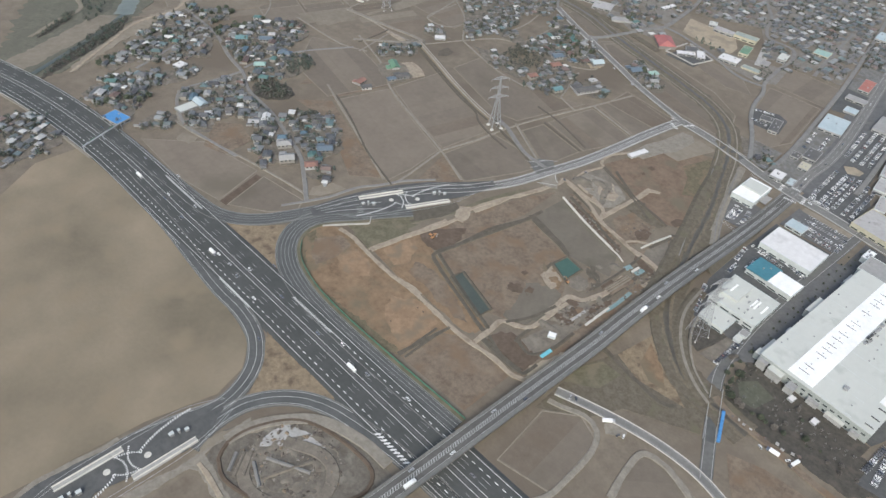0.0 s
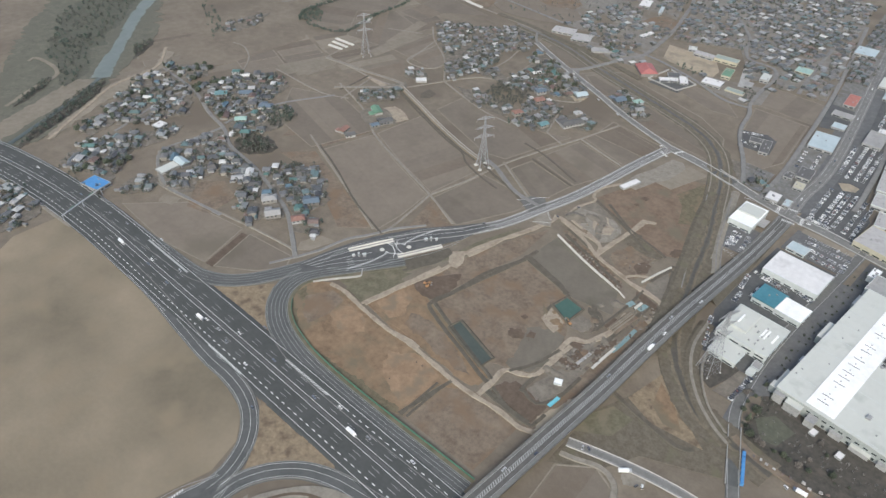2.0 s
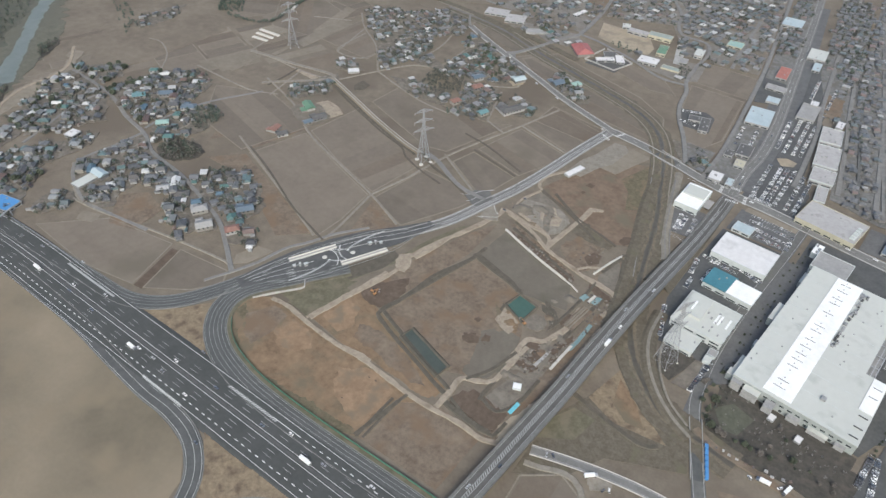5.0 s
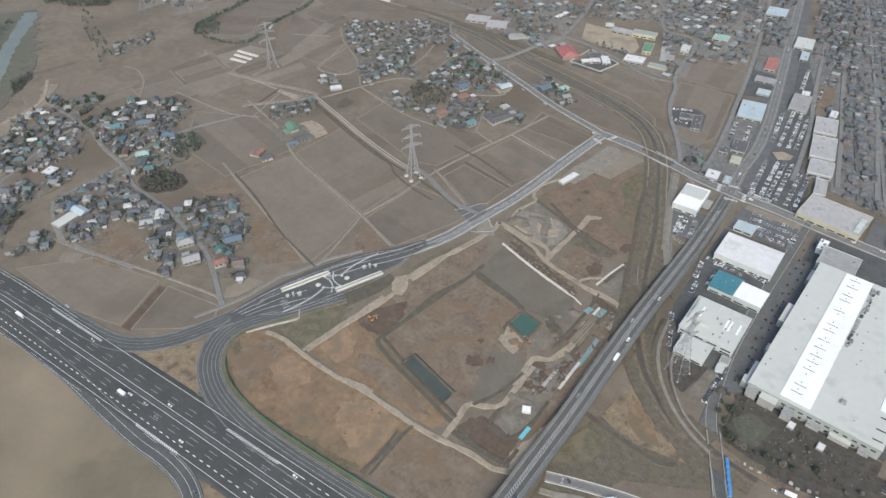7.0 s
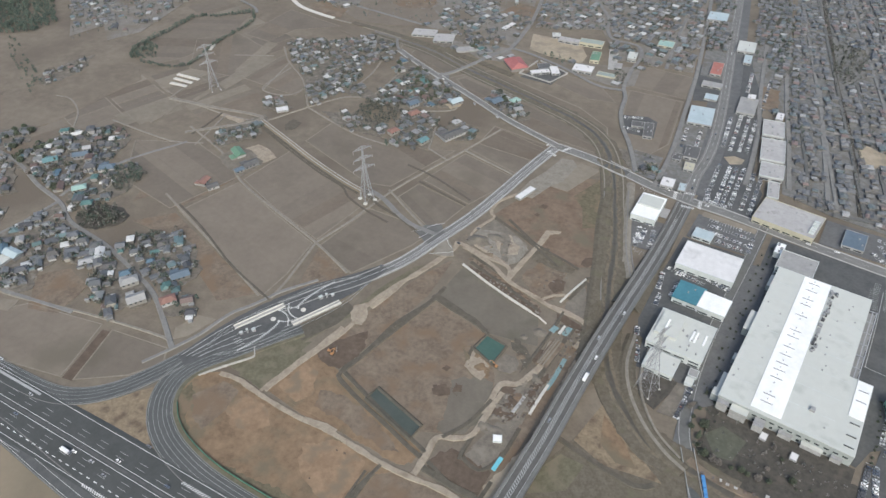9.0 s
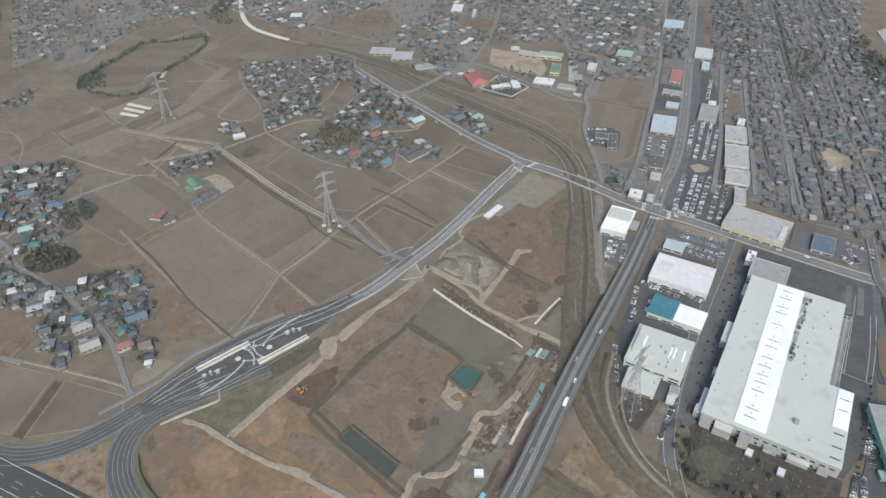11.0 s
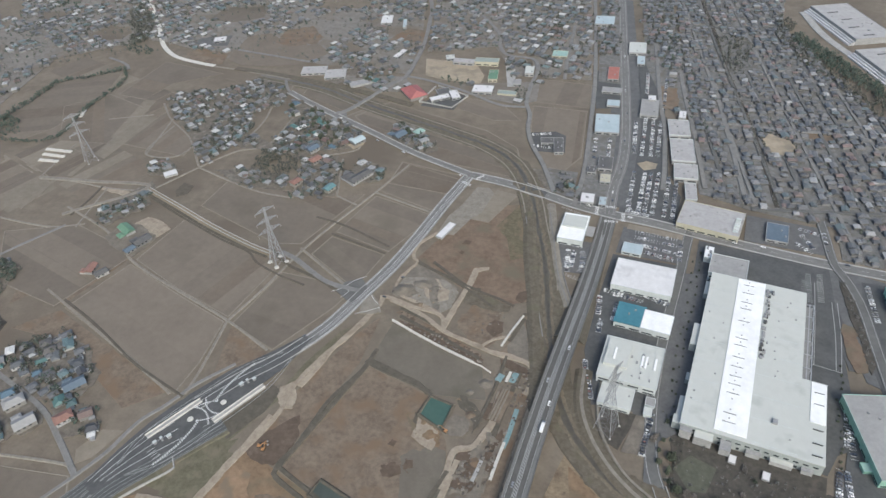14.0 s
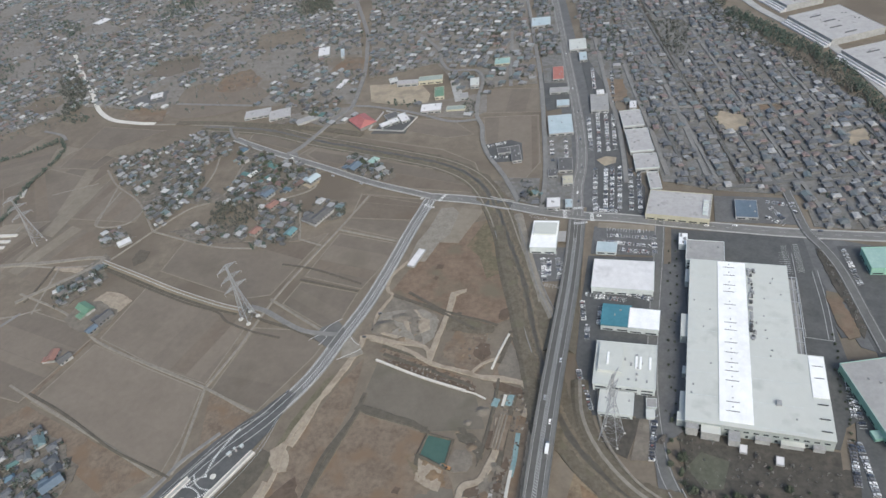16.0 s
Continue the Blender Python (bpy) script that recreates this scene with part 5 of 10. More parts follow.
for p in ([(-259, 84.8), (-244.4, 78.9), (-224.2, 82.3), (-212.4, 86.8), (-173.4, 127.5), (-174.2, 149.9), (-195.6, 154.5), (-227.4, 150.1), (-248, 139), (-262.6, 114.7), (-264.8, 95.8), (-259, 84.8)],):
    ribbon("dug_edge", p, 1.0, -1.0, 0.5, M_CLAYDARK, label="dark dug edge of the debris ground", category="ditch", depth=0.4, bank=0.6)
earth_road("farm_track", [(-265.1, 73.4), (-248.6, 72.3), (-233.5, 69.8)], 3.2, M_DIRTROAD, "pale earth track beside the debris ground", 0.7)
for n, p in enumerate(([(-236, 108), (-206, 122)], [(-226, 96), (-212, 128)], [(-240, 100), (-222, 92)], [(-250, 100), (-240, 84)], [(-254, 96), (-246, 84)], [(-247, 104), (-236, 89)])):
    ribbon("rubble_row", p, 0.7, -0.7, 1.2, (M_LANE, M_GREYSITE)[n % 2], label="long low row of pale broken concrete", category="rubble row", depth=1.0, bank=0.8)
plot("yard", ragged([(-236, 102), (-228, 122), (-214, 129), (-204, 124), (-204, 110), (-214, 96), (-226, 94)], 2.0), 0.46, M_DUMP, "dark grey floor inside the looping track", "yard")

# water
M_WATER = surface("still_green_water", (0.052, 0.098, 0.078), (0.070, 0.120, 0.097), 15, 2.0, rough=0.35, bump=0.02)
M_WATERDARK = surface("still_dark_water", (0.058, 0.069, 0.058), (0.078, 0.088, 0.074), 15, 2.0, rough=0.35, bump=0.02)
M_RIVER = surface("pale_river_water", (0.13, 0.148, 0.135), (0.175, 0.192, 0.175), 30, 2.0, rough=0.45, bump=0.05)


def pond(pts, water, label):
    plot("pond", pts, 0.3, water, label, "pond")
    ribbon("pond_rim", pts + pts[:1], 0.6, -0.5, 0.8, M_DITCH_AND_SHADE, label="low dark earth rim round a pond", category="bank", depth=0.75, bank=1.2, step=30)


pond([(-266.5, 329.6), (-263.1, 342.5), (-216.4, 326.4), (-219, 312.7)], M_WATERDARK, "long dark rainwater pond")
pond([(-213, 411.5), (-208.7, 429.5), (-189.3, 425), (-192.4, 402)], M_WATER, "square green settling pond")
M_FLOODSCRUB = surface("dark_flood_scrub", (0.064, 0.066, 0.050), (0.112, 0.108, 0.084), 9, 1.2, bump=0.4, stain=(0.082, 0.086, 0.066), stain_size=30)
M_DAMPGRASS = surface("damp_flood_grass", (0.084, 0.083, 0.062), (0.138, 0.131, 0.101), 14, 1.2, stain=(0.106, 0.102, 0.078), stain_size=40)
FLOOD = [
    (M_DAMPGRASS, "damp dull green flood plain", [(-1300, 500), (-1200, 640), (-1020, 520), (-940, 420), (-880, 330), (-830, 240), (-850, 195), (-910, 195), (-1060, 300), (-1200, 400)], 9),
    (M_FLOODSCRUB, "olive scrub of the flood plain", [(-1250.2, 528.5), (-1178.5, 582.7), (-1107.5, 516.1), (-1063.9, 453.3), (-1029.2, 440.2), (-1035.2, 405.1), (-1065.1, 375.8), (-1179.1, 434.5)], 8),
    (M_FLOODSCRUB, "olive scrub of the flood plain", [(-1074, 443.3), (-958.5, 370.9), (-937.9, 324.6), (-993.6, 343.1), (-1018.4, 358.9), (-1056.6, 360.2), (-1115, 391.6)], 7),
    (M_SHRUB, "dark thicket along the narrow river arm", [(-918.3, 375.6), (-888.2, 350.4), (-870.1, 310.6), (-846.9, 259.7), (-825.9, 210.1), (-857.7, 247.2), (-875, 272.6), (-901.7, 314.8), (-922.6, 356.6)], 5),
    (M_SHRUB, "dark thicket between gravel bars", [(-984.8, 339), (-960.1, 311.7), (-938, 271.9), (-934.4, 255.9), (-959.8, 285.1), (-979.3, 316.7)], 4),
    (M_PALEFIELD, "pale dry gravel bar", [(-939.2, 363.9), (-921.3, 377.4), (-912.6, 341.4), (-896, 300), (-880, 255), (-862, 205), (-898.2, 200.3), (-916.1, 248.2), (-935.7, 300.5), (-951, 350.8)], 6),
    (M_PALEFIELD, "pale dry river bank", [(-905, 375.8), (-908.7, 444.6), (-955.3, 488.6), (-930, 490), (-880, 440), (-860, 330), (-822, 254), (-838, 256), (-871.2, 318.4)], 6),
    (M_SHRUB, "dark thicket on the river bank", [(-954, 436.8), (-980.4, 486.5), (-999.1, 492.1), (-991.2, 461.6)], 4),
]
for m, label, p, rag in FLOOD:
    plot("flood_plain", ragged(p, rag, 4.0), 0.14, m, label, "ground")
plot("far_river", ragged([(-942.2, 365.6), (-980.2, 401.7), (-1013.3, 437.9), (-1055.1, 475.1), (-1096.6, 510.4), (-1137.1, 551.9), (-1200, 620), (-1182, 634), (-1127.4, 574.3), (-1085, 527.4), (-1043.3, 489.2), (-1003, 452.8), (-968.4, 421.6), (-925.5, 386.2)], 3, 4.0), 0.2, M_RIVER, "pale shallow river in its flood plain", "river")
ribbon("far_river", [(-932, 374), (-908.4, 338), (-886, 296), (-866, 254), (-848, 215)], 3.5, -3.5, 0.3, M_WATERDARK, label="dark narrow arm of the river", category="river")
earth_road("river_track", [(-1056.8, 334), (-1060.6, 345.5), (-1025.7, 350), (-992.7, 344.3), (-977.4, 327.5), (-969.4, 300.6), (-943.6, 252.7)], 5, M_PALEFIELD, "pale track through the flood plain", 1.0)
earth_road("river_track", [(-955.3, 492), (-906, 444.6), (-898, 375.8), (-866, 318.4), (-824, 250)], 4, M_DIRTROAD, "pale track on the river bank", 1.0)
# the bend is one strip in a bright pale colour
ribbon("far_channel", [(-1071.9, 1300.2), (-957, 1156.3), (-884.6, 1070.7), (-833.4, 1006.3), (-786.7, 968.7), (-734.7, 952.4), (-704, 947.2)], 3.6, -3.6, 0.45, M_PALECONC, label="bright pale bend of a far channel", category="channel")
ribbon("river_bank", [(-666, 944.5), (-580.8, 933), (-435.9, 901.3), (-367.5, 879.3)], 5, -5, 0.2, M_BANK, label="dry grassy river bank", category="river bank")

# ---- large buildings ----
M_ROOFWHITE = surface("white_metal_roof", (0.440, 0.450, 0.418), (0.515, 0.525, 0.490), 25, 1.5, rough=0.65, bump=0.05, spread=0.3, stain=(0.392, 0.402, 0.372), stain_size=18, stain_at=0.58)
M_ROOFBRIGHT = surface("bright_white_roof", (0.72, 0.72, 0.71), (0.84, 0.84, 0.83), 25, 1.5, rough=0.6, bump=0.05)
M_ROOFPALE = surface("dusty_white_roof", (0.56, 0.55, 0.545), (0.65, 0.64, 0.635), 25, 1.5, rough=0.65, bump=0.05, stain=(0.50, 0.49, 0.485), stain_size=16, stain_at=0.56)
M_ROOFWARM = surface("pale_warm_grey_roof", (0.32, 0.31, 0.305), (0.40, 0.39, 0.38), 12, 1.0, rough=0.8, bump=0.05, stain=(0.28, 0.27, 0.262), stain_size=10, stain_at=0.58)
M_ROOFGREY = surface("grey_flat_roof", (0.245, 0.24, 0.235), (0.32, 0.315, 0.305), 12, 1.0, rough=0.8, bump=0.05)
M_ROOFDARK = surface("dark_brown_grey_roof", (0.085, 0.082, 0.080), (0.125, 0.121, 0.117), 6, 0.8, rough=0.7, bump=0.08)
M_ROOFBLUE = surface("blue_metal_roof", (0.05, 0.16, 0.20), (0.075, 0.205, 0.25), 12, 1.0, rough=0.5, bump=0.05)
M_ROOFSLATE = surface("slate_blue_roof", (0.095, 0.125, 0.155), (0.13, 0.165, 0.20), 10, 1.0, rough=0.5, bump=0.05)
M_ROOFTEAL = surface("teal_metal_roof", (0.24, 0.36, 0.32), (0.31, 0.43, 0.385), 8, 1.0, rough=0.5, bump=0.05)
M_ROOFGREEN = surface("dull_pale_green_roof", (0.235, 0.275, 0.245), (0.30, 0.34, 0.305), 8, 1.0, rough=0.6, bump=0.05)
M_ROOFGREENDARK = surface("green_painted_roof", (0.105, 0.195, 0.130), (0.145, 0.245, 0.165), 8, 1.0, rough=0.6, bump=0.05)
M_ROOFTEALDARK = surface("dull_teal_roof", (0.10, 0.19, 0.20), (0.14, 0.24, 0.25), 6, 0.8, rough=0.5, bump=0.05)
M_ROOFICE = surface("pale_blue_roof", (0.34, 0.405, 0.425), (0.42, 0.485, 0.505), 10, 1.0, rough=0.5, bump=0.05)
M_ROOFRED = surface("red_tiled_roof", (0.27, 0.095, 0.09), (0.36, 0.135, 0.125), 6, 0.7, rough=0.6, bump=0.1)
M_TERRACOTTA = surface("faded_terracotta_roof", (0.20, 0.110, 0.088), (0.265, 0.150, 0.120), 5, 0.6, rough=0.7, bump=0.1)
M_ROOFORANGE = surface("orange_roof", (0.29, 0.115, 0.09), (0.38, 0.155, 0.12), 6, 0.7, rough=0.6, bump=0.1)
M_WALLPALE = surface("pale_cladding", (0.42, 0.45, 0.44), (0.54, 0.57, 0.56), 6, 0.8, rough=0.7, bump=0.05)
M_WALLCREAM = surface("cream_render", (0.37, 0.35, 0.27), (0.46, 0.435, 0.34), 6, 0.8, rough=0.8, bump=0.05)
M_WALLGREEN = surface("green_cladding", (0.20, 0.36, 0.29), (0.27, 0.45, 0.36), 6, 0.8, rough=0.7, bump=0.05)
M_WALLFACTORY = surface("grey_green_factory_cladding", (0.25, 0.275, 0.265), (0.34, 0.365, 0.352), 6, 0.8, rough=0.7, bump=0.05)
M_WALLDIM = surface("weathered_town_walls", (0.25, 0.25, 0.245), (0.36, 0.36, 0.35), 5, 0.8, rough=0.8, bump=0.05)
M_WINDOW = surface("dark_window_glass", (0.035, 0.04, 0.045), (0.06, 0.07, 0.075), 4, 1.0, rough=0.15, bump=0)
M_VENT = surface("dull_vent_metal", (0.22, 0.22, 0.22), (0.32, 0.32, 0.32), 2, 0.4, rough=0.6, bump=0)
M_DARKSLIT = surface("dark_roof_slit", (0.05, 0.05, 0.05), (0.08, 0.08, 0.08), 2, 0.4, rough=0.7, bump=0)
M_TARP = surface("bright_blue_sheet", (0.06, 0.19, 0.42), (0.09, 0.27, 0.52), 3, 0.5, rough=0.6, bump=0.1)
M_TARPCYAN = surface("cyan_sheet", (0.12, 0.42, 0.52), (0.20, 0.52, 0.60), 3, 0.5, rough=0.6, bump=0.1)
M_TARPDULL = surface("faded_cyan_sheet", (0.13, 0.22, 0.23), (0.22, 0.30, 0.30), 3, 0.5, rough=0.7, bump=0.1)
TAKEN = []                       # circles that houses and trees keep clear of


def hall(name, cx, cy, length, depth, angle, height, roof, wall, label, category="building", lip=0.5, windows=0, units=0, doors=0, fascia=None):
    """A flat-roofed hall: walls, roof deck, parapets, window strips and roof units."""
    base = new(name)
    base.matrix_world = pose(cx, cy, 0, 0, 0, angle)
    tagged(base, label, category)
    rnd = random.Random(int(cx * 7 + cy))
    a, b = length / 2, depth / 2
    bm = bmesh.new()
    box_bm(bm, -a, -b, 0, a, b, height - 0.5)
    part("wall", bm, wall, base)
    bm = bmesh.new()
    box_bm(bm, -a - 0.25, -b - 0.25, height - 0.5, a + 0.25, b + 0.25, height)
    part("roof", bm, roof, base)
    for x0, y0, x1, y1 in ((-a - 0.4, -b - 0.4, a + 0.4, -b), (-a - 0.4, b, a + 0.4, b + 0.4), (-a - 0.4, -b, -a, b), (a, -b, a + 0.4, b)):
        bm = bmesh.new()
        box_bm(bm, x0, y0, height - 1.0, x1, y1, height + lip)
        part("parapet", bm, fascia or wall, base)
    for k in range(windows):
        z0 = 1.2 + k * 3.3
        if z0 + 1.4 > height - 0.8:
            break
        for side in (-1, 1):
            n = max(2, int(length / 9))
            for i in range(n):
                x = -a + (i + 0.5) * length / n
                bm = bmesh.new()
                box_bm(bm, x - length / n * 0.36, side * b - 0.08, z0, x + length / n * 0.36, side * b + 0.08, z0 + 1.4)
                part("window", bm, M_WINDOW, base)
            n = max(2, int(depth / 9))
            for i in range(n):
                y = -b + (i + 0.5) * depth / n
                bm = bmesh.new()
                box_bm(bm, side * a - 0.08, y - depth / n * 0.36, z0, side * a + 0.08, y + depth / n * 0.36, z0 + 1.4)
                part("window", bm, M_WINDOW, base)
    for i in range(doors):
        x = -a + (i + 0.5) * length / doors
        bm = bmesh.new()
        box_bm(bm, x - 2, -b - 0.1, 0.05, x + 2, -b + 0.1, 4)
        part("shutter", bm, M_VENT, base)
    for i in range(units):
        x, y = rnd.uniform(-a * 0.8, a * 0.8), rnd.uniform(-b * 0.8, b * 0.8)
        w, d, h = rnd.uniform(1.0, 2.4), rnd.uniform(0.9, 1.8), rnd.uniform(0.7, 1.5)
        bm = bmesh.new()
        box_bm(bm, x - w / 2, y - d / 2, height, x + w / 2, y + d / 2, height + h)
        bmesh.ops.bevel(bm, geom=bm.edges[:], offset=0.08, segments=1, affect="EDGES")
        part("roof_unit", bm, M_VENT, base)
    TAKEN.append((cx, cy, math.hypot(a, b) * 0.85))
    return base


def slab(base, name, x0, y0, z0, x1, y1, z1, material, label="", bevel=0.0):
    bm = bmesh.new()
    box_bm(bm, x0, y0, z0, x1, y1, z1)
    if bevel:
        bmesh.ops.bevel(bm, geom=bm.edges[:], offset=bevel, segments=1, affect="EDGES")
    return part(name, bm, material, base, label)


# the great factory: bays, a bright roof strip with slits, vents, side bays and a lattice of gutters
factory = new("factory")
factory.matrix_world = pose(31.6, 518.5, 0, 0, 0, 81.4)
tagged(factory, "huge pale factory hall with a bright white roof strip", "factory")
TAKEN.append((31.6, 518.5, 95))
FH = 12.0
for x0, y0, x1, y1, h in ((-86, -30, 84, 46, FH), (-86, -47, -13.5, -30.05, FH - 0.4), (-5, 46.05, 19, 51, 9), (-76, 46.05, -58, 49.5, 7), (-84, 46.05, -77, 51, 8), (-40, 46.05, -33, 48.5, 6), (60, 46.05, 76, 49, 7)):
    slab(factory, "wall", x0, y0, 0, x1, y1, h - 0.4, M_WALLFACTORY)
    slab(factory, "roof", x0 - 0.3, y0 - 0.02, h - 0.38, x1 + 0.3, y1 + 0.02, h, M_ROOFWHITE)
slab(factory, "roof_strip", -83, 2.2, FH + 0.02, 83, 23.8, FH + 0.5, M_ROOFBRIGHT, "bright white raised roof strip")
slab(factory, "roof_strip", -52, -46.5, FH - 0.35, -14.5, -36.5, FH + 0.2, M_ROOFBRIGHT, "bright white raised roof strip")
for i, x in enumerate((76, 66, 54, 46, 31, 23, 11, 3, -10, -20, -30, -38, -47, -56, -66, -74)):
    if i % 8 != 5:
        slab(factory, "roof_slit", x - 0.22, 10.6, FH + 0.5, x + 0.22, 19.4, FH + 0.72, M_DARKSLIT)
    slab(factory, "roof_vent", x + 3.0, 14.6, FH + 0.5, x + 3.9, 15.5, FH + 1.3, M_VENT, bevel=0.15)
for x in (-24, -35, -58, -70, -80):
    slab(factory, "roof_slit", x - 0.25, -45, FH - 0.3 if x < -52 else FH + 0.2, x + 0.25, -38.5, FH + 0.45, M_DARKSLIT)
rr = random.Random(4)
for i in range(46):
    x = rr.uniform(-5, 78)
    y = 0.5 - abs(rr.gauss(0, 1.8))
    w = rr.uniform(0.7, 1.7)
    slab(factory, "roof_unit", x - w, y - w * 0.7, FH, x + w, y + w * 0.7, FH + rr.uniform(0.6, 2.0), M_VENT if i % 3 else M_DARKSLIT, bevel=0.12)
for i in range(16):
    x, y = rr.uniform(-80, 80), rr.choice((rr.uniform(-26, -8), rr.uniform(28, 44)))
    slab(factory, "roof_vent", x - 0.6, y - 0.6, FH, x + 0.6, y + 0.6, FH + 0.8, M_VENT, bevel=0.15)
slab(factory, "roof_unit", -64, -16, FH, -60, -12.5, FH + 2.2, M_VENT, bevel=0.2)
for k in range(9):
    slab(factory, "roof_seam", -84 + k * 21, -29.8, FH, -83.7 + k * 21, 3.3, FH + 0.09, M_WALLPALE)
    slab(factory, "roof_seam", -84 + k * 21, 25.7, FH, -83.7 + k * 21, 45.8, FH + 0.09, M_WALLPALE)
for i in range(15):          # south front with windows, shutters and small lean-tos
    y = -44 + i * 6.1
    slab(factory, "window", -86.12, y, 6.5, -85.9, y + 3.4, 7.9, M_WINDOW)
    if i % 3:
        slab(factory, "window", -86.12, y, 1.2, -85.9, y + 2.0, 3.4, M_WINDOW)
for y, w, d, h in ((29, 12, 6, 9), (14, 7, 8, 7), (-4, 9, 3, 5), (-22, 14, 3.5, 4.5), (-38, 7, 3, 4.5), (41, 8, 4, 9)):
    slab(factory, "lean_to", -86.05 - d, y - w / 2, 0, -86.05, y + w / 2, h, M_WALLDIM)
    slab(factory, "canopy", -86.3 - d, y - w / 2 - 0.2, h + 0.02, -86.05, y + w / 2 + 0.2, h + 0.3, M_ROOFWHITE if w > 11 else M_VENT)
for i in range(24):
    slab(factory, "window", -82 + i * 6.8, 45.9 if not (-6 < -82 + i * 6.8 < 20) else 50.9, 4, -79 + i * 6.8, 46.12 if not (-6 < -82 + i * 6.8 < 20) else 51.12, 5.6, M_WINDOW)
for k in range(7):           # lattice of pipe racks on the east side
    slab(factory, "rack_post", -12 + k * 14.5, -37.0, 0, -11.4 + k * 14.5, -36.4, 7, M_STEEL)
    slab(factory, "rack_beam", -12 + k * 14.5, -37.0, 7.02, -11.4 + k * 14.5, -30.1, 7.5, M_STEEL)
for y in (-36.8, -33.6):
    slab(factory, "rack_rail", -12, y - 0.3, 7.52, 75.6, y + 0.3, 8.1, M_STEEL)
slab(factory, "rack_deck", -12, -36.3, 5.0, 75, -30.2, 5.3, M_ROOFGREY)
hall("factory_annex", *(31.6 + math.cos(radians(81.4)) * 99 - math.sin(radians(81.4)) * 33.5, 518.5 + math.sin(radians(81.4)) * 99 + math.cos(radians(81.4)) * 33.5, 27.0, 31.0, 81.4), 10, M_ROOFGREY, M_WALLPALE, "grey flat-roofed annex beside the factory", "factory annex", windows=2, units=3)
for px, py, w in ((-96, 8, 6), (-101, -14, 6)):
    c, s_ = math.cos(radians(81.4)), math.sin(radians(81.4))
    hall("shed", 31.6 + c * px - s_ * py, 518.5 + s_ * px + c * py, w, w * 0.7, 78, 2.6, M_ROOFPALE, M_WALLDIM, "small pale shed in the factory grounds", "shed", lip=0.1)
hall("tank_store", *(-2.3, 642.4), 16, 7, 82, 7, M_ROOFBRIGHT, M_WALLPALE, "white plant store beside the annex", "plant store", lip=0.1, units=6)

warehouse = hall("warehouse", -58.4, 594.4, 36.7, 51.5, 83.8, 8, M_ROOFPALE, M_WALLPALE, "white flat-roofed warehouse with loading doors", "warehouse", windows=1, doors=3, lip=0.2)
hall("workshop", -66.9, 545.7, 23.7, 22.8, 82.4, 7, M_ROOFBLUE, M_WALLPALE, "blue-roofed workshop beside the parking rows", "workshop", windows=1, units=2, lip=0.15, fascia=M_ROOFBLUE)
hall("workshop", -45, 541, 22, 23.5, 81.6, 7.2, M_ROOFBRIGHT, M_WALLPALE, "white-roofed workshop joined to a blue one", "workshop", windows=1, lip=0.15)
works = hall("works_building", -63.2, 491.7, 42.3, 44.7, 83.3, 9, M_ROOFWHITE, M_WALLPALE, "pale grey works building with roof lights", "factory", windows=2, units=10, lip=0.3)
slab(works, "upper_roof", -10, 2, 9.0, 18, 20, 11.5, M_ROOFWHITE)
for y in (-19, -12, -9):
    slab(works, "roof_light", -4, y, 9.0, 8, y + 1.6, 9.9, M_ROOFBRIGHT, "white raised roof light")
slab(works, "roof_light", -4, 12, 11.5, 8, 13.6, 12.3, M_ROOFBRIGHT, "white raised roof light")
hall("works_annex", -71.6, 458.3, 19.5, 24.1, 83, 6, M_ROOFWHITE, M_WALLPALE, "pale low annex under the pylon", "annex", windows=1, units=3, lip=0.2)
hall("shed", -46.6, 459.9, 7.1, 6.6, 86, 4, M_ROOFGREY, M_WALLPALE, "grey flat shed beside the works road", "shed", lip=0.1)
hall("shed", -48.1, 450.7, 6.4, 5.4, 85.6, 4, M_ROOFWHITE, M_WALLPALE, "pale flat shed beside the works road", "shed", lip=0.1)
hall("office", -70.4, 637.1, 14, 17.9, 82.7, 4, M_ROOFICE, M_WALLPALE, "low office with a pale blue roof", "office", windows=1, lip=0.1)
shop = hall("shop", -127.9, 653.8, 41, 24.5, 86, 8, M_ROOFBRIGHT, M_WALLPALE, "white stepped roadside shop", "shop", windows=1, units=1, lip=0.2)
slab(shop, "upper_roof", -2, -11, 8.0, 16, 11, 9.6, M_ROOFWHITE)
slab(shop, "canopy", -6, -20, 3.6, 10, -12.4, 4.0, M_ROOFGREY)

store = hall("store", 0.6, 695.5, 39.9, 57.9, 77.8, 7, M_ROOFWARM, M_WALLCREAM, "large store with a brown flat roof and cream walls", "store", windows=1, units=2, lip=0.6)
for i in range(5):
    slab(store, "roof_unit", -14 + i * 5, -27, 7.0, -11 + i * 5, -22, 8.4, M_WALLPALE, bevel=0.1)
ROW = "flat-roofed shops behind the parking field"
for r in ((-31.5, 872, 36, 23.5, 93.9), (-27, 822, 47, 25, 93.7), (-23.3, 778, 28, 24, 91), (-18.2, 740.9, 28.9, 10.7, 92.8)):
    tagged(hall("shop", *r, 5.5, M_ROOFWARM, M_WALLDIM, "grey flat-roofed shop beside a crowded car park", "shop", windows=1, units=4, lip=0.5, fascia=M_WALLPALE), group=ROW)
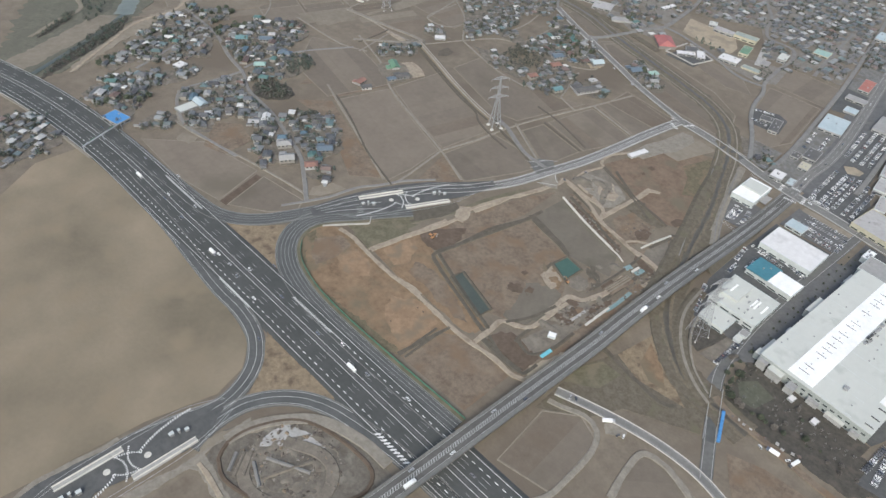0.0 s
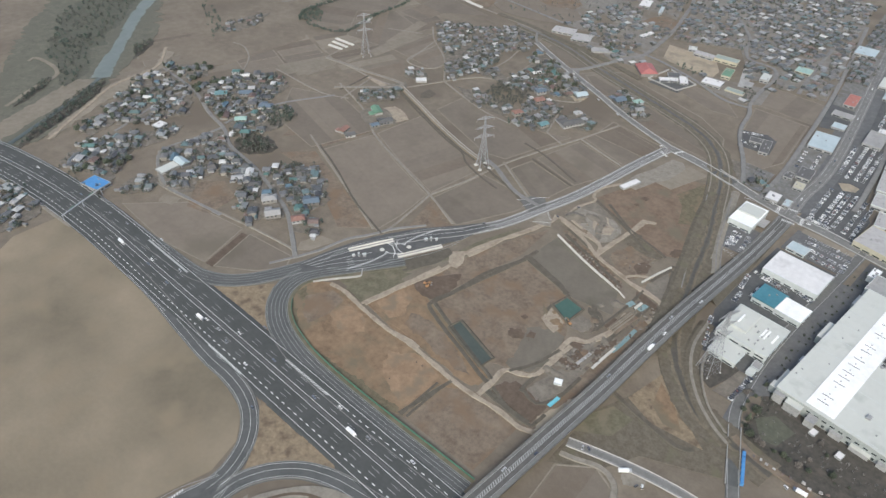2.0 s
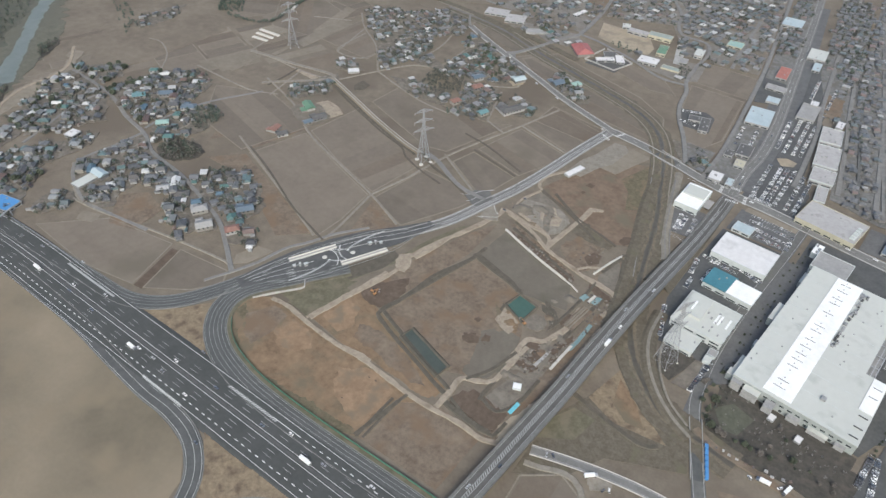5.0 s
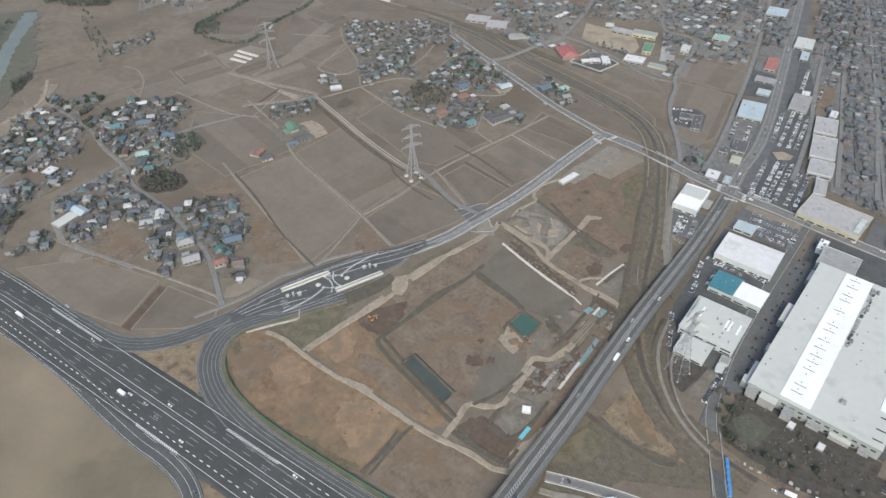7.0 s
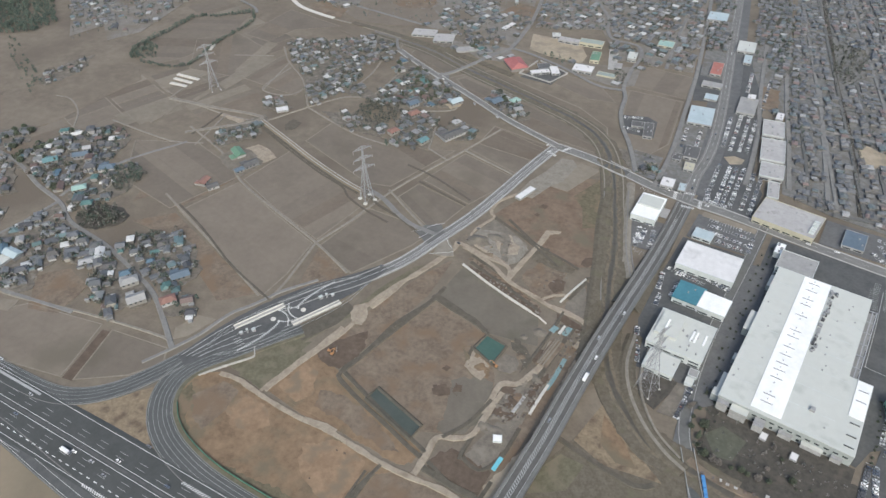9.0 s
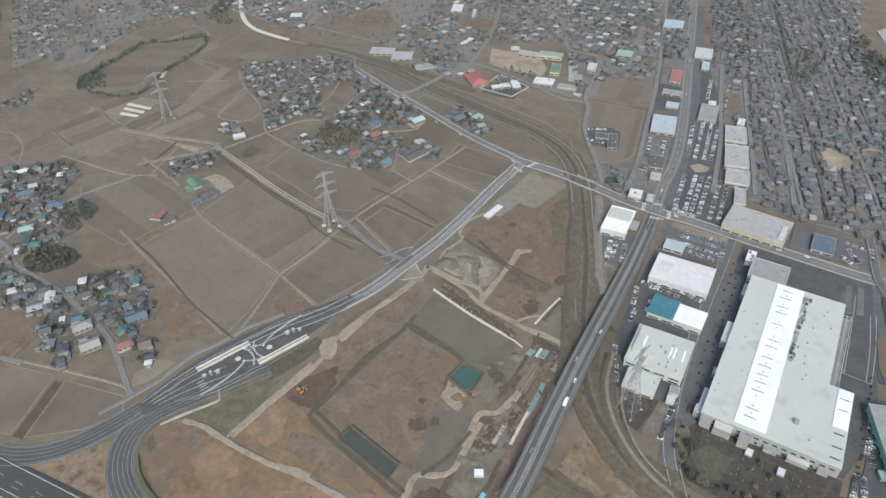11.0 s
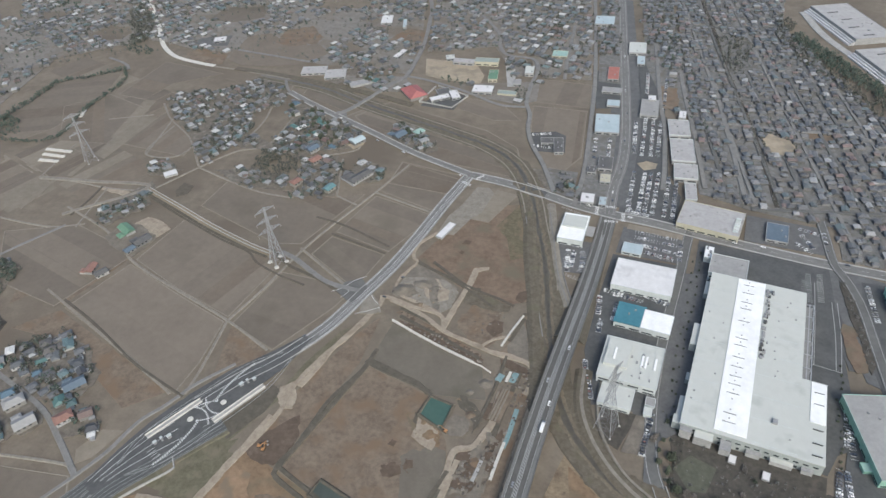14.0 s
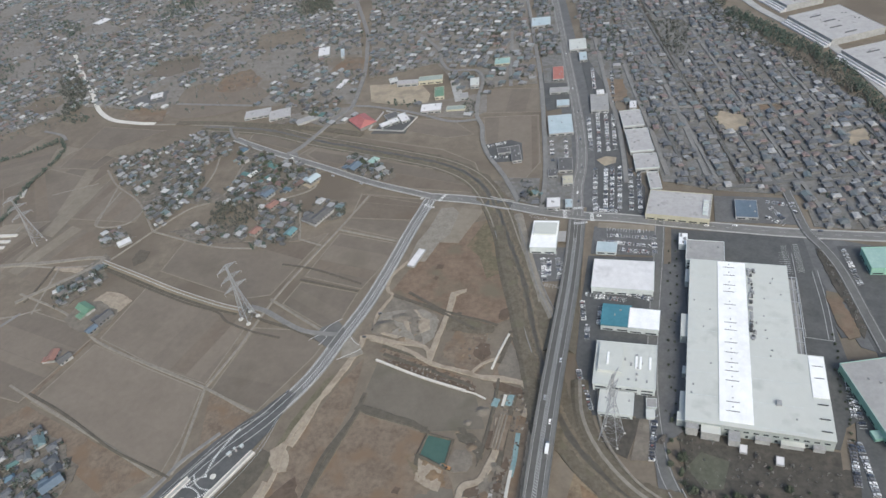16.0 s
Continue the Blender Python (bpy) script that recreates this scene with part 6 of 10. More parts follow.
TOWN = [
    ((-114.5, 869.9, 43.8, 28.3, 93.3), 7, M_ROOFICE, "pale blue-roofed roadside store"),
    ((-66.9, 917.8, 41.3, 20.9, 89.6), 8, M_ROOFGREY, "grey commercial block on the shopping street"),
    ((-65, 940.2, 12.3, 9, 91.3), 11, M_ROOFBRIGHT, "white tower block on the shopping street"),
    ((-91.3, 1097.6, 36.4, 23.8, 91.5), 8, M_ROOFWHITE, "pale flat-roofed store on the shopping street"),
    ((-84.4, 1058.2, 26.5, 10, 91.8), 6, M_ROOFICE, "pale blue-roofed shop"),
    ((-147, 1195.9, 33.2, 29, 91), 8, M_ROOFICE, "pale long store behind the street"),
    ((-198.7, 1062.9, 19.6, 21.3, 90.7), 6, M_ROOFTEAL, "teal-roofed shop among houses"),
    ((-118.4, 1010.6, 38.6, 14.2, 91.5), 6, M_ROOFORANGE, "orange-roofed roadside restaurant"),
    ((-111.7, 925.6, 15.2, 15.4, 90.5), 5, M_ROOFICE, "long pale shed on the shopping street"),
    ((-116.5, 960.3, 13, 24.7, 88.4), 6, M_ROOFGREY, "grey shop on the shopping street"),
    ((-108.5, 781, 25, 15, 91.4), 7, M_ROOFDARK, "dark brown-grey building near the junction"),
    ((-106, 751, 15, 10.5, 91.9), 6, M_WALLCREAM, "beige house near the junction"),
    ((-122, 766, 13, 9, 91.1), 6, M_ROOFDARK, "low dark building near the junction"),
    ((-120.4, 709.2, 15.8, 13.1, 90.2), 8, M_ROOFBRIGHT, "white three-storey block at the junction"),
    ((-104.9, 708.4, 13.7, 6.8, 90.4), 6, M_ROOFICE, "pale block at the junction"),
    ((60.9, 689.5, 27.2, 19, 82.4), 6, M_ROOFSLATE, "blue-roofed store beside its car park"),
    ((-27.6, 904.9, 17.2, 7.9, 86.3), 9, M_ROOFBRIGHT, "white block behind the shops"),
    ((-335.5, 901.5, 9.5, 26, 125), 6, M_ROOFBRIGHT, "white low store wing with a dark yard"),
    ((-318.5, 913.5, 22, 11, 118), 6, M_ROOFBRIGHT, "white low store with a dark yard"),
    ((-336, 921, 15, 17, 122), 5, M_ROOFDARK, "dark flat-roofed back of a low store"),
    ((-298, 1019, 34, 14, 3), 10, M_ROOFGREEN, "long school block with a dull green roof"),
    ((-331, 1015, 31, 12, -1), 8, M_ROOFWARM, "long school block with a pale roof"),
    ((-279.5, 977, 12.5, 29, 8), 8, M_ROOFGREENDARK, "school block with a green roof"),
    ((-284, 933, 27, 19, 3), 8, M_ROOFBRIGHT, "white-roofed school gym"),
    ((-250.5, 931, 25, 10, 0), 5, M_ROOFGREEN, "low school wing with a dull green roof"),
    ((-232.5, 999, 12, 23, 6), 9, M_ROOFWHITE, "pale school block"),
    ((-355, 1027, 12, 14, 20), 6, M_ROOFWHITE, "small pale school pavilion"),
    ((-243, 962, 10, 14, 8), 7, M_ROOFGREY, "grey school block"),
    ((-541, 953, 22, 36, 104), 6, M_ROOFWARM, "pale greenhouse shed beside the river"),
    ((-505, 947, 26, 30, 108), 6, M_ROOFWARM, "pale greenhouse shed beside the river"),
    ((-458.6, 926.6, 13.6, 29.7, 124.1), 5, M_ROOFGREY, "long grey shed beside the river"),
    ((-497, 1150, 34, 18, 103.8), 9, M_ROOFBRIGHT, "white hall of the far suburb"),
    ((-462, 1137.8, 33.3, 5.5, 105.8), 9, M_ROOFICE, "pale block of the far suburb"),
    ((-433.5, 1028, 28, 8, 77), 6, M_ROOFBRIGHT, "white shed of the far suburb"),
    ((-745, 1036, 17, 19, 112), 6, M_ROOFBRIGHT, "white hall of the far suburb"),
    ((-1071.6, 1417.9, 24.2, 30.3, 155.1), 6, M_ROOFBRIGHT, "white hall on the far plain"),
    ((-691.6, 239.3, 26.1, 17.6, 189.9), 7, M_TARP, "blue-roofed shed at the edge of the village"),
    ((-752.6, 355.3, 12.2, 12.8, 189.9), 7, M_ROOFBRIGHT, "white-roofed house of the village"),
    ((-662.6, 310.8, 12.6, 26.5, 180.5), 5, M_ROOFWHITE, "long pale greenhouse of the village"),
    ((-596.8, 667.1, 10.5, 14.5, 133.3), 4, M_ROOFBRIGHT, "white farm shed between the paddies"),
    ((-251.7, 629.5, 7, 25.6, 162.4), 4, M_ROOFBRIGHT, "white site shed beside the access road"),
]
for r, h, m, label in TOWN:
    hall("building", *r, h * 0.62, M_ROOFPALE if m is M_ROOFBRIGHT else m, M_WALLCREAM if m in (M_ROOFTEAL, M_ROOFGREEN, M_ROOFGREENDARK) else M_WALLDIM, label + " in the town", "building", windows=1, units=2 if h > 5 else 0, lip=0.25)
hall("depot", 125.2, 466.2, 69.1, 66.1, 100.8, 9, M_ROOFGREY, M_WALLGREEN, "grey-roofed depot with green walls", "depot", windows=1, units=6, lip=0.6, fascia=M_ROOFTEAL)
hall("depot_porch", 96.8, 438.8, 6.2, 11.1, 102.7, 4, M_ROOFTEAL, M_WALLGREEN, "green porch in front of the depot", "porch", lip=0.1)
hall("depot", 155.9, 610.2, 26, 33.1, 90.1, 8, M_ROOFTEAL, M_WALLGREEN, "green-roofed depot beside the arterial road", "depot", windows=1, units=4, lip=0.4)
for r, label in (((248.1, 1091.6, 93, 75.5, 109.8), "vast logistics hall with a grey roof"), ((281.7, 970.4, 93, 76.9, 108.2), "vast logistics hall with a grey roof"), ((209, 1232.4, 131.9, 56.8, 109.4), "vast logistics hall with a pale roof")):
    ob = hall("logistics_hall", *r, 9, M_ROOFWARM, M_WALLDIM, label, "warehouse", windows=0, units=8, lip=0.5)
    for k in range(4):
        slab(ob, "roof_slot", -r[2] / 2 + 10 + k * r[2] / 4.4, -4 + 6 * (k % 2), 9.0, -r[2] / 2 + 12 + k * r[2] / 4.4, 12 + 6 * (k % 2), 9.5, M_DARKSLIT)
    for k in range(3):
        slab(ob, "loading_deck", -r[2] / 2, r[3] / 2 + 0.5 + k * 3.2, 0, r[2] / 2, r[3] / 2 + 2.6 + k * 3.2, 5.5 - k * 1.6, M_ROOFPALE)

# ---- paved yards and car parks ----
hall("restaurant", -164.9, 809.5, 32.4, 10.3, 98.6, 4, M_ROOFDARK, M_WALLDIM, "low dark-roofed building with its own car lot", "building", windows=1, units=3, lip=0.3)
hall("restaurant_wing", -179.4, 818.3, 11.5, 14.4, 100.2, 3.4, M_ROOFDARK, M_WALLDIM, "low dark-roofed wing beside a car lot", "building", windows=1, units=1, lip=0.3)
YARDS = [
    (M_LOT, "broad grey asphalt lot behind the factory", [(96.3, 647.2), (131.8, 642.2), (162.8, 630.6), (193.6, 617.9), (149.5, 499.4), (109, 517.3), (99.4, 580.2)]),
    (M_ASPHALT3, "grey car lot in rough vacant land", [(-203.1, 837.3), (-173.4, 845), (-159.7, 836.9), (-155.8, 798.1), (-194.2, 797.2)]),
    (M_ASPHALT3, "grey asphalt car park of the shops", [(-84.8, 903.8), (-45.4, 903.2), (-43.2, 855.3), (-40.6, 768), (-27.2, 735.5), (-32.6, 686.7), (-87.7, 695.1), (-83.1, 777)]),
    (M_LOT, "grey asphalt car park with white bays", [(-80.7, 672.7), (-20.3, 663.1), (-24.1, 627), (-85.3, 632)]),
    (M_LOT, "grey asphalt car park of the roadside shop", [(-144.1, 645.6), (-104.9, 640.9), (-107.8, 595.2), (-136.5, 594.2)]),
    (M_ASPHALT3, "dark asphalt yard round the factory", [(-9.7, 666.1), (100.6, 647.4), (97.4, 552.1), (96, 505.6), (118.3, 495.3), (108.3, 465.2), (78.5, 445.6), (69.8, 427.7), (-29.6, 441.8), (-25.1, 527.3)]),
    (M_ASPHALT3, "dark works yard between halls", [(-87.4, 628.9), (-22.5, 623.8), (-42.2, 441.3), (-58.1, 422.3), (-58.4, 450.4), (-88.7, 450.4), (-99.9, 502.8), (-95, 566.3)]),
    (M_ASPHALT3, "dark asphalt car park of the depot", [(124.8, 634.7), (160.2, 633.5), (148.5, 506.3), (119.1, 497.9), (113.7, 552)]),
    (M_ASPHALT3, "dark asphalt car park of the depot", [(97.9, 505.6), (146.5, 501), (105.8, 389.9), (71, 387.9)]),
    (M_LOT, "grey yard of the blue store", [(36, 716.5), (105.6, 707.5), (107.6, 666), (30.8, 674.7)]),
    (M_ASPHALT3, "grey town yard", [(-131.8, 854.4), (-100.5, 853.7), (-96.4, 778), (-100.5, 700.5), (-130.7, 705.1)]),
    (M_ASPHALT3, "grey town yard", [(-82.8, 1049.5), (-46.3, 1039.5), (-48, 904.9), (-84.8, 906.7)]),
    (M_ASPHALT3, "dark yard round the low store", [(-356.4, 881), (-339.4, 927.9), (-303.6, 923.5), (-310.3, 876.1)]),
    (M_PALEFIELD, "orange-brown bare verge", [(-76.2, 678.8), (-18.5, 670), (-21.9, 662.3), (-77.6, 670.8)]),
    (M_ASPHALT3, "dark asphalt lane beside the factory", [(91.9, 591.6), (100.6, 591.5), (110.5, 528.1), (98.3, 526.9)]),
    (M_ASPHALT3, "dark works road strip with trees", [(-10.3, 651.7), (-2.8, 651.4), (-29.2, 441.8), (-35.3, 441.6)]),
    (M_SHRUB, "fenced plot under the pylon", [(-85.4, 425.1), (-80.9, 452.9), (-54.4, 447.9), (-66.6, 415.2)]),
    (M_GREYSITE, "pale gravel parking strip", [(-55.9, 448.1), (-46.1, 448.4), (-49.6, 413.9), (-64.4, 414.1)]),
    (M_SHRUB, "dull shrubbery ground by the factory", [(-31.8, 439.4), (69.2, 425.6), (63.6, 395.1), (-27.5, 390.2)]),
    (M_ASPHALT3, "grey asphalt lot between shops", [(-133.2, 1074.2), (-115.9, 1077.7), (-101.3, 918.5), (-132.1, 911.6), (-142.2, 1005.2)]),
    (M_ASPHALT3, "grey asphalt lot between shops", [(-125.5, 854.7), (-95.5, 861.7), (-89.1, 743), (-117.1, 736)]),
    (M_ASPHALT3, "grey asphalt yard behind the shops", [(-89.7, 1074.3), (-63.6, 1062.6), (-55.1, 949.4), (-79.8, 951)]),
    (M_SAND, "tan bare island in the car park", [(-74.8, 791.7), (-64.5, 798.6), (-52.8, 795.2), (-54.5, 784.4), (-66.4, 778.9)]),
    (M_LAWN, "dull round lawn by the factory", [(-28.9, 410.2), (-17.7, 422.5), (-0.6, 415.8), (-7.9, 395.4), (-19.2, 394)]),
    (M_LOT, "grey asphalt works road lined with small trees", [(-29.2, 613.5), (-4.6, 618), (-11.1, 551.5), (-20.3, 469), (-26.2, 439.2), (-39.3, 428.7), (-41.3, 383.5), (-47.8, 382.1), (-48.8, 426.7), (-43.2, 459.6), (-35.9, 534.9)]),
]
for i, (m, label, p) in enumerate(YARDS):
    plot("yard", p, 0.2 + 0.008 * (i % 5), m, label, "yard")

plot("street_verge", [(-113, 705), (-110, 860), (-119, 985), (-130, 1115), (-146, 1300), (-110, 1300), (-93, 1115), (-82, 985), (-74, 860), (-79, 705)], 0.2, M_LOT, "grey paved ground along the shopping street", "ground")
yard_lines = new("yard_markings")
tagged(yard_lines, "long white lane lines on the factory yard", "road marking", kind="structure")
for p in ([(86.3, 626), (80.7, 578.7), (73.5, 527.5)], [(96.7, 603), (93.7, 561.8), (88.9, 524.6)], [(101, 603), (97.9, 561.7), (92.5, 523.2)], [(72.5, 527.5), (92.5, 523.2)]):
    stripe("lane_line", p, 0, 0.5, 0.74, M_LINEDIM, yard_lines)
for x0, x1, side in ((80.5, 77.7, -1), (87.4, 85.5, 1), (88.6, 86.9, 1)):
    for k in range(9):
        x, y = x0 + (x1 - x0) * k / 8, 627 - k * 2.9
        stripe("bay_line", [(x, y), (x + 4.6 * side, y - 0.3 * side)], 0, 0.25, 0.74, M_LINEDIM, yard_lines)
depot_road = road("depot_road", [(103, 720), (104.2, 693.2), (106.1, 655.3), (114.3, 630), (119.7, 600), (122.1, 551.3), (124.1, 512)], 8.0, 0.5, M_ASPHALT2, "grey side road past the depot", M_LINEDIM, keep=True)
plot("planting_strip", ragged([(101.2, 578.4), (108.9, 574.9), (111.7, 527.7), (102.9, 524.7), (99.1, 539.6), (99.1, 558.5)], 2.2), 0.75, M_RUSSET, "brown bare planting strip beside the lot", "planting strip")
plot("planting_strip", ragged([(106.5, 632), (113.2, 630), (117.2, 570), (118.5, 536.5), (113.4, 525.6), (112.1, 560), (107.9, 585.6)], 0.8), 0.74, M_SHRUB, "dark shrubby strip beside the side road", "planting strip")

# ---- overpass: parapets, piers, hatched middle strip ----
def over_up(d):
    return lambda u: over_z(u) + d


for o in (8.0, -8.0):
    ribbon("parapet", OVER, o + 0.2, o - 0.2, over_up(0.95), M_ROADPALE, overpass, depth=1.2)
ribbon("footway", OVER, -5.2, -7.7, over_up(0.18), M_ROADPALE, overpass, depth=0.2)
ribbon("footway", OVER, 7.7, 6.6, over_up(0.18), M_ROADPALE, overpass, depth=0.2)
for o in (1.9, -0.9, -4.7, 6.2):
    stripe("edge_line", OVER, o, 0.3, over_up(0.06), M_LINEDIM, overpass)
stripe("hatching", OVER, 0.5, 2.2, over_up(0.05), M_LINEDIM, overpass, on=0.9, off=1.3, slant=1.6, end=640)
over_line = curve_points(OVER, 5.0)
over_s = arc_lengths(over_line)
over_n = normals(over_line)
for k in range(1, 17):
    d = k * 28.0
    p, i = at_length(over_line, over_s, d)
    z = over_z(d / over_s[-1]) - 1.4
    if z < 2.2 or 170 < p.y < 228:
        continue
    n = over_n[int(i)]
    pier = new("bridge_pier")
    pier.parent = overpass
    turn = math.degrees(math.atan2(n.y, n.x))
    pier.matrix_world = pose(p.x, p.y, 0, 0, 0, turn)
    slab(pier, "cap_beam", -6.5, -0.9, z - 1.2, 6.5, 0.9, z - 0.02, M_CONCRETE, bevel=0.15)
    for x in (-4, 4):
        bm = bmesh.new()
        bmesh.ops.create_cone(bm, cap_ends=True, segments=14, radius1=0.8, radius2=0.8, depth=z - 1.2, matrix=Matrix.Translation((x, 0, (z - 1.2) / 2)))
        part("column", bm, M_CONCRETE, pier)
# the arterial's bridge over the small river, and the works bridge
for pts, w, name, label in (([(-190.7, 721.4), (-179.4, 716.7), (-164.2, 711.9)], 16, "river_bridge", "short concrete road bridge over the river"), ([(-37.8, 392.3), (-29.2, 368), (-20.4, 342.8)], 9, "works_bridge", "concrete works bridge over the river")):
    br = ribbon(name, pts, w / 2, -w / 2, 0.75, M_RAMP, depth=0.7, bank=0, label=label, category="bridge", kind="structure", raw=True)
    for o in (w / 2, -w / 2):
        ribbon("parapet", pts, o + 0.25, o - 0.25, 1.7, M_CONCRETE, br, depth=1.4)

# ---- access road: hatched strip, kerbs ----
AZ = 1.06
stripe("hatching", ACCESS, -1.9, 2.4, AZ, M_LINEDIM, access, on=1.0, off=1.4, slant=1.8, start=110, end=430)
stripe("lane_line", ACCESS, 0.6, 0.3, AZ, M_LINE, access)
for o in (6.1, -6.1):
    ribbon("kerb", ACCESS, o + 0.35, o - 0.35, AZ + 0.15, M_CONCRETE, access, depth=0.5)
# painted gores where the ramps leave the expressway
stripe("gore_hatching", HW, 13.2, 2.2, 0.97, M_LINE, expressway, on=0.9, off=1.2, slant=1.6, start=937, end=990)
stripe("gore_hatching", HW, -20.6, 2.2, 0.98, M_LINE, expressway, on=0.9, off=1.2, slant=-1.4, start=878, end=924)
stripe("gore_hatching", HW, -20.4, 3.6, 0.98, M_LINE, expressway, on=1.6, off=1.8, slant=2.6, start=1084, end=1130)
stripe("gore_line", HW, 16.4, 2.0, 0.98, M_LINEDIM, expressway, start=715, end=785)
stripe("edge_line", HW, 14.0, 0.5, 0.96, M_LINE, expressway, start=985, end=1010)
# fence and rail lines along the expressway
for o, a, b, m in ((21.6, 0, 760, M_STEEL), (-24.5, 0, 840, M_STEEL)):
    fence = new("guard_rail")
    tagged(fence, "long galvanised guard rail beside the expressway", "guard rail", kind="structure")
    line = curve_points(HW, 6.0)
    s = arc_lengths(line)
    pts = []
    d = a
    while d < b:
        p, i = at_length(line, s, d)
        q = p + normals(line)[int(i)] * o
        pts.append((q.x, q.y))
        d += 24
    ribbon("rail", pts, 0.15, -0.15, 1.7, m, fence, depth=0.5)
    for x, y in pts:
        slab(fence, "post", x - 0.1, y - 0.1, 0, x + 0.1, y + 0.1, 1.75, m)
fence = ribbon("noise_fence", RAMP_A[8:], 13.2, 12.8, 2.6, M_GREENFENCE, depth=2.4, label="low green boundary fence along the ramp", category="fence", raw=True)

# ---- toll plazas ----
M_CANOPY = surface("pale_canopy_sheet", (0.50, 0.48, 0.44), (0.62, 0.60, 0.55), 5, 0.6, rough=0.6, bump=0.05)


def toll(centre, angle, z, mirror=1):
    """Two long canopied lanes, islands, booths and painted arcs."""
    m = pose(centre[0], centre[1], z, 0, 0, angle)
    for sx, sy in ((-1, 1), (1, -1)):
        can = new("toll_canopy")
        can.matrix_world = m @ pose(sx * 21, sy * 12.5 * mirror, 0)
        tagged(can, "long pale concrete barrier platform of the toll plaza", "platform")
        slab(can, "platform", -23, -2.6, -0.5, 23, 2.6, 0.35, M_CONCRETE)
        slab(can, "wall", -23, sy * mirror * 1.7 - 0.25, 0.36, 23, sy * mirror * 1.7 + 0.25, 1.5, M_CANOPY)
        slab(can, "wall", -23, -sy * mirror * 2.0 - 0.2, 0.36, 23, -sy * mirror * 2.0 + 0.2, 1.1, M_CANOPY)
    for sx, sy in ((1, 1), (-1, -1)):
        for k, (w, d, h) in enumerate(((3, 2.2, 2.8), (1.4, 1.4, 4.2), (2.4, 1.8, 2.4))):
            booth = new("toll_booth")
            booth.matrix_world = m @ pose(sx * (32 + 5 * k), sy * mirror * (1 - 1.5 * k), 0)
            tagged(booth, "small white toll booth on an island", "toll booth", "booths of the toll plaza")
            slab(booth, "cabin", -w / 2, -d / 2, 0.02, w / 2, d / 2, h, M_VENT, bevel=0.06)
            slab(booth, "roof", -w / 2 - 0.3, -d / 2 - 0.3, h + 0.01, w / 2 + 0.3, d / 2 + 0.3, h + 0.2, M_WALLPALE)
            slab(booth, "window", -w / 2 - 0.03, -d / 2 + 0.2, 1.2, -w / 2 + 0.05, d / 2 - 0.2, 2.0, M_WINDOW)
        island = new("traffic_island")
        island.matrix_world = m @ pose(sx * 13, -sx * mirror * 2.5, 0)
        tagged(island, "round pale kerbed traffic island", "traffic island")
        bm = bmesh.new()
        bmesh.ops.create_cone(bm, cap_ends=True, segments=20, radius1=2.4, radius2=2.2, depth=0.4, matrix=Matrix.Translation((0, 0, 0.18)))
        part("kerb_ring", bm, M_PALECONC, island)
    paint = new("plaza_markings")
    paint.matrix_world = m
    tagged(paint, "white arcs and lines painted on the toll plaza", "road marking", kind="structure")
    for sx, sy in ((1, 1), (-1, -1)):
        arc = []
        for k in range(14):
            a = k / 13
            arc.append((sx * (9 + 44 * a ** 1.4), sy * mirror * (2 + 11 * math.sin(a * 1.6))))
        stripe("hatched_arc", arc, 0, 1.9, 0.06, M_LINE, paint, on=0.9, off=1.0, slant=0.9, step=2)
    for pts in ([(-6, -12), (-2, -4), (-2, 4), (-6, 12)], [(6, 12), (2, 4), (2, -4), (6, -12)], [(11, 2), (4, 7), (-6, 10)], [(-11, -2), (-4, -7), (6, -10)]):
        stripe("hatched_arc", [(x, y * mirror) for x, y in pts], 0, 1.3, 0.07, M_LINE, paint, on=0.8, off=0.8, step=2)
    for y in (15.5, -15.5, 19.0, -19.0):
        stripe("edge_line", [(-70, y * 0.35), (-45, y * 0.9), (0, y), (45, y * 0.9), (75, y * 0.35)], 0, 0.35, 0.05, M_LINEDIM, paint, step=4)
    for k in range(4):
        stripe("bay_line", [(-50, -9 + k * 2.8), (-44, -9 + k * 2.8)], 0, 0.35, 0.055, M_LINE, paint)


toll((-373, 376), 61, 1.03)
toll((-298, 40), 85, 1.03)
# sign gantry across the expressway
gantry = new("sign_gantry")
gantry.matrix_world = pose(-664, 210.5, 0, 0, 0, 108)
tagged(gantry, "slim grey steel gantry across the expressway", "gantry")
slab(gantry, "beam", -27, -0.5, 7.4, 27, 0.5, 8.4, M_STEEL)
for x in (-26, 0, 25.5):
    slab(gantry, "post", x - 0.35, -0.35, 0, x + 0.35, 0.35, 7.38, M_STEEL)
for x in (-16, 10):
    slab(gantry, "sign_panel", x, 0.55, 7.0, x + 6, 0.75, 9.4, M_GREENFENCE)

# ---- houses ----
M_TILES = palette("tiled_roofs", [(0.50, 0.50, 0.49), (0.15, 0.155, 0.155), (0.26, 0.26, 0.255), (0.10, 0.10, 0.105), (0.20, 0.205, 0.20), (0.08, 0.15, 0.14), (0.075, 0.078, 0.083), (0.100, 0.104, 0.108), (0.120, 0.127, 0.130), (0.084, 0.094, 0.105), (0.136, 0.133, 0.130), (0.105, 0.098, 0.092), (0.085, 0.128, 0.125), (0.066, 0.066, 0.070), (0.165, 0.172, 0.176), (0.085, 0.135, 0.175), (0.33, 0.33, 0.33), (0.104, 0.107, 0.114), (0.125, 0.086, 0.074), (0.109, 0.109, 0.106), (0.085, 0.088, 0.092), (0.130, 0.134, 0.141), (0.110, 0.160, 0.165), (0.090, 0.090, 0.093), (0.115, 0.117, 0.120)], 0.55, grain=0.7, amount=0.2)
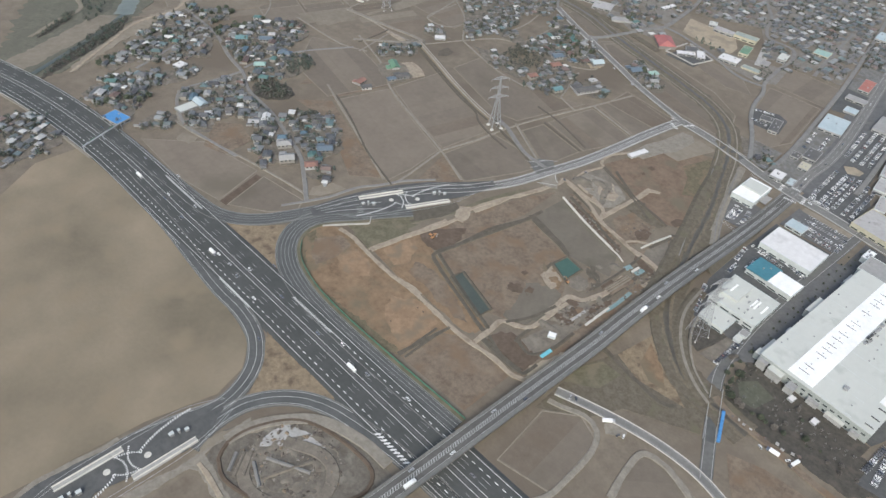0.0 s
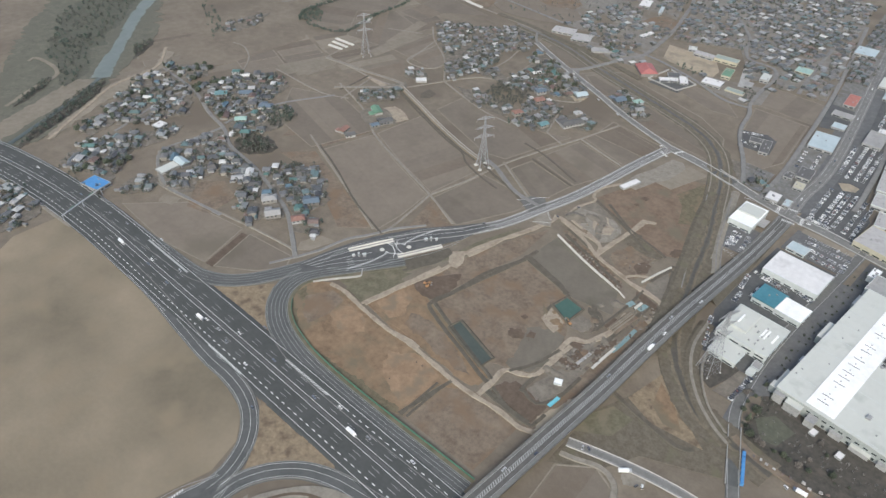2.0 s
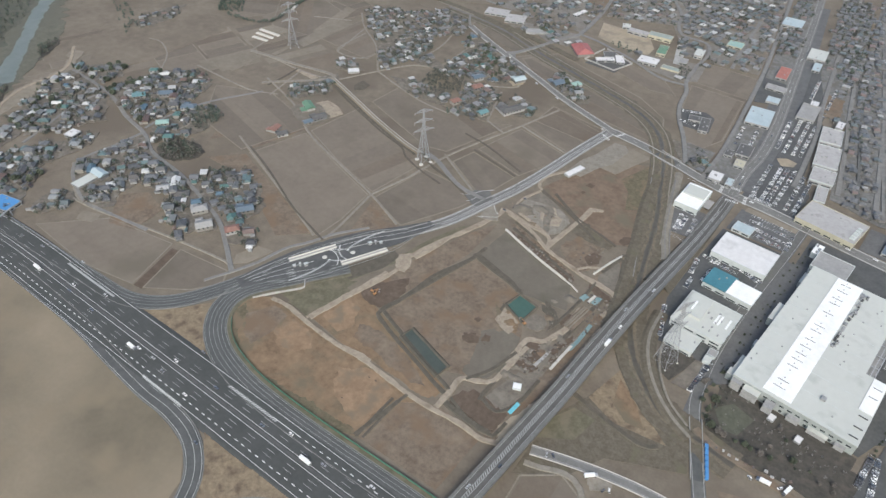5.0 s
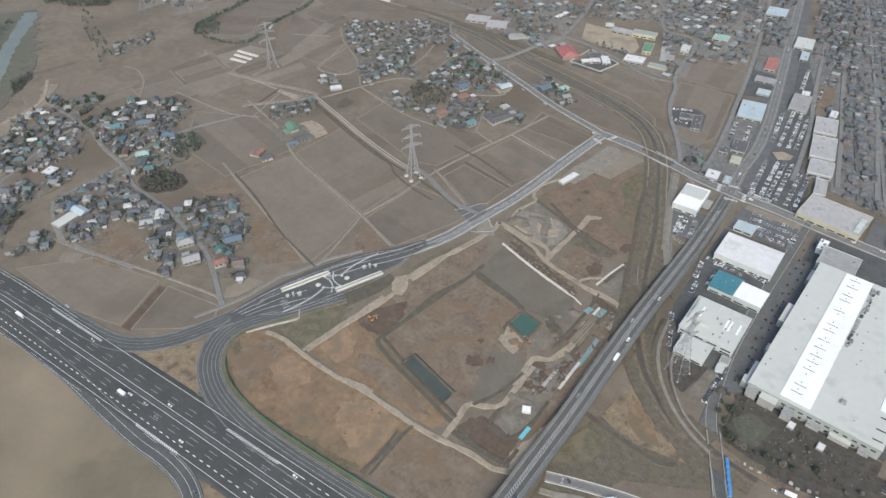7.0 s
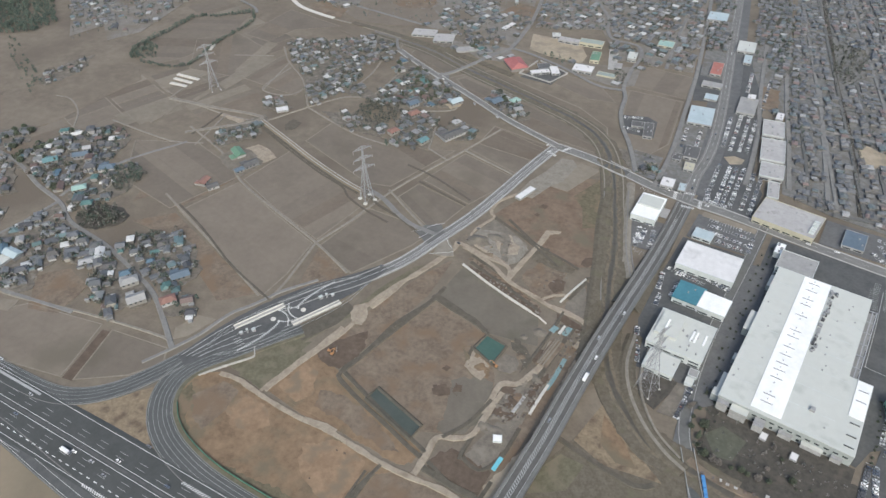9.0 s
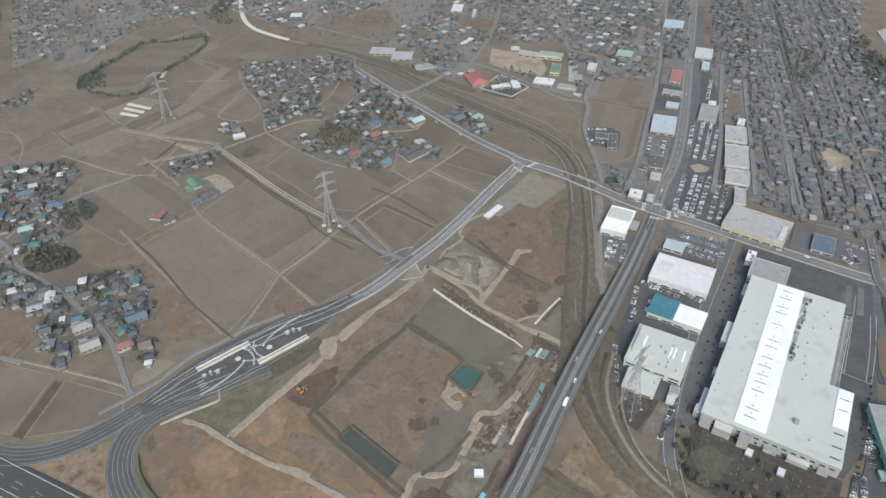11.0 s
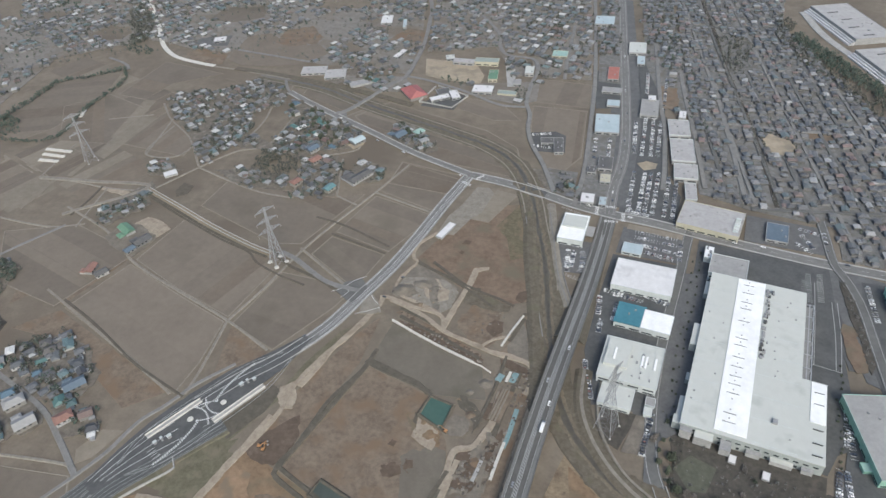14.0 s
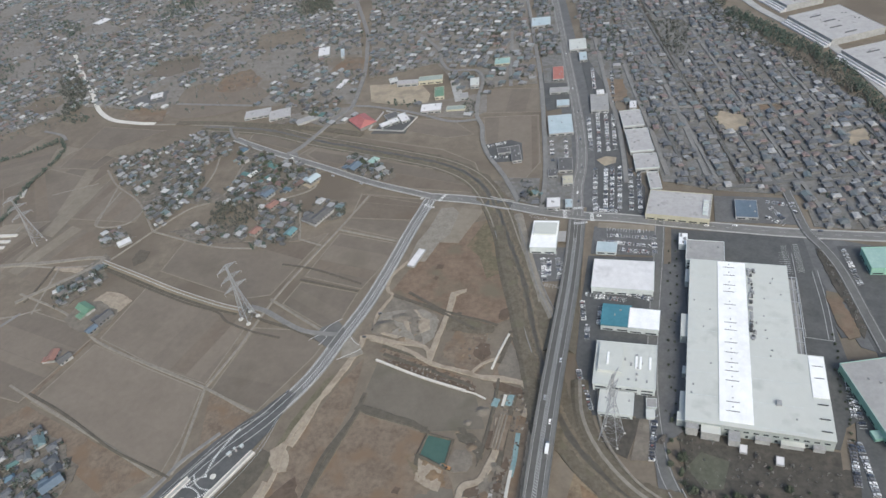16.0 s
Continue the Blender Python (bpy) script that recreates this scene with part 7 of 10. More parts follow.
M_TILES_FAR = palette("tiled_roofs_far", [(0.100, 0.103, 0.107), (0.128, 0.130, 0.133), (0.158, 0.159, 0.161), (0.116, 0.121, 0.126), (0.182, 0.180, 0.176), (0.138, 0.127, 0.117), (0.118, 0.137, 0.137), (0.084, 0.085, 0.089), (0.210, 0.211, 0.213), (0.118, 0.137, 0.154), (0.35, 0.35, 0.345), (0.132, 0.135, 0.139), (0.168, 0.124, 0.108), (0.145, 0.144, 0.140), (0.106, 0.109, 0.113), (0.190, 0.190, 0.191), (0.45, 0.45, 0.44), (0.28, 0.28, 0.28), (0.24, 0.25, 0.25), (0.135, 0.170, 0.175), (0.125, 0.170, 0.172), (0.098, 0.099, 0.102)], 0.55, island=True, grain=0.7, amount=0.2)
M_TILES_DULL = palette("dull_suburban_roofs", [(0.105, 0.107, 0.110), (0.122, 0.124, 0.127), (0.138, 0.139, 0.141), (0.112, 0.116, 0.121), (0.150, 0.149, 0.147), (0.128, 0.119, 0.111), (0.114, 0.126, 0.127), (0.094, 0.095, 0.099), (0.165, 0.166, 0.168), (0.115, 0.126, 0.137), (0.130, 0.132, 0.135), (0.160, 0.128, 0.116), (0.141, 0.140, 0.136), (0.110, 0.113, 0.117), (0.152, 0.152, 0.153), (0.30, 0.30, 0.295), (0.20, 0.20, 0.20), (0.185, 0.140, 0.128), (0.126, 0.150, 0.153), (0.147, 0.150, 0.152)], 0.55, island=True, grain=0.7, amount=0.2)
M_WALLS_DULL = palette("dull_suburban_walls", [(0.170, 0.168, 0.163), (0.140, 0.135, 0.128), (0.205, 0.203, 0.199), (0.115, 0.110, 0.102), (0.155, 0.151, 0.143), (0.190, 0.190, 0.188)], 0.8, island=True, grain=1.0, amount=0.15)
M_HOUSEWALL = palette("house_walls", [(0.270, 0.265, 0.252), (0.205, 0.195, 0.180), (0.340, 0.336, 0.325), (0.150, 0.140, 0.126), (0.240, 0.230, 0.212), (0.310, 0.310, 0.306), (0.180, 0.177, 0.174), (0.255, 0.240, 0.212)], 0.8, grain=1.0, amount=0.15)
M_HOUSEWALL_FAR = palette("house_walls_far", [(0.215, 0.212, 0.205), (0.165, 0.158, 0.148), (0.270, 0.268, 0.262), (0.120, 0.114, 0.104), (0.190, 0.184, 0.172), (0.245, 0.245, 0.242), (0.145, 0.143, 0.140), (0.205, 0.195, 0.175)], 0.8, island=True, grain=1.0, amount=0.15)
M_DOOR = surface("brown_door", (0.10, 0.07, 0.05), (0.16, 0.11, 0.08), 1, 0.2, rough=0.5, bump=0)


def roof_shape(L, D, z, rise, eave=0.55, hip=0.0):
    """A gable or hip roof of real thickness: points and faces."""
    a, b = L / 2 + eave, D / 2 + eave
    r = a - hip
    v = []
    for dz in (0.0, -0.22):
        v += [(-a, -b, z + dz), (a, -b, z + dz), (a, b, z + dz), (-a, b, z + dz), (-r, 0, z + rise + dz), (r, 0, z + rise + dz)]
    f = [(0, 1, 5, 4), (2, 3, 4, 5), (1, 2, 5), (3, 0, 4), (7, 6, 10, 11), (9, 8, 11, 10), (8, 7, 11), (6, 9, 10),
         (1, 0, 6, 7), (2, 1, 7, 8), (3, 2, 8, 9), (0, 3, 9, 6)]
    return v, f


def wall_shape(L, D, z0, z1, rise=0.0):
    a, b = L / 2, D / 2
    v = [(-a, -b, z0), (a, -b, z0), (a, b, z0), (-a, b, z0), (-a, -b, z1), (a, -b, z1), (a, b, z1), (-a, b, z1)]
    f = [(0, 1, 5, 4), (1, 2, 6, 5), (2, 3, 7, 6), (3, 0, 4, 7), (4, 5, 6, 7), (3, 2, 1, 0)]
    if rise:
        v += [(-a, 0, z1 + rise), (a, 0, z1 + rise)]
        f += [(7, 4, 8), (5, 6, 9)]
    return v, f


def moved(v, dx, dy, turn=0.0):
    c, s = math.cos(turn), math.sin(turn)
    return [(c * x - s * y + dx, s * x + c * y + dy, z) for x, y, z in v]


def house_master(k):
    """A Japanese country house: two storeys, a skirt roof or a wing, windows and a door."""
    rnd = random.Random(100 + k)
    base = new("house")
    L, D = rnd.uniform(8.5, 14), rnd.uniform(6.5, 9.5)
    two = rnd.random() < 0.7
    z1 = 5.6 if two else 3.2
    rise = rnd.uniform(1.4, 2.4)
    hip = rnd.choice((0, 0, D * 0.45, D * 0.3))
    v, f = wall_shape(L, D, 0, z1, 0 if hip else rise * 0.9)
    link("wall", v, f, M_HOUSEWALL, base)
    v, f = roof_shape(L, D, z1 + 0.24, rise, 0.6, hip)
    link("roof", v, f, M_TILES, base)
    if k % 5 != 4:
        wl, wd = rnd.uniform(4, 7), rnd.uniform(3.5, 5.5)
        dx, dy = rnd.uniform(-L / 4, L / 4), (D / 2 + wd / 2 - 0.3) * rnd.choice((-1, 1))
        v, f = wall_shape(wl, wd, 0, 2.9)
        link("wing_wall", moved(v, dx, dy), f, M_HOUSEWALL, base)
        v, f = roof_shape(wl, wd, 3.14, 1.1, 0.5, wd * 0.4)
        link("wing_roof", moved(v, dx, dy), f, M_TILES, base)
    for side in (-1, 1):
        for z0 in ((3.6,) if two else (0.9,)):
            for x in (-L * 0.27, L * 0.25):
                v, f = wall_shape(1.9, 0.12, z0, z0 + 1.3)
                link("window", moved(v, x, side * (D / 2 + 0.02)), f, M_WINDOW, base)
    v, f = wall_shape(1.0, 0.14, 0.05, 2.1)
    link("door", moved(v, 0.3, -(D / 2 + 0.03)), f, M_DOOR, base)
    return base


HOUSES = [house_master(k) for k in range(12)]
LABELS = ["grey-tiled two-storey country house with side wing", "old tiled farmhouse among other houses", "plain tiled family house with pale walls"]
for i, h in enumerate(HOUSES):
    tagged(h, LABELS[i % 3], "house", "houses of the villages")


GRID = {}


def cell(x, y):
    return int(x // 25), int(y // 25)


for line, w in ROADS:
    for p in line:
        GRID.setdefault(cell(p.x, p.y), []).append((p.x, p.y, w))
for x, y, r in TAKEN:
    for i in range(-int(r // 25) - 1, int(r // 25) + 2):
        for j in range(-int(r // 25) - 1, int(r // 25) + 2):
            c = cell(x, y)
            GRID.setdefault((c[0] + i, c[1] + j), []).append((x, y, r))
BAND = [(-2, 1345), (6, 1268), (17, 1178), (23.5, 1100), (31, 1033), (40, 975), (47, 925), (53, 877), (58, 831), (62, 785), (66, 735)]
ribbon("wooded_strip", BAND, 2.6, -2.6, 0.3, M_SHRUB, label="brown strip of bare trees and path through the suburb", category="ground", depth=0.3, bank=0.5)
PARKS = [[(60, 865), (69, 884), (90, 873), (96, 857), (88, 839), (69, 835)], [(184, 821), (204, 829), (206, 812), (200, 797), (183, 796)], [(18, 1164), (39, 1174), (72, 1136), (57, 1091), (61, 1050), (40, 1025), (30, 1040), (24, 1099)]]
for p in PARKS[:2]:
    plot("park_ground", ragged(p, 2), 0.6, M_SAND, "tan bare play field in the suburb", "ground")
for line, w in ((BAND, 3.4),):
    for p in curve_points(line, 6.0):
        GRID.setdefault(cell(p.x, p.y), []).append((p.x, p.y, w))
FAR_FIELDS = [
    (M_PADDY, "brown field among the far houses", [(-697, 973), (-704, 1030), (-706, 1060), (-675, 1077), (-617, 1033), (-579, 1049), (-545, 1022), (-558, 980), (-610, 960), (-670, 957)]),
    (M_GROUND, "brown field among the far houses", [(-984, 1030), (-987, 1062), (-943, 1069), (-920, 1043), (-922, 1017), (-955, 1006)]),
    (M_SITE, "brown field among the far houses", [(-777, 984), (-760, 1003), (-707, 991), (-696, 955), (-747, 957)]),
    (M_PADDY, "brown field among the far houses", [(-1159, 1104), (-1135, 1116), (-1112, 1117), (-1090, 1082), (-1130, 1070)]),
    (M_SITE, "brown field among the far houses", [(-649, 1042), (-654, 1093), (-616, 1116), (-580, 1074), (-579, 1049), (-617, 1033)]),
    (M_LOT, "grey yard of a far hall", [(-800, 1022), (-752, 1013), (-724, 1019), (-736, 1059), (-772, 1048)]),
    (M_SITE, "dark brown vacant lot in the suburb", [(-58, 990), (-34, 984), (-32, 928), (-53, 923)]),
    (M_SITE, "dark brown vacant lot in the suburb", [(112, 896), (139, 892), (136, 877), (112, 881)]),
    (M_SITE, "brown field among the far houses", [(-470, 1080), (-455, 1130), (-405, 1120), (-410, 1075)]),
    (M_PADDY, "brown field among the far houses", [(-820, 1120), (-810, 1175), (-740, 1190), (-720, 1140), (-770, 1110)]),
    (M_GROUND, "brown field among the far houses", [(-640, 1190), (-650, 1260), (-570, 1275), (-550, 1210)]),
]
KEEP_OUT = PARKS + [p for _, _, p in YARDS] + [p for m, _, p in FIELDS + FAR_FIELDS]


def free(x, y, r, claim=True, fields=True):
    c = cell(x, y)
    for i in (-1, 0, 1):
        for j in (-1, 0, 1):
            for px, py, pr in GRID.get((c[0] + i, c[1] + j), ()):
                if (px - x) ** 2 + (py - y) ** 2 < (pr + r) ** 2:
                    return False
    if any(inside((x, y), p) for p in (KEEP_OUT if fields else KEEP_OUT[:len(YARDS) + len(PARKS)])):
        return False
    if claim:
        GRID.setdefault(c, []).append((x, y, r))
    return True


def lattice(poly, spacing, angle, density, seed, jitter=0.25):
    rnd = random.Random(seed)
    xs, ys = [p[0] for p in poly], [p[1] for p in poly]
    cx, cy = sum(xs) / len(xs), sum(ys) / len(ys)
    R = max(math.hypot(x - cx, y - cy) for x, y in poly)
    n = int(R / min(spacing)) + 1
    a = radians(angle)
    for i in range(-n, n + 1):
        for j in range(-n, n + 1):
            u = (i + rnd.uniform(-jitter, jitter)) * spacing[0]
            w = (j + rnd.uniform(-jitter, jitter)) * spacing[1]
            x, y = cx + u * math.cos(a) - w * math.sin(a), cy + u * math.sin(a) + w * math.cos(a)
            if rnd.random() < density and inside((x, y), poly):
                yield x, y, rnd


VILLAGES = [
    ([(-541, 883), (-461.3, 842), (-405, 790), (-420.1, 754.2), (-472, 745), (-507.6, 800)], 62, 0.62),
    ([(-369.2, 820.6), (-359.3, 829.7), (-332.3, 819.2), (-326.5, 801.2), (-355.6, 785)], 62, 0.9), ([(-324.3, 789.2), (-309.5, 799), (-302.6, 776.2), (-314.1, 767.4)], 62, 0.9), ([(-163.9, 740.4), (-146, 750), (-134.6, 727.6), (-154.6, 717.6)], 70, 0.8), ([(-521.7, 957.1), (-506.2, 978.3), (-434, 957.9), (-445.9, 917.8), (-507.6, 925.3)], 80, 0.7),
    ([(-769.6, 235.4), (-788.4, 284.4), (-766, 312.5), (-710.3, 285.3), (-686.5, 251.4), (-720, 245.7)], 30, 0.9), ([(-817.2, 284.2), (-859.5, 361.7), (-891.8, 413.3), (-885.2, 438.3), (-801, 386.9), (-803.7, 342.8), (-794.1, 287.6)], 30, 0.75), ([(-888.8, 415.5), (-898.2, 460), (-861.6, 501.9), (-827.2, 476.8), (-847.7, 426.1)], 30, 0.5),
    ([(-815.7, 435.8), (-807.6, 510.5), (-765.2, 547.6), (-720.3, 532.8), (-705.5, 479.8), (-712.8, 420), (-760.5, 426.1)], 40, 0.90),
    ([(-696, 418.8), (-705.3, 445.9), (-682.6, 487), (-652.3, 487), (-641.7, 449.5), (-656.2, 410.7), (-671.7, 402)], 40, 0.80),
    ([(-694.6, 314.5), (-707.3, 334.1), (-698.1, 372.3), (-690.1, 401.7), (-648.7, 386), (-577.7, 372.6), (-566.9, 345.8), (-616.2, 342.2), (-620.1, 323.3), (-604.3, 300.7), (-614, 287.6), (-655.6, 294.9)], 44, 0.92),
    ([(-567.5, 329.6), (-567.4, 357.6), (-521.3, 356.1), (-493, 335.1), (-516.5, 307.4)], 48, 0.95),
    ([(-583.6, 377.9), (-580.2, 393), (-537.6, 421.7), (-488.8, 390.6), (-489.6, 366.7), (-527.7, 368.2)], 48, 0.90),
    ([(-506.7, 356.9), (-493.4, 364.5), (-455.4, 349.6), (-444.7, 338.5), (-472.1, 326.1)], 48, 0.95),
    ([(-868.1, 365.5), (-840.5, 416), (-749.6, 399.2), (-769.7, 366.8), (-797.1, 321)], 40, 0.85),
    ([(-773, 305.9), (-734.7, 376.4), (-720.6, 354.7), (-728.8, 286.2)], 40, 0.85),
    ([(-671.6, 254.5), (-677.4, 282.4), (-657.5, 293.8), (-637, 274.4), (-651.7, 250.9)], 44, 0.90),
    ([(-855.1, 413.8), (-844.9, 437.9), (-805.8, 441.4), (-758.8, 394), (-812.7, 396.7)], 40, 0.80),
    ([(-627.6, 572), (-631.6, 588.8), (-602.8, 624.5), (-583.1, 609.5), (-609.1, 563.8)], 50, 0.90),
    ([(-710.4, 832.7), (-705.6, 858.5), (-645.7, 875.5), (-607.8, 919.4), (-557.5, 900.6), (-538.5, 853.3), (-556.1, 836.9), (-576.5, 839.6), (-551.8, 773.5), (-557.1, 745.9), (-562.2, 719.1), (-570.2, 697.4), (-629.3, 756.6), (-663.7, 784.9)], 62, 0.86),
    ([(-554, 741.5), (-556.2, 771.1), (-509.9, 754), (-498.7, 841.4), (-464.4, 821.5), (-450, 746.9), (-459, 725.5), (-492.2, 734.8), (-517, 738.3)], 66, 0.88),
    ([(-431.6, 654.3), (-452.5, 723.6), (-416.3, 743.7), (-398.6, 702), (-387.9, 664.8)], 70, 0.90),
    ([(-394.7, 704.2), (-377.8, 738.8), (-354.4, 726.7), (-348.8, 700.7), (-382.8, 691.2)], 70, 0.90),
    ([(-464.4, 821.5), (-412.8, 807.6), (-397.1, 781.8), (-404.7, 761.1), (-429.6, 758.2)], 70, 0.90),
    ([(-550.2, 685.9), (-503.6, 700.6), (-454.2, 691.2), (-448.1, 664.4), (-472.1, 660.9), (-514.7, 667.7)], 66, 0.50),
    ([(-639, 676.7), (-619.8, 699.1), (-593.4, 673), (-618.5, 659.1)], 60, 0.90),
    ([(-368.7, 814.5), (-348.1, 831.7), (-330.4, 791.4), (-348.3, 781.5)], 70, 0.90),
    ([(-584.7, 389.7), (-563.1, 403.7), (-540.9, 418), (-516.6, 413.6), (-480.6, 389.5), (-482.2, 361.1), (-548.2, 343.9)], 58, 0.8),
    ([(-637.8, 583.1), (-621.1, 626.9), (-610.5, 650.1), (-596.6, 638.3), (-607.2, 604.1), (-625.5, 574.6)], 58, 0.9), ([(-640.2, 676), (-621.9, 688.6), (-587.5, 679), (-598.1, 659.4)], 58, 0.9),
    ([(-366.5, 799.9), (-352.9, 817.5), (-331.9, 803.2), (-321.7, 772.6), (-341.3, 768.2)], 70, 0.9), ([(-787.1, 129.8), (-765.3, 180.7), (-707, 185.6), (-686.3, 176.1), (-682.9, 112.3), (-687.7, 93)], 20, 0.8),
    ([(-198.2, 758), (-167.2, 763.4), (-152.9, 723.2), (-158.6, 716.5), (-181.6, 745.9)], 80, 0.8), ([(-960.9, 590.8), (-964.9, 655.7), (-950.5, 687.2), (-924.6, 632.4), (-934, 584.5)], 40, 0.5),
]
count = 0
far_v, far_f, far_roof_v, far_roof_f = [], [], [], []
TREE_SPOTS = []


shed_v, shed_f, shed_roof_v, shed_roof_f = [], [], [], []


def shed(x, y, turn, rnd):
    L, D, z1 = rnd.uniform(2.8, 6.0), rnd.uniform(2.2, 3.8), rnd.uniform(2.0, 2.8)
    rise = rnd.uniform(0.3, 1.0)
    for (v, f), V, F in ((wall_shape(L, D, 0, z1, rise * 0.9), shed_v, shed_f), (roof_shape(L, D, z1 + 0.22, rise, 0.3), shed_roof_v, shed_roof_f)):
        k = len(V)
        V.extend(moved(v, x, y, turn))
        F.extend(tuple(i + k for i in q) for q in f)


sub_v, sub_f, sub_roof_v, sub_roof_f = [], [], [], []
FAR_BANK = (far_v, far_f, far_roof_v, far_roof_f)
SUB_BANK = (sub_v, sub_f, sub_roof_v, sub_roof_f)


def far_house(x, y, turn, rnd, size=1.0, bank=FAR_BANK):
    body_v, body_f, top_v, top_f = bank
    L, D = rnd.uniform(7.0, 10.2) * size, rnd.uniform(5.8, 8.2) * size
    z1 = rnd.choice((3.9, 4.1, 2.6, 3.7)) * size ** 0.5
    rise, hip = rnd.uniform(1.0, 1.9) * size, rnd.choice((0, D * 0.4, D * 0.45))
    v, f = wall_shape(L, D, 0, z1, 0 if hip else rise * 0.9)
    k = len(body_v)
    body_v.extend(moved(v, x, y, turn))
    body_f.extend(tuple(i + k for i in q) for q in f)
    v, f = roof_shape(L, D, z1 + 0.24, rise, 0.5, hip)
    k = len(top_v)
    top_v.extend(moved(v, x, y, turn))
    top_f.extend(tuple(i + k for i in q) for q in f)
    if rnd.random() < 0.5:
        wl, wd = rnd.uniform(4, 6), rnd.uniform(3, 4.5)
        side = rnd.choice((-1, 1))
        dx, dy = rnd.uniform(-2, 2), side * (D / 2 + wd / 2 - 0.2)
        for (v, f), V, F in ((wall_shape(wl, wd, 0, 2.8), body_v, body_f), (roof_shape(wl, wd, 3.0, 1.0, 0.4, wd * 0.35), top_v, top_f)):
            k = len(V)
            V.extend(moved(moved(v, dx, dy), x, y, turn))
            F.extend(tuple(i + k for i in q) for q in f)


def farmhouse(x, y, L, D, turn, z1, roof, label, hip=0.0, wing=0.0):
    """A single larger house with walls, pitched roof, windows and, where wing is not 0, a lower side wing."""
    base = new("house")
    v, f = wall_shape(L, D, 0, z1, 0 if hip else D * 0.2)
    link("wall", v, f, M_HOUSEWALL, base)
    v, f = roof_shape(L, D, z1 + 0.24, D * 0.22, 0.7, hip)
    link("roof", v, f, roof, base)
    if wing:
        v, f = wall_shape(L * 0.45, wing, 0, z1 * 0.7)
        link("wing_wall", moved(v, -L * 0.25, D / 2 + wing / 2 - 0.3), f, M_HOUSEWALL, base)
        v, f = roof_shape(L * 0.45, wing, z1 * 0.7 + 0.24, wing * 0.2, 0.5, wing * 0.3)
        link("wing_roof", moved(v, -L * 0.25, D / 2 + wing / 2 - 0.3), f, roof, base)
    for side in (-1, 1):
        for k in range(max(2, int(L / 4.5))):
            v, f = wall_shape(1.9, 0.12, z1 - 1.9, z1 - 0.6)
            link("window", moved(v, -L / 2 + 2.0 + k * 4.2, side * (D / 2 + 0.02)), f, M_WINDOW, base)
    base.matrix_world = pose(x, y, 0, 0, 0, turn)
    GRID.setdefault(cell(x, y), []).append((x, y, 0.5 * (L + D) / 2 + 1.0))
    return tagged(base, label, "house", "houses of the villages")


for spec in (
        (-374, 909, 34, 24, 132, 4.5, M_ROOFRED, "large red-tiled roadside hall with hipped roof", 8, 0),
        (-580, 561, 19, 10, 152, 4, M_ROOFGREENDARK, "farmhouse with a green metal roof beside a tan plot", 0, 7), (-552, 548, 17, 10, 66, 4, M_ROOFDARK, "dark-roofed farm barn beside a tan plot", 0, 6), (-556, 533, 10, 7, 66, 3.4, M_ROOFSLATE, "small blue-roofed farm shed", 0, 0),
        (-576, 499, 13, 8, 100, 4, M_TERRACOTTA, "lone farmhouse with a brownish red roof in the fields", 0, 5), (-562, 496, 12, 8, 60, 3.4, M_ROOFDARK, "lone dark-roofed barn in the fields", 0, 0),
        (-437, 725, 14, 10, 62, 5.2, M_TERRACOTTA, "village house with a terracotta roof", 4, 0), (-398, 674, 12, 9, 70, 4.6, M_ROOFTEALDARK, "village house with a teal-blue roof", 0, 0),
        (-451, 748, 14, 10, 60, 4.8, M_ROOFSLATE, "village house with a slate-blue roof", 0, 6), (-440, 678, 12, 9, 66, 4.8, M_TERRACOTTA, "village house with a faded red roof", 4, 0),
        (-372, 702, 30, 11, 62, 4.4, M_ROOFDARK, "long dark-tiled farm with a side wing", 4, 12), (-357, 797, 15, 12, 62, 5.2, M_ROOFSLATE, "blue-roofed house beside the village road", 0, 9),
        (-336, 810, 12, 9, 62, 4.2, M_ROOFTEAL, "green-roofed house beside the village road", 3, 0), (-404, 776, 16, 11, 60, 4.5, M_ROOFICE, "pale house with a light gravel yard", 0, 6),
        (-694, 472, 17, 10, 35, 4.8, M_ROOFSLATE, "village house with a slate-blue roof", 4, 7), (-765, 455, 15, 10, 50, 4.8, M_ROOFTEALDARK, "village house with a faded green roof", 0, 6), (-742, 478, 16, 10, 40, 5, M_ROOFSLATE, "village house with a slate-blue roof", 0, 0),
        (-690, 430, 14, 9, 48, 4.6, M_ROOFTEAL, "village house with a faded green roof", 3, 0), (-660, 325, 18, 10, 178, 4.6, M_ROOFICE, "long pale-roofed farm building", 0, 0), (-528, 345, 15, 10, 55, 5, M_ROOFGREY, "village house with a light grey roof", 4, 6),
        (-505, 331, 15, 11, 55, 5, M_ROOFGREY, "village house with a light grey roof", 0, 7), (-478, 342, 13, 9, 55, 5, M_TERRACOTTA, "village house with a faded red roof", 4, 0), (-492, 372, 16, 10, 52, 4.4, M_ROOFSLATE, "village house with a slate-blue roof", 0, 6)):
    farmhouse(*spec)
plot("gravel_yard", ragged([(-598, 548), (-594, 571), (-572, 574), (-541, 556), (-548, 525), (-574, 533)], 1.5), 0.3, M_GREYSITE, "grey gravel yard of a lone farm", "yard")
plot("gravel_yard", ragged([(-416, 768), (-411, 794), (-400.8, 789), (-395, 772), (-403.7, 760)], 1.5), 0.3, M_SAND, "pale gravel yard beside the village road", "yard")
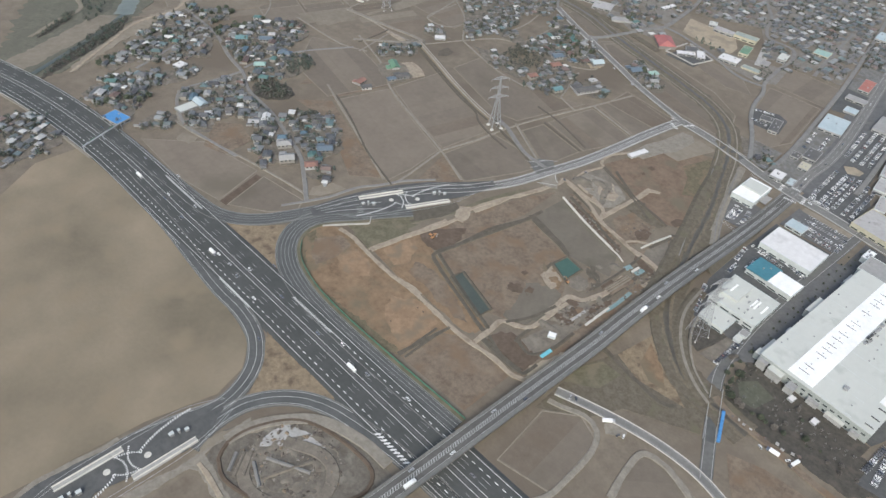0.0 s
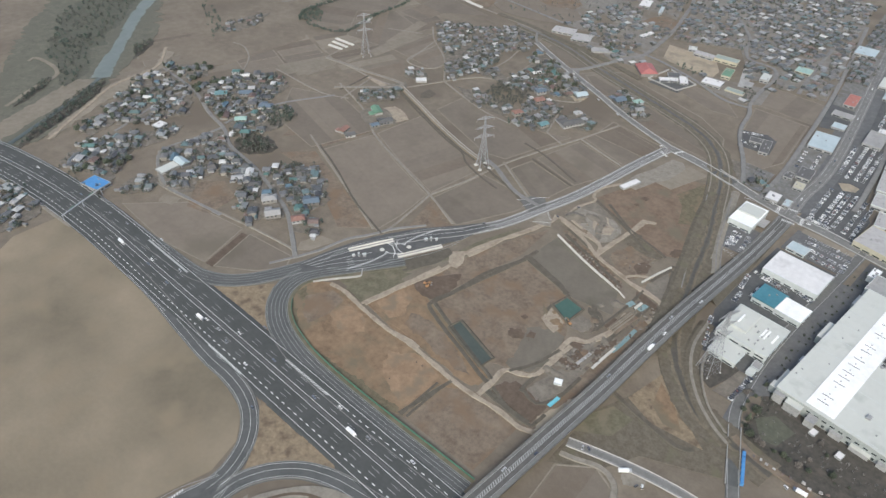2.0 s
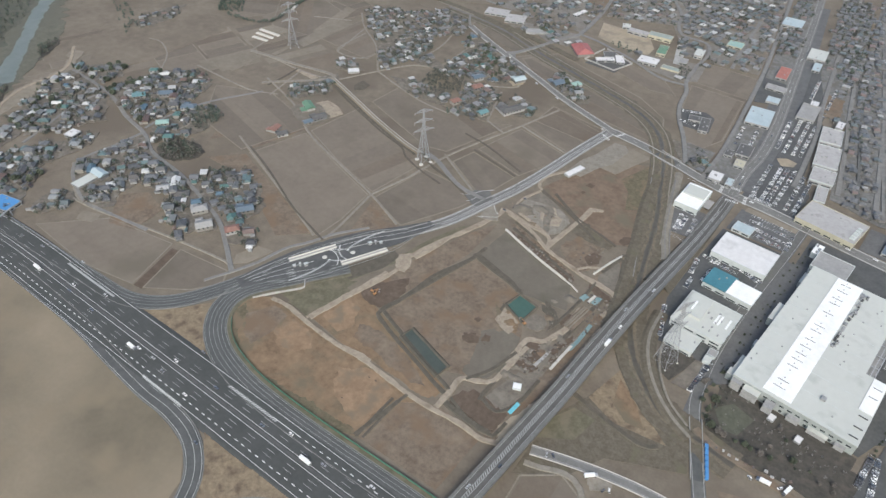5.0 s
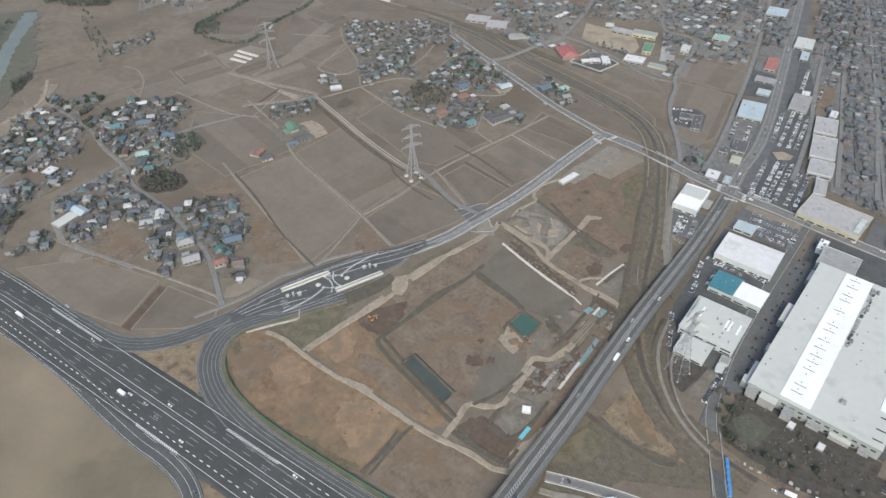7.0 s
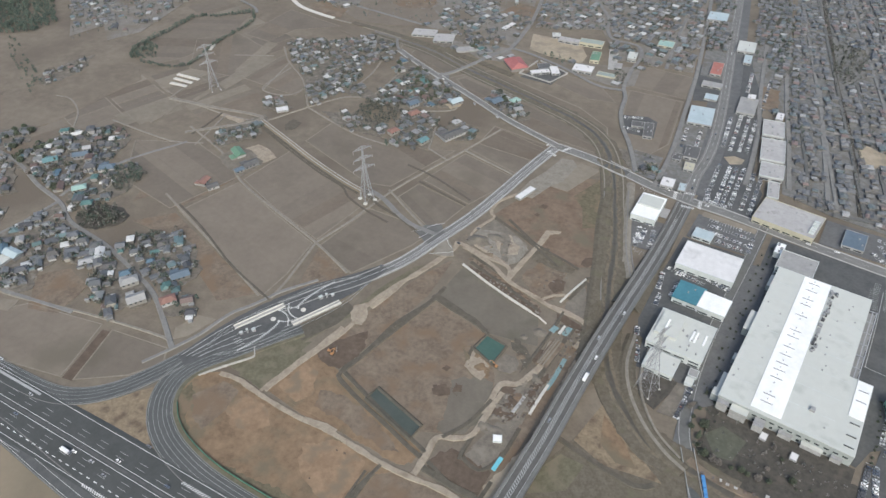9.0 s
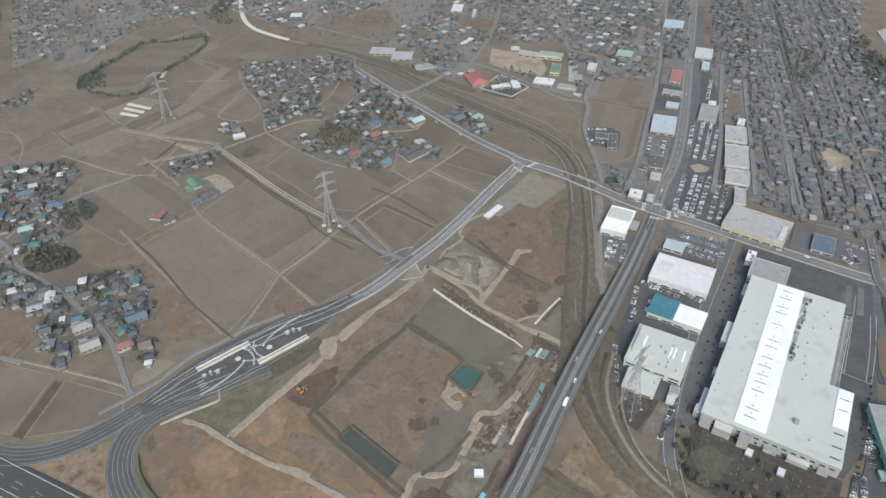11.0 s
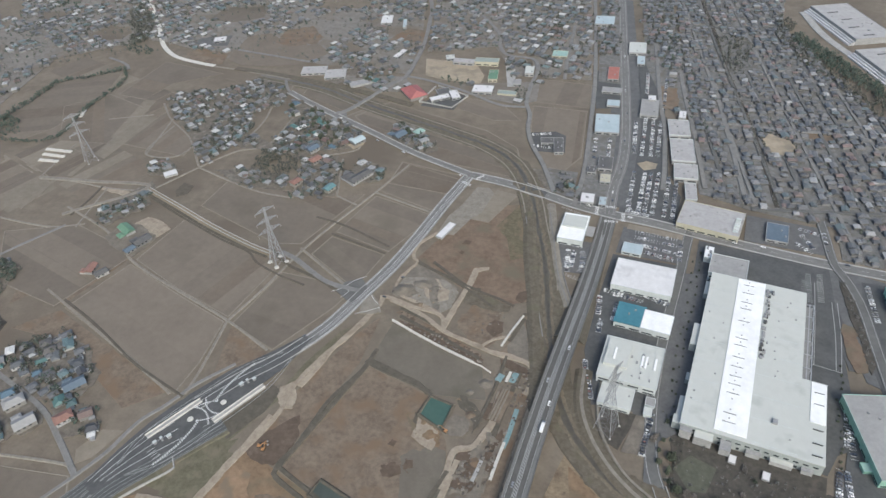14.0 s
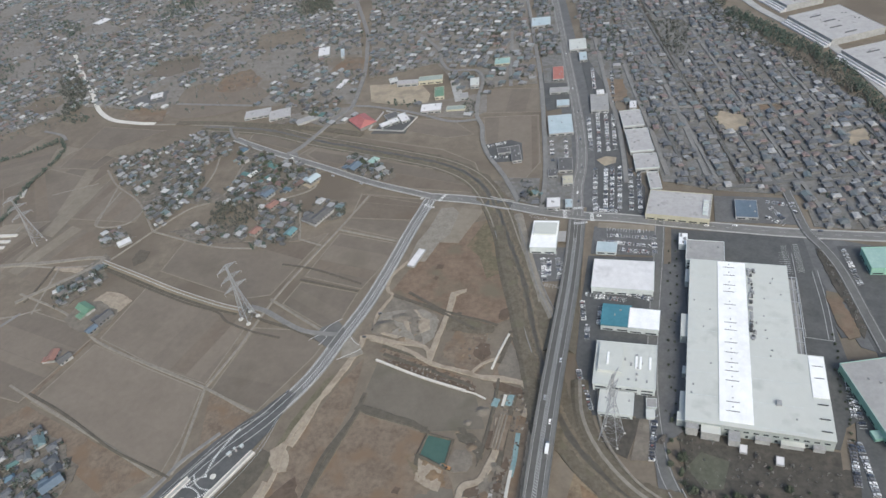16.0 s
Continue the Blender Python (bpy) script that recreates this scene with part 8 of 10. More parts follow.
VILLAGE_GAPS = [[(-672, 450), (-668, 478), (-652, 488), (-643, 480), (-646, 460), (-638, 446), (-650, 440)], [(-553.6, 785.3), (-539.1, 819.3), (-516.7, 792.8), (-525.5, 769.4)], [(-505.1, 694.4), (-514.2, 734), (-465.4, 736.2), (-446.2, 705.9), (-469, 680.8)]]
for n, (poly, angle, density) in enumerate(VILLAGES):
    for x, y, rnd in lattice(poly, (10.4, 10.4), angle, density, 50 + n, 0.42):
        if any(inside((x, y), g) for g in VILLAGE_GAPS) or not free(x, y, 4.2, True, False):
            continue
        turn = angle + rnd.choice((0, 90)) + rnd.uniform(-6, 6) + 22 * noise.noise(Vector((x / 60, y / 60, 5)))
        if count < 230:
            copy_thing(HOUSES[rnd.randrange(len(HOUSES))], pose(x, y, 0, 0, 0, turn) @ Matrix.Scale(rnd.uniform(0.66, 1.05), 4))
            count += 1
        else:
            far_house(x, y, radians(turn), rnd, rnd.uniform(0.7, 1.05))
        for _ in range(rnd.choice((1, 2, 2, 3))):
            sx, sy = x + rnd.uniform(-8, 8), y + rnd.uniform(-8, 8)
            if free(sx, sy, 1.4, True, False):
                shed(sx, sy, radians(turn + rnd.choice((0, 90))), rnd)
        for _ in range(rnd.choice((3, 4, 5, 7))):
            TREE_SPOTS.append((x + rnd.uniform(-8, 8), y + rnd.uniform(-8, 8), rnd.random()))
plot("copse_floor", ragged([(-657, 395), (-659, 412), (-645, 424), (-622, 427), (-606, 420), (-607, 401), (-620, 388), (-637, 384)], 3), 0.14, M_SHRUB, "dark ground patch below a copse", "ground")
sheds = new("village_sheds")
tagged(sheds, "small grey sheds and garages between the village houses", "sheds", kind="stuff")
tagged(link("shed_bodies", shed_v, shed_f, M_HOUSEWALL_FAR, sheds), kind="stuff")
tagged(link("shed_roofs", shed_roof_v, shed_roof_f, M_TILES_FAR, sheds), kind="stuff")
for h in HOUSES:
    for o in (h, *h.children_recursive):
        bpy.data.objects.remove(o)

for poly, angle, density in VILLAGES:
    plot("village_ground", ragged(poly, 4.0), 0.14, M_YARDS, "dull ground of gardens and lanes in a village", "ground")

SUBURBS = [
    ([(-8.2, 922.9), (-22.4, 1057.2), (-38.2, 1279), (-44.8, 1453.8), (134.2, 1396.7), (116.2, 1215.1), (176.3, 1004.1), (233.5, 845.4), (253, 791.3), (200.3, 647.4), (114, 663.2), (116.6, 711.5), (36.5, 726.2), (-2.2, 743.9)], 94, 0.95, (10.8, 11.4)),
    ([(-1751.2, 1764.2), (-1039.6, 1687.9), (-548.4, 1541.7), (-454.4, 1226.5), (-411.8, 1067.4), (-405, 968.1), (-564.3, 980.6), (-678, 969.3), (-828.4, 1014.9), (-918.2, 1026.5), (-1118.2, 1004.2)], 62, 0.74, (12, 13)),
    ([(-502.2, 1527.9), (-189.7, 1434.9), (-157.8, 1121.8), (-145.7, 989.6), (-213.2, 986.3), (-219.8, 1045.3), (-291.3, 1082.1), (-356.9, 1058.5), (-393.5, 1045.5)], 75, 0.80, (12, 13)),
    ([(-167.4, 1397.7), (-136.7, 1388.9), (-107.7, 1072.7), (-100.6, 982.8), (-136.5, 988.3), (-150.5, 1162.8)], 84, 0.92, (10.5, 11.5)), ([(-101.7, 1378.8), (-50.3, 1364), (-27.4, 1039.8), (-45.8, 920.6), (-76.6, 1048.4)], 84, 0.92, (10.5, 11.5)),
    ([(-1370.6, 1013.1), (-965, 1145.1), (-868.8, 1025), (-980.1, 930.6), (-1040.1, 715.4)], 60, 0.70, (13, 14)), ([(-213.7, 974.8), (-208.9, 919.3), (-229.5, 904.1), (-315.4, 924.9), (-319.7, 948.8)], 75, 0.5, (15, 16)), ([(-500, 947.5), (-402.9, 959.6), (-376.4, 917), (-429.8, 908.1)], 62, 0.5, (15, 16)),
    ([(-62.9, 1140.3), (-28, 1141.3), (-12.7, 984.3), (-0.8, 848.5), (7, 741), (-8.8, 744.3), (-16.7, 823.4), (-19.8, 911.1), (-42.1, 923.5), (-49.3, 1047.8)], 94, 0.85, (10, 11)), ([(-283, 1199.5), (-191.7, 1296), (-146.8, 1037.6), (-222.4, 993.4)], 80, 0.75, (13, 14)), ([(-349.6, 1198), (-273.2, 1126.1), (-230.5, 999.8), (-247.6, 982), (-308.6, 1098)], 75, 0.7, (13, 14)), ([(-131.1, 854.3), (-101.9, 851.2), (-98.8, 703.3), (-129.6, 706.9)], 88, 0.75, (11, 12)), ([(-170.3, 763.7), (-136.1, 761.1), (-136.6, 709.3), (-157, 720.4)], 88, 0.7, (13, 14)), ([(-1064.4, 800.1), (-1052.5, 888.7), (-979.3, 920.9), (-950.7, 775.3), (-974.6, 729.5)], 40, 0.5, (15, 16)), ([(-1030.1, 1396.1), (-470.3, 1505.4), (-536.7, 1219), (-753.3, 1112.3), (-775.9, 1002), (-938.8, 1069.5)], 62, 0.4, (16, 17)),
]
STREETS = SUBURBS[0][0]
plot("town_ground", STREETS, 0.14, M_SUBURB, "dull ground of gardens and lanes in the suburb", "ground")
sx, sy = sum(p[0] for p in STREETS) / len(STREETS), sum(p[1] for p in STREETS) / len(STREETS)
ax, ay = math.cos(radians(97.5)), math.sin(radians(97.5))
rs = random.Random(77)


def block_place(u, w):
    return sx + ax * u - ay * w, sy + ay * u + ax * w


for j in range(-21, 22):
    run = [block_place(i * 10, j * 25) for i in range(-75, 76) if inside(block_place(i * 10, j * 25), STREETS) and not any(inside(block_place(i * 10, j * 25), p) for p in PARKS)]
    pieces = [[]]
    for q in run:
        if pieces[-1] and math.dist(q, pieces[-1][-1]) > 15:
            pieces.append([])
        pieces[-1].append(q)
    for run in pieces:
        if len(run) < 4:
            continue
        road("back_street", [run[0], run[len(run) // 2], run[-1]], 3.6, 1.0, M_LANE if j % 3 == 0 else M_ASPHALT2, "narrow straight back street between houses", None, depth=0.2, bank=0.3, keep=False)
    for w in (j * 25 + 7.0, j * 25 + 18.0):
        u = -760.0
        while u < 760:
            x, y = block_place(u, w + rs.uniform(-2.6, 2.6) + 7 * noise.noise(Vector((u / 80, w / 80, 2))))
            if abs((u + 3000) % 118 - 59) > 4 and inside((x, y), STREETS) and rs.random() < 0.88 and free(x, y, 3.0, False):
                far_house(x, y, radians(97.5 + rs.choice((0, 0, 90)) + rs.uniform(-9, 9)), rs, rs.uniform(0.60, 0.98), SUB_BANK)
            u += rs.uniform(8.2, 11.4)
    for u in range(-760, 760, 4):
        x, y = block_place(u + rs.uniform(-3, 3), j * 25 + rs.choice((12.5, 12.5, 3.2, 21.8)) + rs.uniform(-1.5, 1.5))
        if rs.random() < 0.72 and inside((x, y), STREETS) and free(x, y, 1.0, False):
            TREE_SPOTS.append((x, y, -1))
for i in range(-7, 8):
    run = [block_place(i * 118 + 59 - 3000 % 118, j * 10) for j in range(-60, 61) if inside(block_place(i * 118 + 59 - 3000 % 118, j * 10), STREETS)]
    if any(inside(q, p) for q in run for p in PARKS):
        continue
    if len(run) > 3:
        road("back_street", [run[0], run[len(run) // 2], run[-1]], 4.2, 1.1, M_ASPHALT2, "narrow cross street between houses", None, depth=0.2, bank=0.3, keep=False)
TIGHT = (2, 3, 7, 10, 11)          # blocks between the shops of the town
for n, (poly, angle, density, spacing) in enumerate(SUBURBS[1:]):
    if density >= 0.4:
        plot("town_ground", poly, 0.14, M_SUBURB if n in TIGHT else M_FARTOWN, "dull ground of gardens and lanes in the suburb", "ground")
    for x, y, rnd in lattice(poly, spacing, angle, density, 90 + n, 0.18):
        if n in (0, 4) and noise.noise(Vector((x / 90, y / 90, n))) < -0.14:
            continue
        if free(x, y, 3.6 if n in TIGHT else 5.0):
            far_house(x, y, radians(angle + rnd.choice((0, 90)) + rnd.uniform(-4, 4)), rnd, rnd.uniform(0.75, 1.0) if n in TIGHT else 1.0, SUB_BANK if n in TIGHT else FAR_BANK)
            for _ in range(rnd.choice((1, 2, 2, 3))):
                TREE_SPOTS.append((x + rnd.uniform(-8, 8), y + rnd.uniform(-9, 9), rnd.random()))
for m, label, p in FAR_FIELDS:
    plot("far_field", ragged(p, 2.5, 3.0), 0.2, m, label, "ground")
road("cross_street", [(-17, 897), (18, 899), (58, 896), (98, 895), (139, 895), (166, 891)], 5.0, 1.3, M_LANE, "pale cross street through the suburb", None, keep=False)
road("far_lane", [(-696, 1006), (-651, 998), (-559, 982)], 4.0, 1.0, M_LANE, "pale lane between far fields", None, keep=False)
road("far_lane", [(-891, 946), (-851, 930), (-832, 913)], 4.0, 1.0, M_LANE, "pale lane behind the hedged meadow", None, keep=False)
dense = new("suburban_terraces")
tagged(dense, "tight rows of low dull-roofed suburban houses", "houses", kind="stuff")
tagged(link("house_bodies", sub_v, sub_f, M_WALLS_DULL, dense), kind="stuff")
tagged(link("house_roofs", sub_roof_v, sub_roof_f, M_TILES_DULL, dense), kind="stuff")
suburb = new("suburban_houses")
tagged(suburb, "dense rows of small grey-roofed suburban houses", "houses", kind="stuff")
tagged(link("house_bodies", far_v, far_f, M_HOUSEWALL_FAR, suburb), kind="stuff")
tagged(link("house_roofs", far_roof_v, far_roof_f, M_TILES_FAR, suburb), kind="stuff")

# ---- trees ----
M_EVERGREEN = surface("dark_evergreen_leaves", (0.039, 0.049, 0.034), (0.081, 0.094, 0.060), 1.2, 0.3, rough=0.8, bump=0, vary=0.25)
M_BARE = surface("bare_winter_twigs", (0.098, 0.086, 0.076), (0.172, 0.155, 0.136), 1.2, 0.3, rough=0.9, bump=0, vary=0.25)
M_BARK = surface("grey_brown_bark", (0.07, 0.055, 0.045), (0.12, 0.10, 0.085), 0.8, 0.15, rough=0.9, bump=0.4)
M_WOODS = palette("mixed_winter_woods", [(0.050, 0.062, 0.046), (0.085, 0.086, 0.068), (0.125, 0.115, 0.100), (0.042, 0.055, 0.042), (0.150, 0.136, 0.120), (0.070, 0.082, 0.064)], 0.85, island=True, grain=0.8, amount=0.3)


def crown_shape(rnd, height, width, clumps, tall):
    """Many small leaf clumps round a crown with gaps: points and faces."""
    v, f = [], []
    for _ in range(clumps):
        while True:
            x, y, z = rnd.uniform(-1, 1), rnd.uniform(-1, 1), rnd.uniform(-1, 1)
            r = x * x + y * y + z * z
            if 0.12 < r < 1:
                break
        if tall:
            k = 1 - (z + 1) / 2 * 0.85
            x, y = x * k, y * k
        c = Vector((x * width / 2, y * width / 2, height * 0.58 + z * height * 0.42))
        s = width * rnd.uniform(0.10, 0.19)
        k = len(v)
        q = Euler((rnd.uniform(0, 6), rnd.uniform(0, 6), rnd.uniform(0, 6))).to_matrix()
        for p in ((1, 0, -0.5), (-0.6, 0.9, -0.4), (-0.5, -0.9, -0.5), (0.1, 0.1, 0.9), (0.7, 0.5, 0.3)):
            v.append(tuple(c + q @ (Vector(p) * s * rnd.uniform(0.7, 1.2))))
        f += [(k, k + 1, k + 2), (k, k + 4, k + 1), (k + 1, k + 3, k + 2), (k + 2, k + 3, k), (k + 4, k + 3, k + 1), (k, k + 3, k + 4)]
    return v, f


def limb(v, f, a, b, r0, r1, sides=5):
    a, b = Vector(a), Vector(b)
    d = (b - a).normalized()
    x = d.orthogonal().normalized()
    y = d.cross(x)
    k = len(v)
    for c, r in ((a, r0), (b, r1)):
        for i in range(sides):
            t = 2 * math.pi * i / sides
            v.append(tuple(c + (x * math.cos(t) + y * math.sin(t)) * r))
    for i in range(sides):
        j = (i + 1) % sides
        f.append((k + i, k + j, k + sides + j, k + sides + i))


def tree_master(kind, k):
    rnd = random.Random(500 + k)
    base = new("tree")
    tall = kind == "cedar"
    h = rnd.uniform(7.5, 10.5) if tall else rnd.uniform(4.5, 7.5)
    w = h * (0.42 if tall else rnd.uniform(0.75, 0.95))
    v, f = [], []
    limb(v, f, (0, 0, 0), (0, 0, h * 0.62), h * 0.032, h * 0.014, 7)
    for i in range(7):
        a = i * 2.4 + rnd.random()
        z = h * rnd.uniform(0.25, 0.55)
        limb(v, f, (0, 0, z), (math.cos(a) * w * 0.36, math.sin(a) * w * 0.36, z + h * 0.25), h * 0.012, h * 0.004)
    link("trunk", v, f, M_BARK, base)
    v, f = crown_shape(rnd, h, w, 95 if kind != "bare" else 70, tall)
    link("crown", v, f, M_BARE if kind == "bare" else M_EVERGREEN, base)
    label = {"cedar": "tall dark green cedar beside houses", "broad": "rounded dark evergreen tree in a garden", "bare": "leafless grey-brown winter tree with fine twigs"}[kind]
    return tagged(base, label, "tree", "trees of the plain")


TREES = [tree_master(kind, k) for k, kind in enumerate(("broad", "bare", "cedar", "broad", "bare", "broad"))]
wood_v, wood_f = [], []
hedge_v, hedge_f = [], []
twig_v, twig_f = [], []
# pale greys put the distance haze into the colour of shrubs and far trees
M_HAZY_TWIGS = palette("haze_paled_garden_twigs", [(0.145, 0.138, 0.127), (0.185, 0.174, 0.161), (0.220, 0.208, 0.192), (0.108, 0.112, 0.096)], 0.9, island=True, grain=0.8, amount=0.3)
M_CONIFER = palette("dense_conifer_green", [(0.048, 0.072, 0.056), (0.062, 0.090, 0.070), (0.080, 0.104, 0.082), (0.100, 0.112, 0.092)], 0.85, island=True, grain=0.8, amount=0.3)
planted = 0


def plant(x, y, pick, size=1.0, thing=True):
    global planted
    rnd = random.Random(int(x * 13.7 + y * 7.1))
    if thing is True and planted < 280:
        planted += 1
        copy_thing(TREES[int(pick * len(TREES)) % len(TREES)], pose(x, y, 0, 0, 0, rnd.uniform(0, 360)) @ Matrix.Scale(size * rnd.uniform(0.8, 1.2), 4))
    else:
        h = rnd.uniform(4.5, 8.0) * size
        v, f = crown_shape(rnd, h, h * rnd.uniform(0.55, 0.9), 20, rnd.random() < 0.3)
        V, F = (hedge_v, hedge_f) if thing == "hedge" else (twig_v, twig_f) if thing == "twigs" else (wood_v, wood_f)
        k = len(V)
        V.extend((px + x, py + y, pz) for px, py, pz in v)
        F.extend(tuple(i + k for i in q) for q in f)


def plant_line(pts, step, pick, size=1.0, spread=1.0, thing=True, seed=1):
    rnd = random.Random(seed)
    line = curve_points(pts, 3.0)
    s = arc_lengths(line)
    d = 0.0
    while d < s[-1]:
        p, _ = at_length(line, s, d)
        plant(p.x + rnd.uniform(-spread, spread), p.y + rnd.uniform(-spread, spread), pick if pick >= 0 else rnd.random(), size, thing)
        d += step * rnd.uniform(0.75, 1.25)


def plant_wood(poly, spacing, density, size, seed, thing=False, pick=-1):
    for x, y, rnd in lattice(poly, (spacing, spacing), 20, density, seed, 0.45):
        plant(x, y, rnd.random() if pick < 0 else pick, size * rnd.uniform(0.7, 1.25), thing)


plant_line([(-8, 645.8), (-15.2, 579.3), (-22.5, 527.4), (-27.7, 481.9), (-31.7, 448.9)], 12, 0.6, 0.42, 1.0)
plant_line([(-14.7, 631.4), (-23.9, 552.5), (-32.6, 471.3)], 14, 0.6, 0.45, 1.5)
plant_line([(93.2, 529.1), (89.7, 495.3), (86.4, 459.7)], 8, 0.6, 0.48, 1.0)
plant_line([(-41.1, 426.4), (-27.2, 394.7), (-10.3, 388.7), (16.1, 386.7)], 6.5, -1, 0.85, 3)
plant_wood([(-42.4, 431.7), (-29.6, 457.9), (-13.8, 442.4), (-22.4, 425.6), (-30.7, 409.2)], 8, 0.6, 0.8, 3, True)
plant_wood([(2.9, 417.8), (17.6, 421), (42, 404.4), (70.3, 397.3), (73.6, 390.1), (45.5, 378), (14.9, 393.4)], 7.5, 0.45, 0.6, 5, True)
plant_wood([(-1.7, 419.5), (35.4, 413.6), (65.5, 412.9), (61.4, 393), (-3.6, 389.5)], 5.5, 0.6, 0.42, 6, "twigs")
plant_wood([(-30.2, 437.1), (-21.1, 435.1), (-29.5, 388.1), (-35.4, 387.7)], 5, 0.7, 0.6, 26, False)
plant_wood([(-46.1, 429.5), (-38.4, 459.1), (-16.7, 446.7), (-19.7, 431.8), (-29.5, 421.3), (-31.9, 405.7)], 5, 0.6, 0.55, 27, False)
plant_wood([(-571.9, 335), (-572, 353.6), (-554.3, 354), (-545.2, 328)], 6, 0.6, 1.0, 10, False)
plant_wood([(-576.6, 396.4), (-565.7, 411.3), (-541.6, 401.7), (-548.4, 383.7)], 6, 0.7, 1.0, 11, False)
plant_line([(-864, 693.2), (-798.9, 710.7), (-810.7, 785.1), (-813.2, 873.3), (-836.9, 911.6)], 3.6, 0.35, 0.95, 1.5, "hedge")
plant_line([(-888.5, 696.5), (-909.9, 727.3), (-910.3, 791), (-910, 855.6), (-876.4, 878.3), (-836.9, 911.6)], 3.4, 0.35, 1.15, 2, "hedge")
plant_wood([(-885.5, 693.7), (-913.8, 727.7), (-913.4, 752.4), (-879.3, 738.8), (-854.8, 711.7)], 6, 0.8, 1.1, 31, "hedge")
plant_wood([(-1404.1, 795.3), (-1263.8, 888.7), (-1155.8, 786.5), (-1109, 754.3), (-1100.3, 708.4), (-1138.7, 676.9), (-1209.7, 659.5)], 7, 0.9, 1.5, 32, "hedge")
plant_wood([(-1130.9, 671), (-1100.7, 672.9), (-945.5, 588.5), (-907.2, 544.4), (-970.9, 577)], 8, 0.6, 1.0, 33, "hedge")
plant_wood([(134.9, 1192), (163.3, 1137.5), (211.1, 1035.5), (232.2, 970.3), (241.5, 869.5), (242.5, 820.5), (232.2, 821.6), (217.8, 942), (197.5, 1008.7), (147.5, 1096.4), (119, 1169)], 4.4, 0.95, 1.1, 12, "hedge")
plant_wood([(113.9, 1264.5), (130.2, 1235.4), (141.2, 1101.7), (199.7, 991.8), (221.6, 934.1), (233.2, 857.8), (223.9, 846.5), (205.9, 921.9), (177, 979.4), (124.1, 1089.5), (101.6, 1184.2)], 5.5, 0.8, 1.1, 34, False)
plant_line([(109.5, 628), (112, 596), (114.5, 560), (116, 532)], 4.2, 0.2, 0.6, 2.2, "twigs", 81)
plant_line([(85.6, 494.6), (82.2, 459.5), (79.2, 432.1)], 7, 0.6, 0.4, 1.0)
plant_line(BAND, 4.5, 0.2, 0.55, 2.2, "twigs", 35)
plant_line(BAND, 8, 0.2, 0.5, 2.0, False, 36)
plant_wood([(59, 1034), (81, 997), (84, 916), (72, 915), (59, 967)], 7, 0.6, 0.55, 83, "twigs")
plant_wood([(-35.7, 399.8), (-22.5, 439.1), (-3.5, 429.9), (16.5, 422.1), (45.6, 414.2), (70.8, 410.9), (46.2, 404.1), (11, 397.5), (-12.9, 391.3), (-29.3, 388.8)], 7, 0.5, 0.45, 44, "twigs")
for n, (m, label, p, rag) in enumerate(FLOOD[1:]):
    if m is M_FLOODSCRUB:
        plant_wood(p, 9, 0.55, 0.9, 50 + n, False)
        plant_wood(p, 13, 0.5, 1.0, 70 + n, "hedge")
    elif m is M_SHRUB:
        plant_wood(p, 4.6, 0.85, 0.8, 50 + n, False)
        plant_wood(p, 7, 0.6, 0.9, 70 + n, "hedge")
for n, wood in enumerate(([(-624.7, 1369.6), (-605, 1413.1), (-557.3, 1413.3), (-526.6, 1334.5), (-584, 1314.4)], [(-1204, 1416.9), (-1180.1, 1450.1), (-1099.8, 1394.2), (-1094.4, 1333.9)], [(-946.6, 1409), (-949.6, 1501), (-845.8, 1488), (-837.2, 1420.8), (-885.8, 1371.1)])):
    plant_wood(wood, 7, 0.75, 1.05, 60 + n, "hedge")
plant_wood(PARKS[2], 6, 0.8, 0.9, 37, False)
ribbon("service_road", [(150.4, 1280), (171.7, 1178.6), (223.4, 1056.4), (233.4, 1019.1), (251.1, 898.7), (258.9, 807.3)], 5.5, -5.5, 0.4, M_CONCRETE, label="pale concrete service road beside the logistics halls", category="road", depth=0.3, bank=0.5)
for ring, s in ((PARKS[0], 38), (PARKS[1], 39)):
    plant_line(ring + ring[:1], 5, 0.2, 0.6, 2, False, s)
plant_wood(VILLAGE_GAPS[2], 5, 0.85, 1.0, 40, False)
plant_wood(VILLAGE_GAPS[0], 5.5, 0.85, 1.05, 89, False)
plant_wood([(-655, 396), (-657, 411), (-641, 421), (-621, 424), (-607, 418), (-609, 402), (-621, 391), (-637, 386)], 5.0, 0.85, 1.1, 42, False)
plant_wood([(-650, 398), (-640, 418), (-624, 416), (-614, 404), (-630, 392)], 7.5, 0.8, 1.15, 87, "hedge")
plant_wood([(-689.8, 465.9), (-682.6, 487), (-652.3, 487), (-641, 465.8), (-654.3, 447.7)], 6, 0.8, 1.2, 43, "hedge")
plant_wood([(-994, 1149), (-978, 1168), (-930, 1120), (-891, 1065), (-872, 1024), (-876, 1000), (-897, 988), (-913, 1033), (-960, 1097)], 6, 0.9, 1.15, 13, False)
plant_wood([(-876, 1003), (-858, 990), (-824, 982), (-826, 967), (-854, 961), (-897, 988)], 6.5, 0.9, 0.9, 85, "hedge")
plant_wood([(-1190, 1140), (-1242, 1233), (-1220, 1276), (-1132, 1219), (-1112, 1154), (-1145, 1128)], 9, 0.8, 1.1, 86, "hedge")
plant_wood([(-629.3, 1401.4), (-578.7, 1450.1), (-537.5, 1364), (-576.9, 1325.6)], 7, 0.9, 1.3, 14, False)
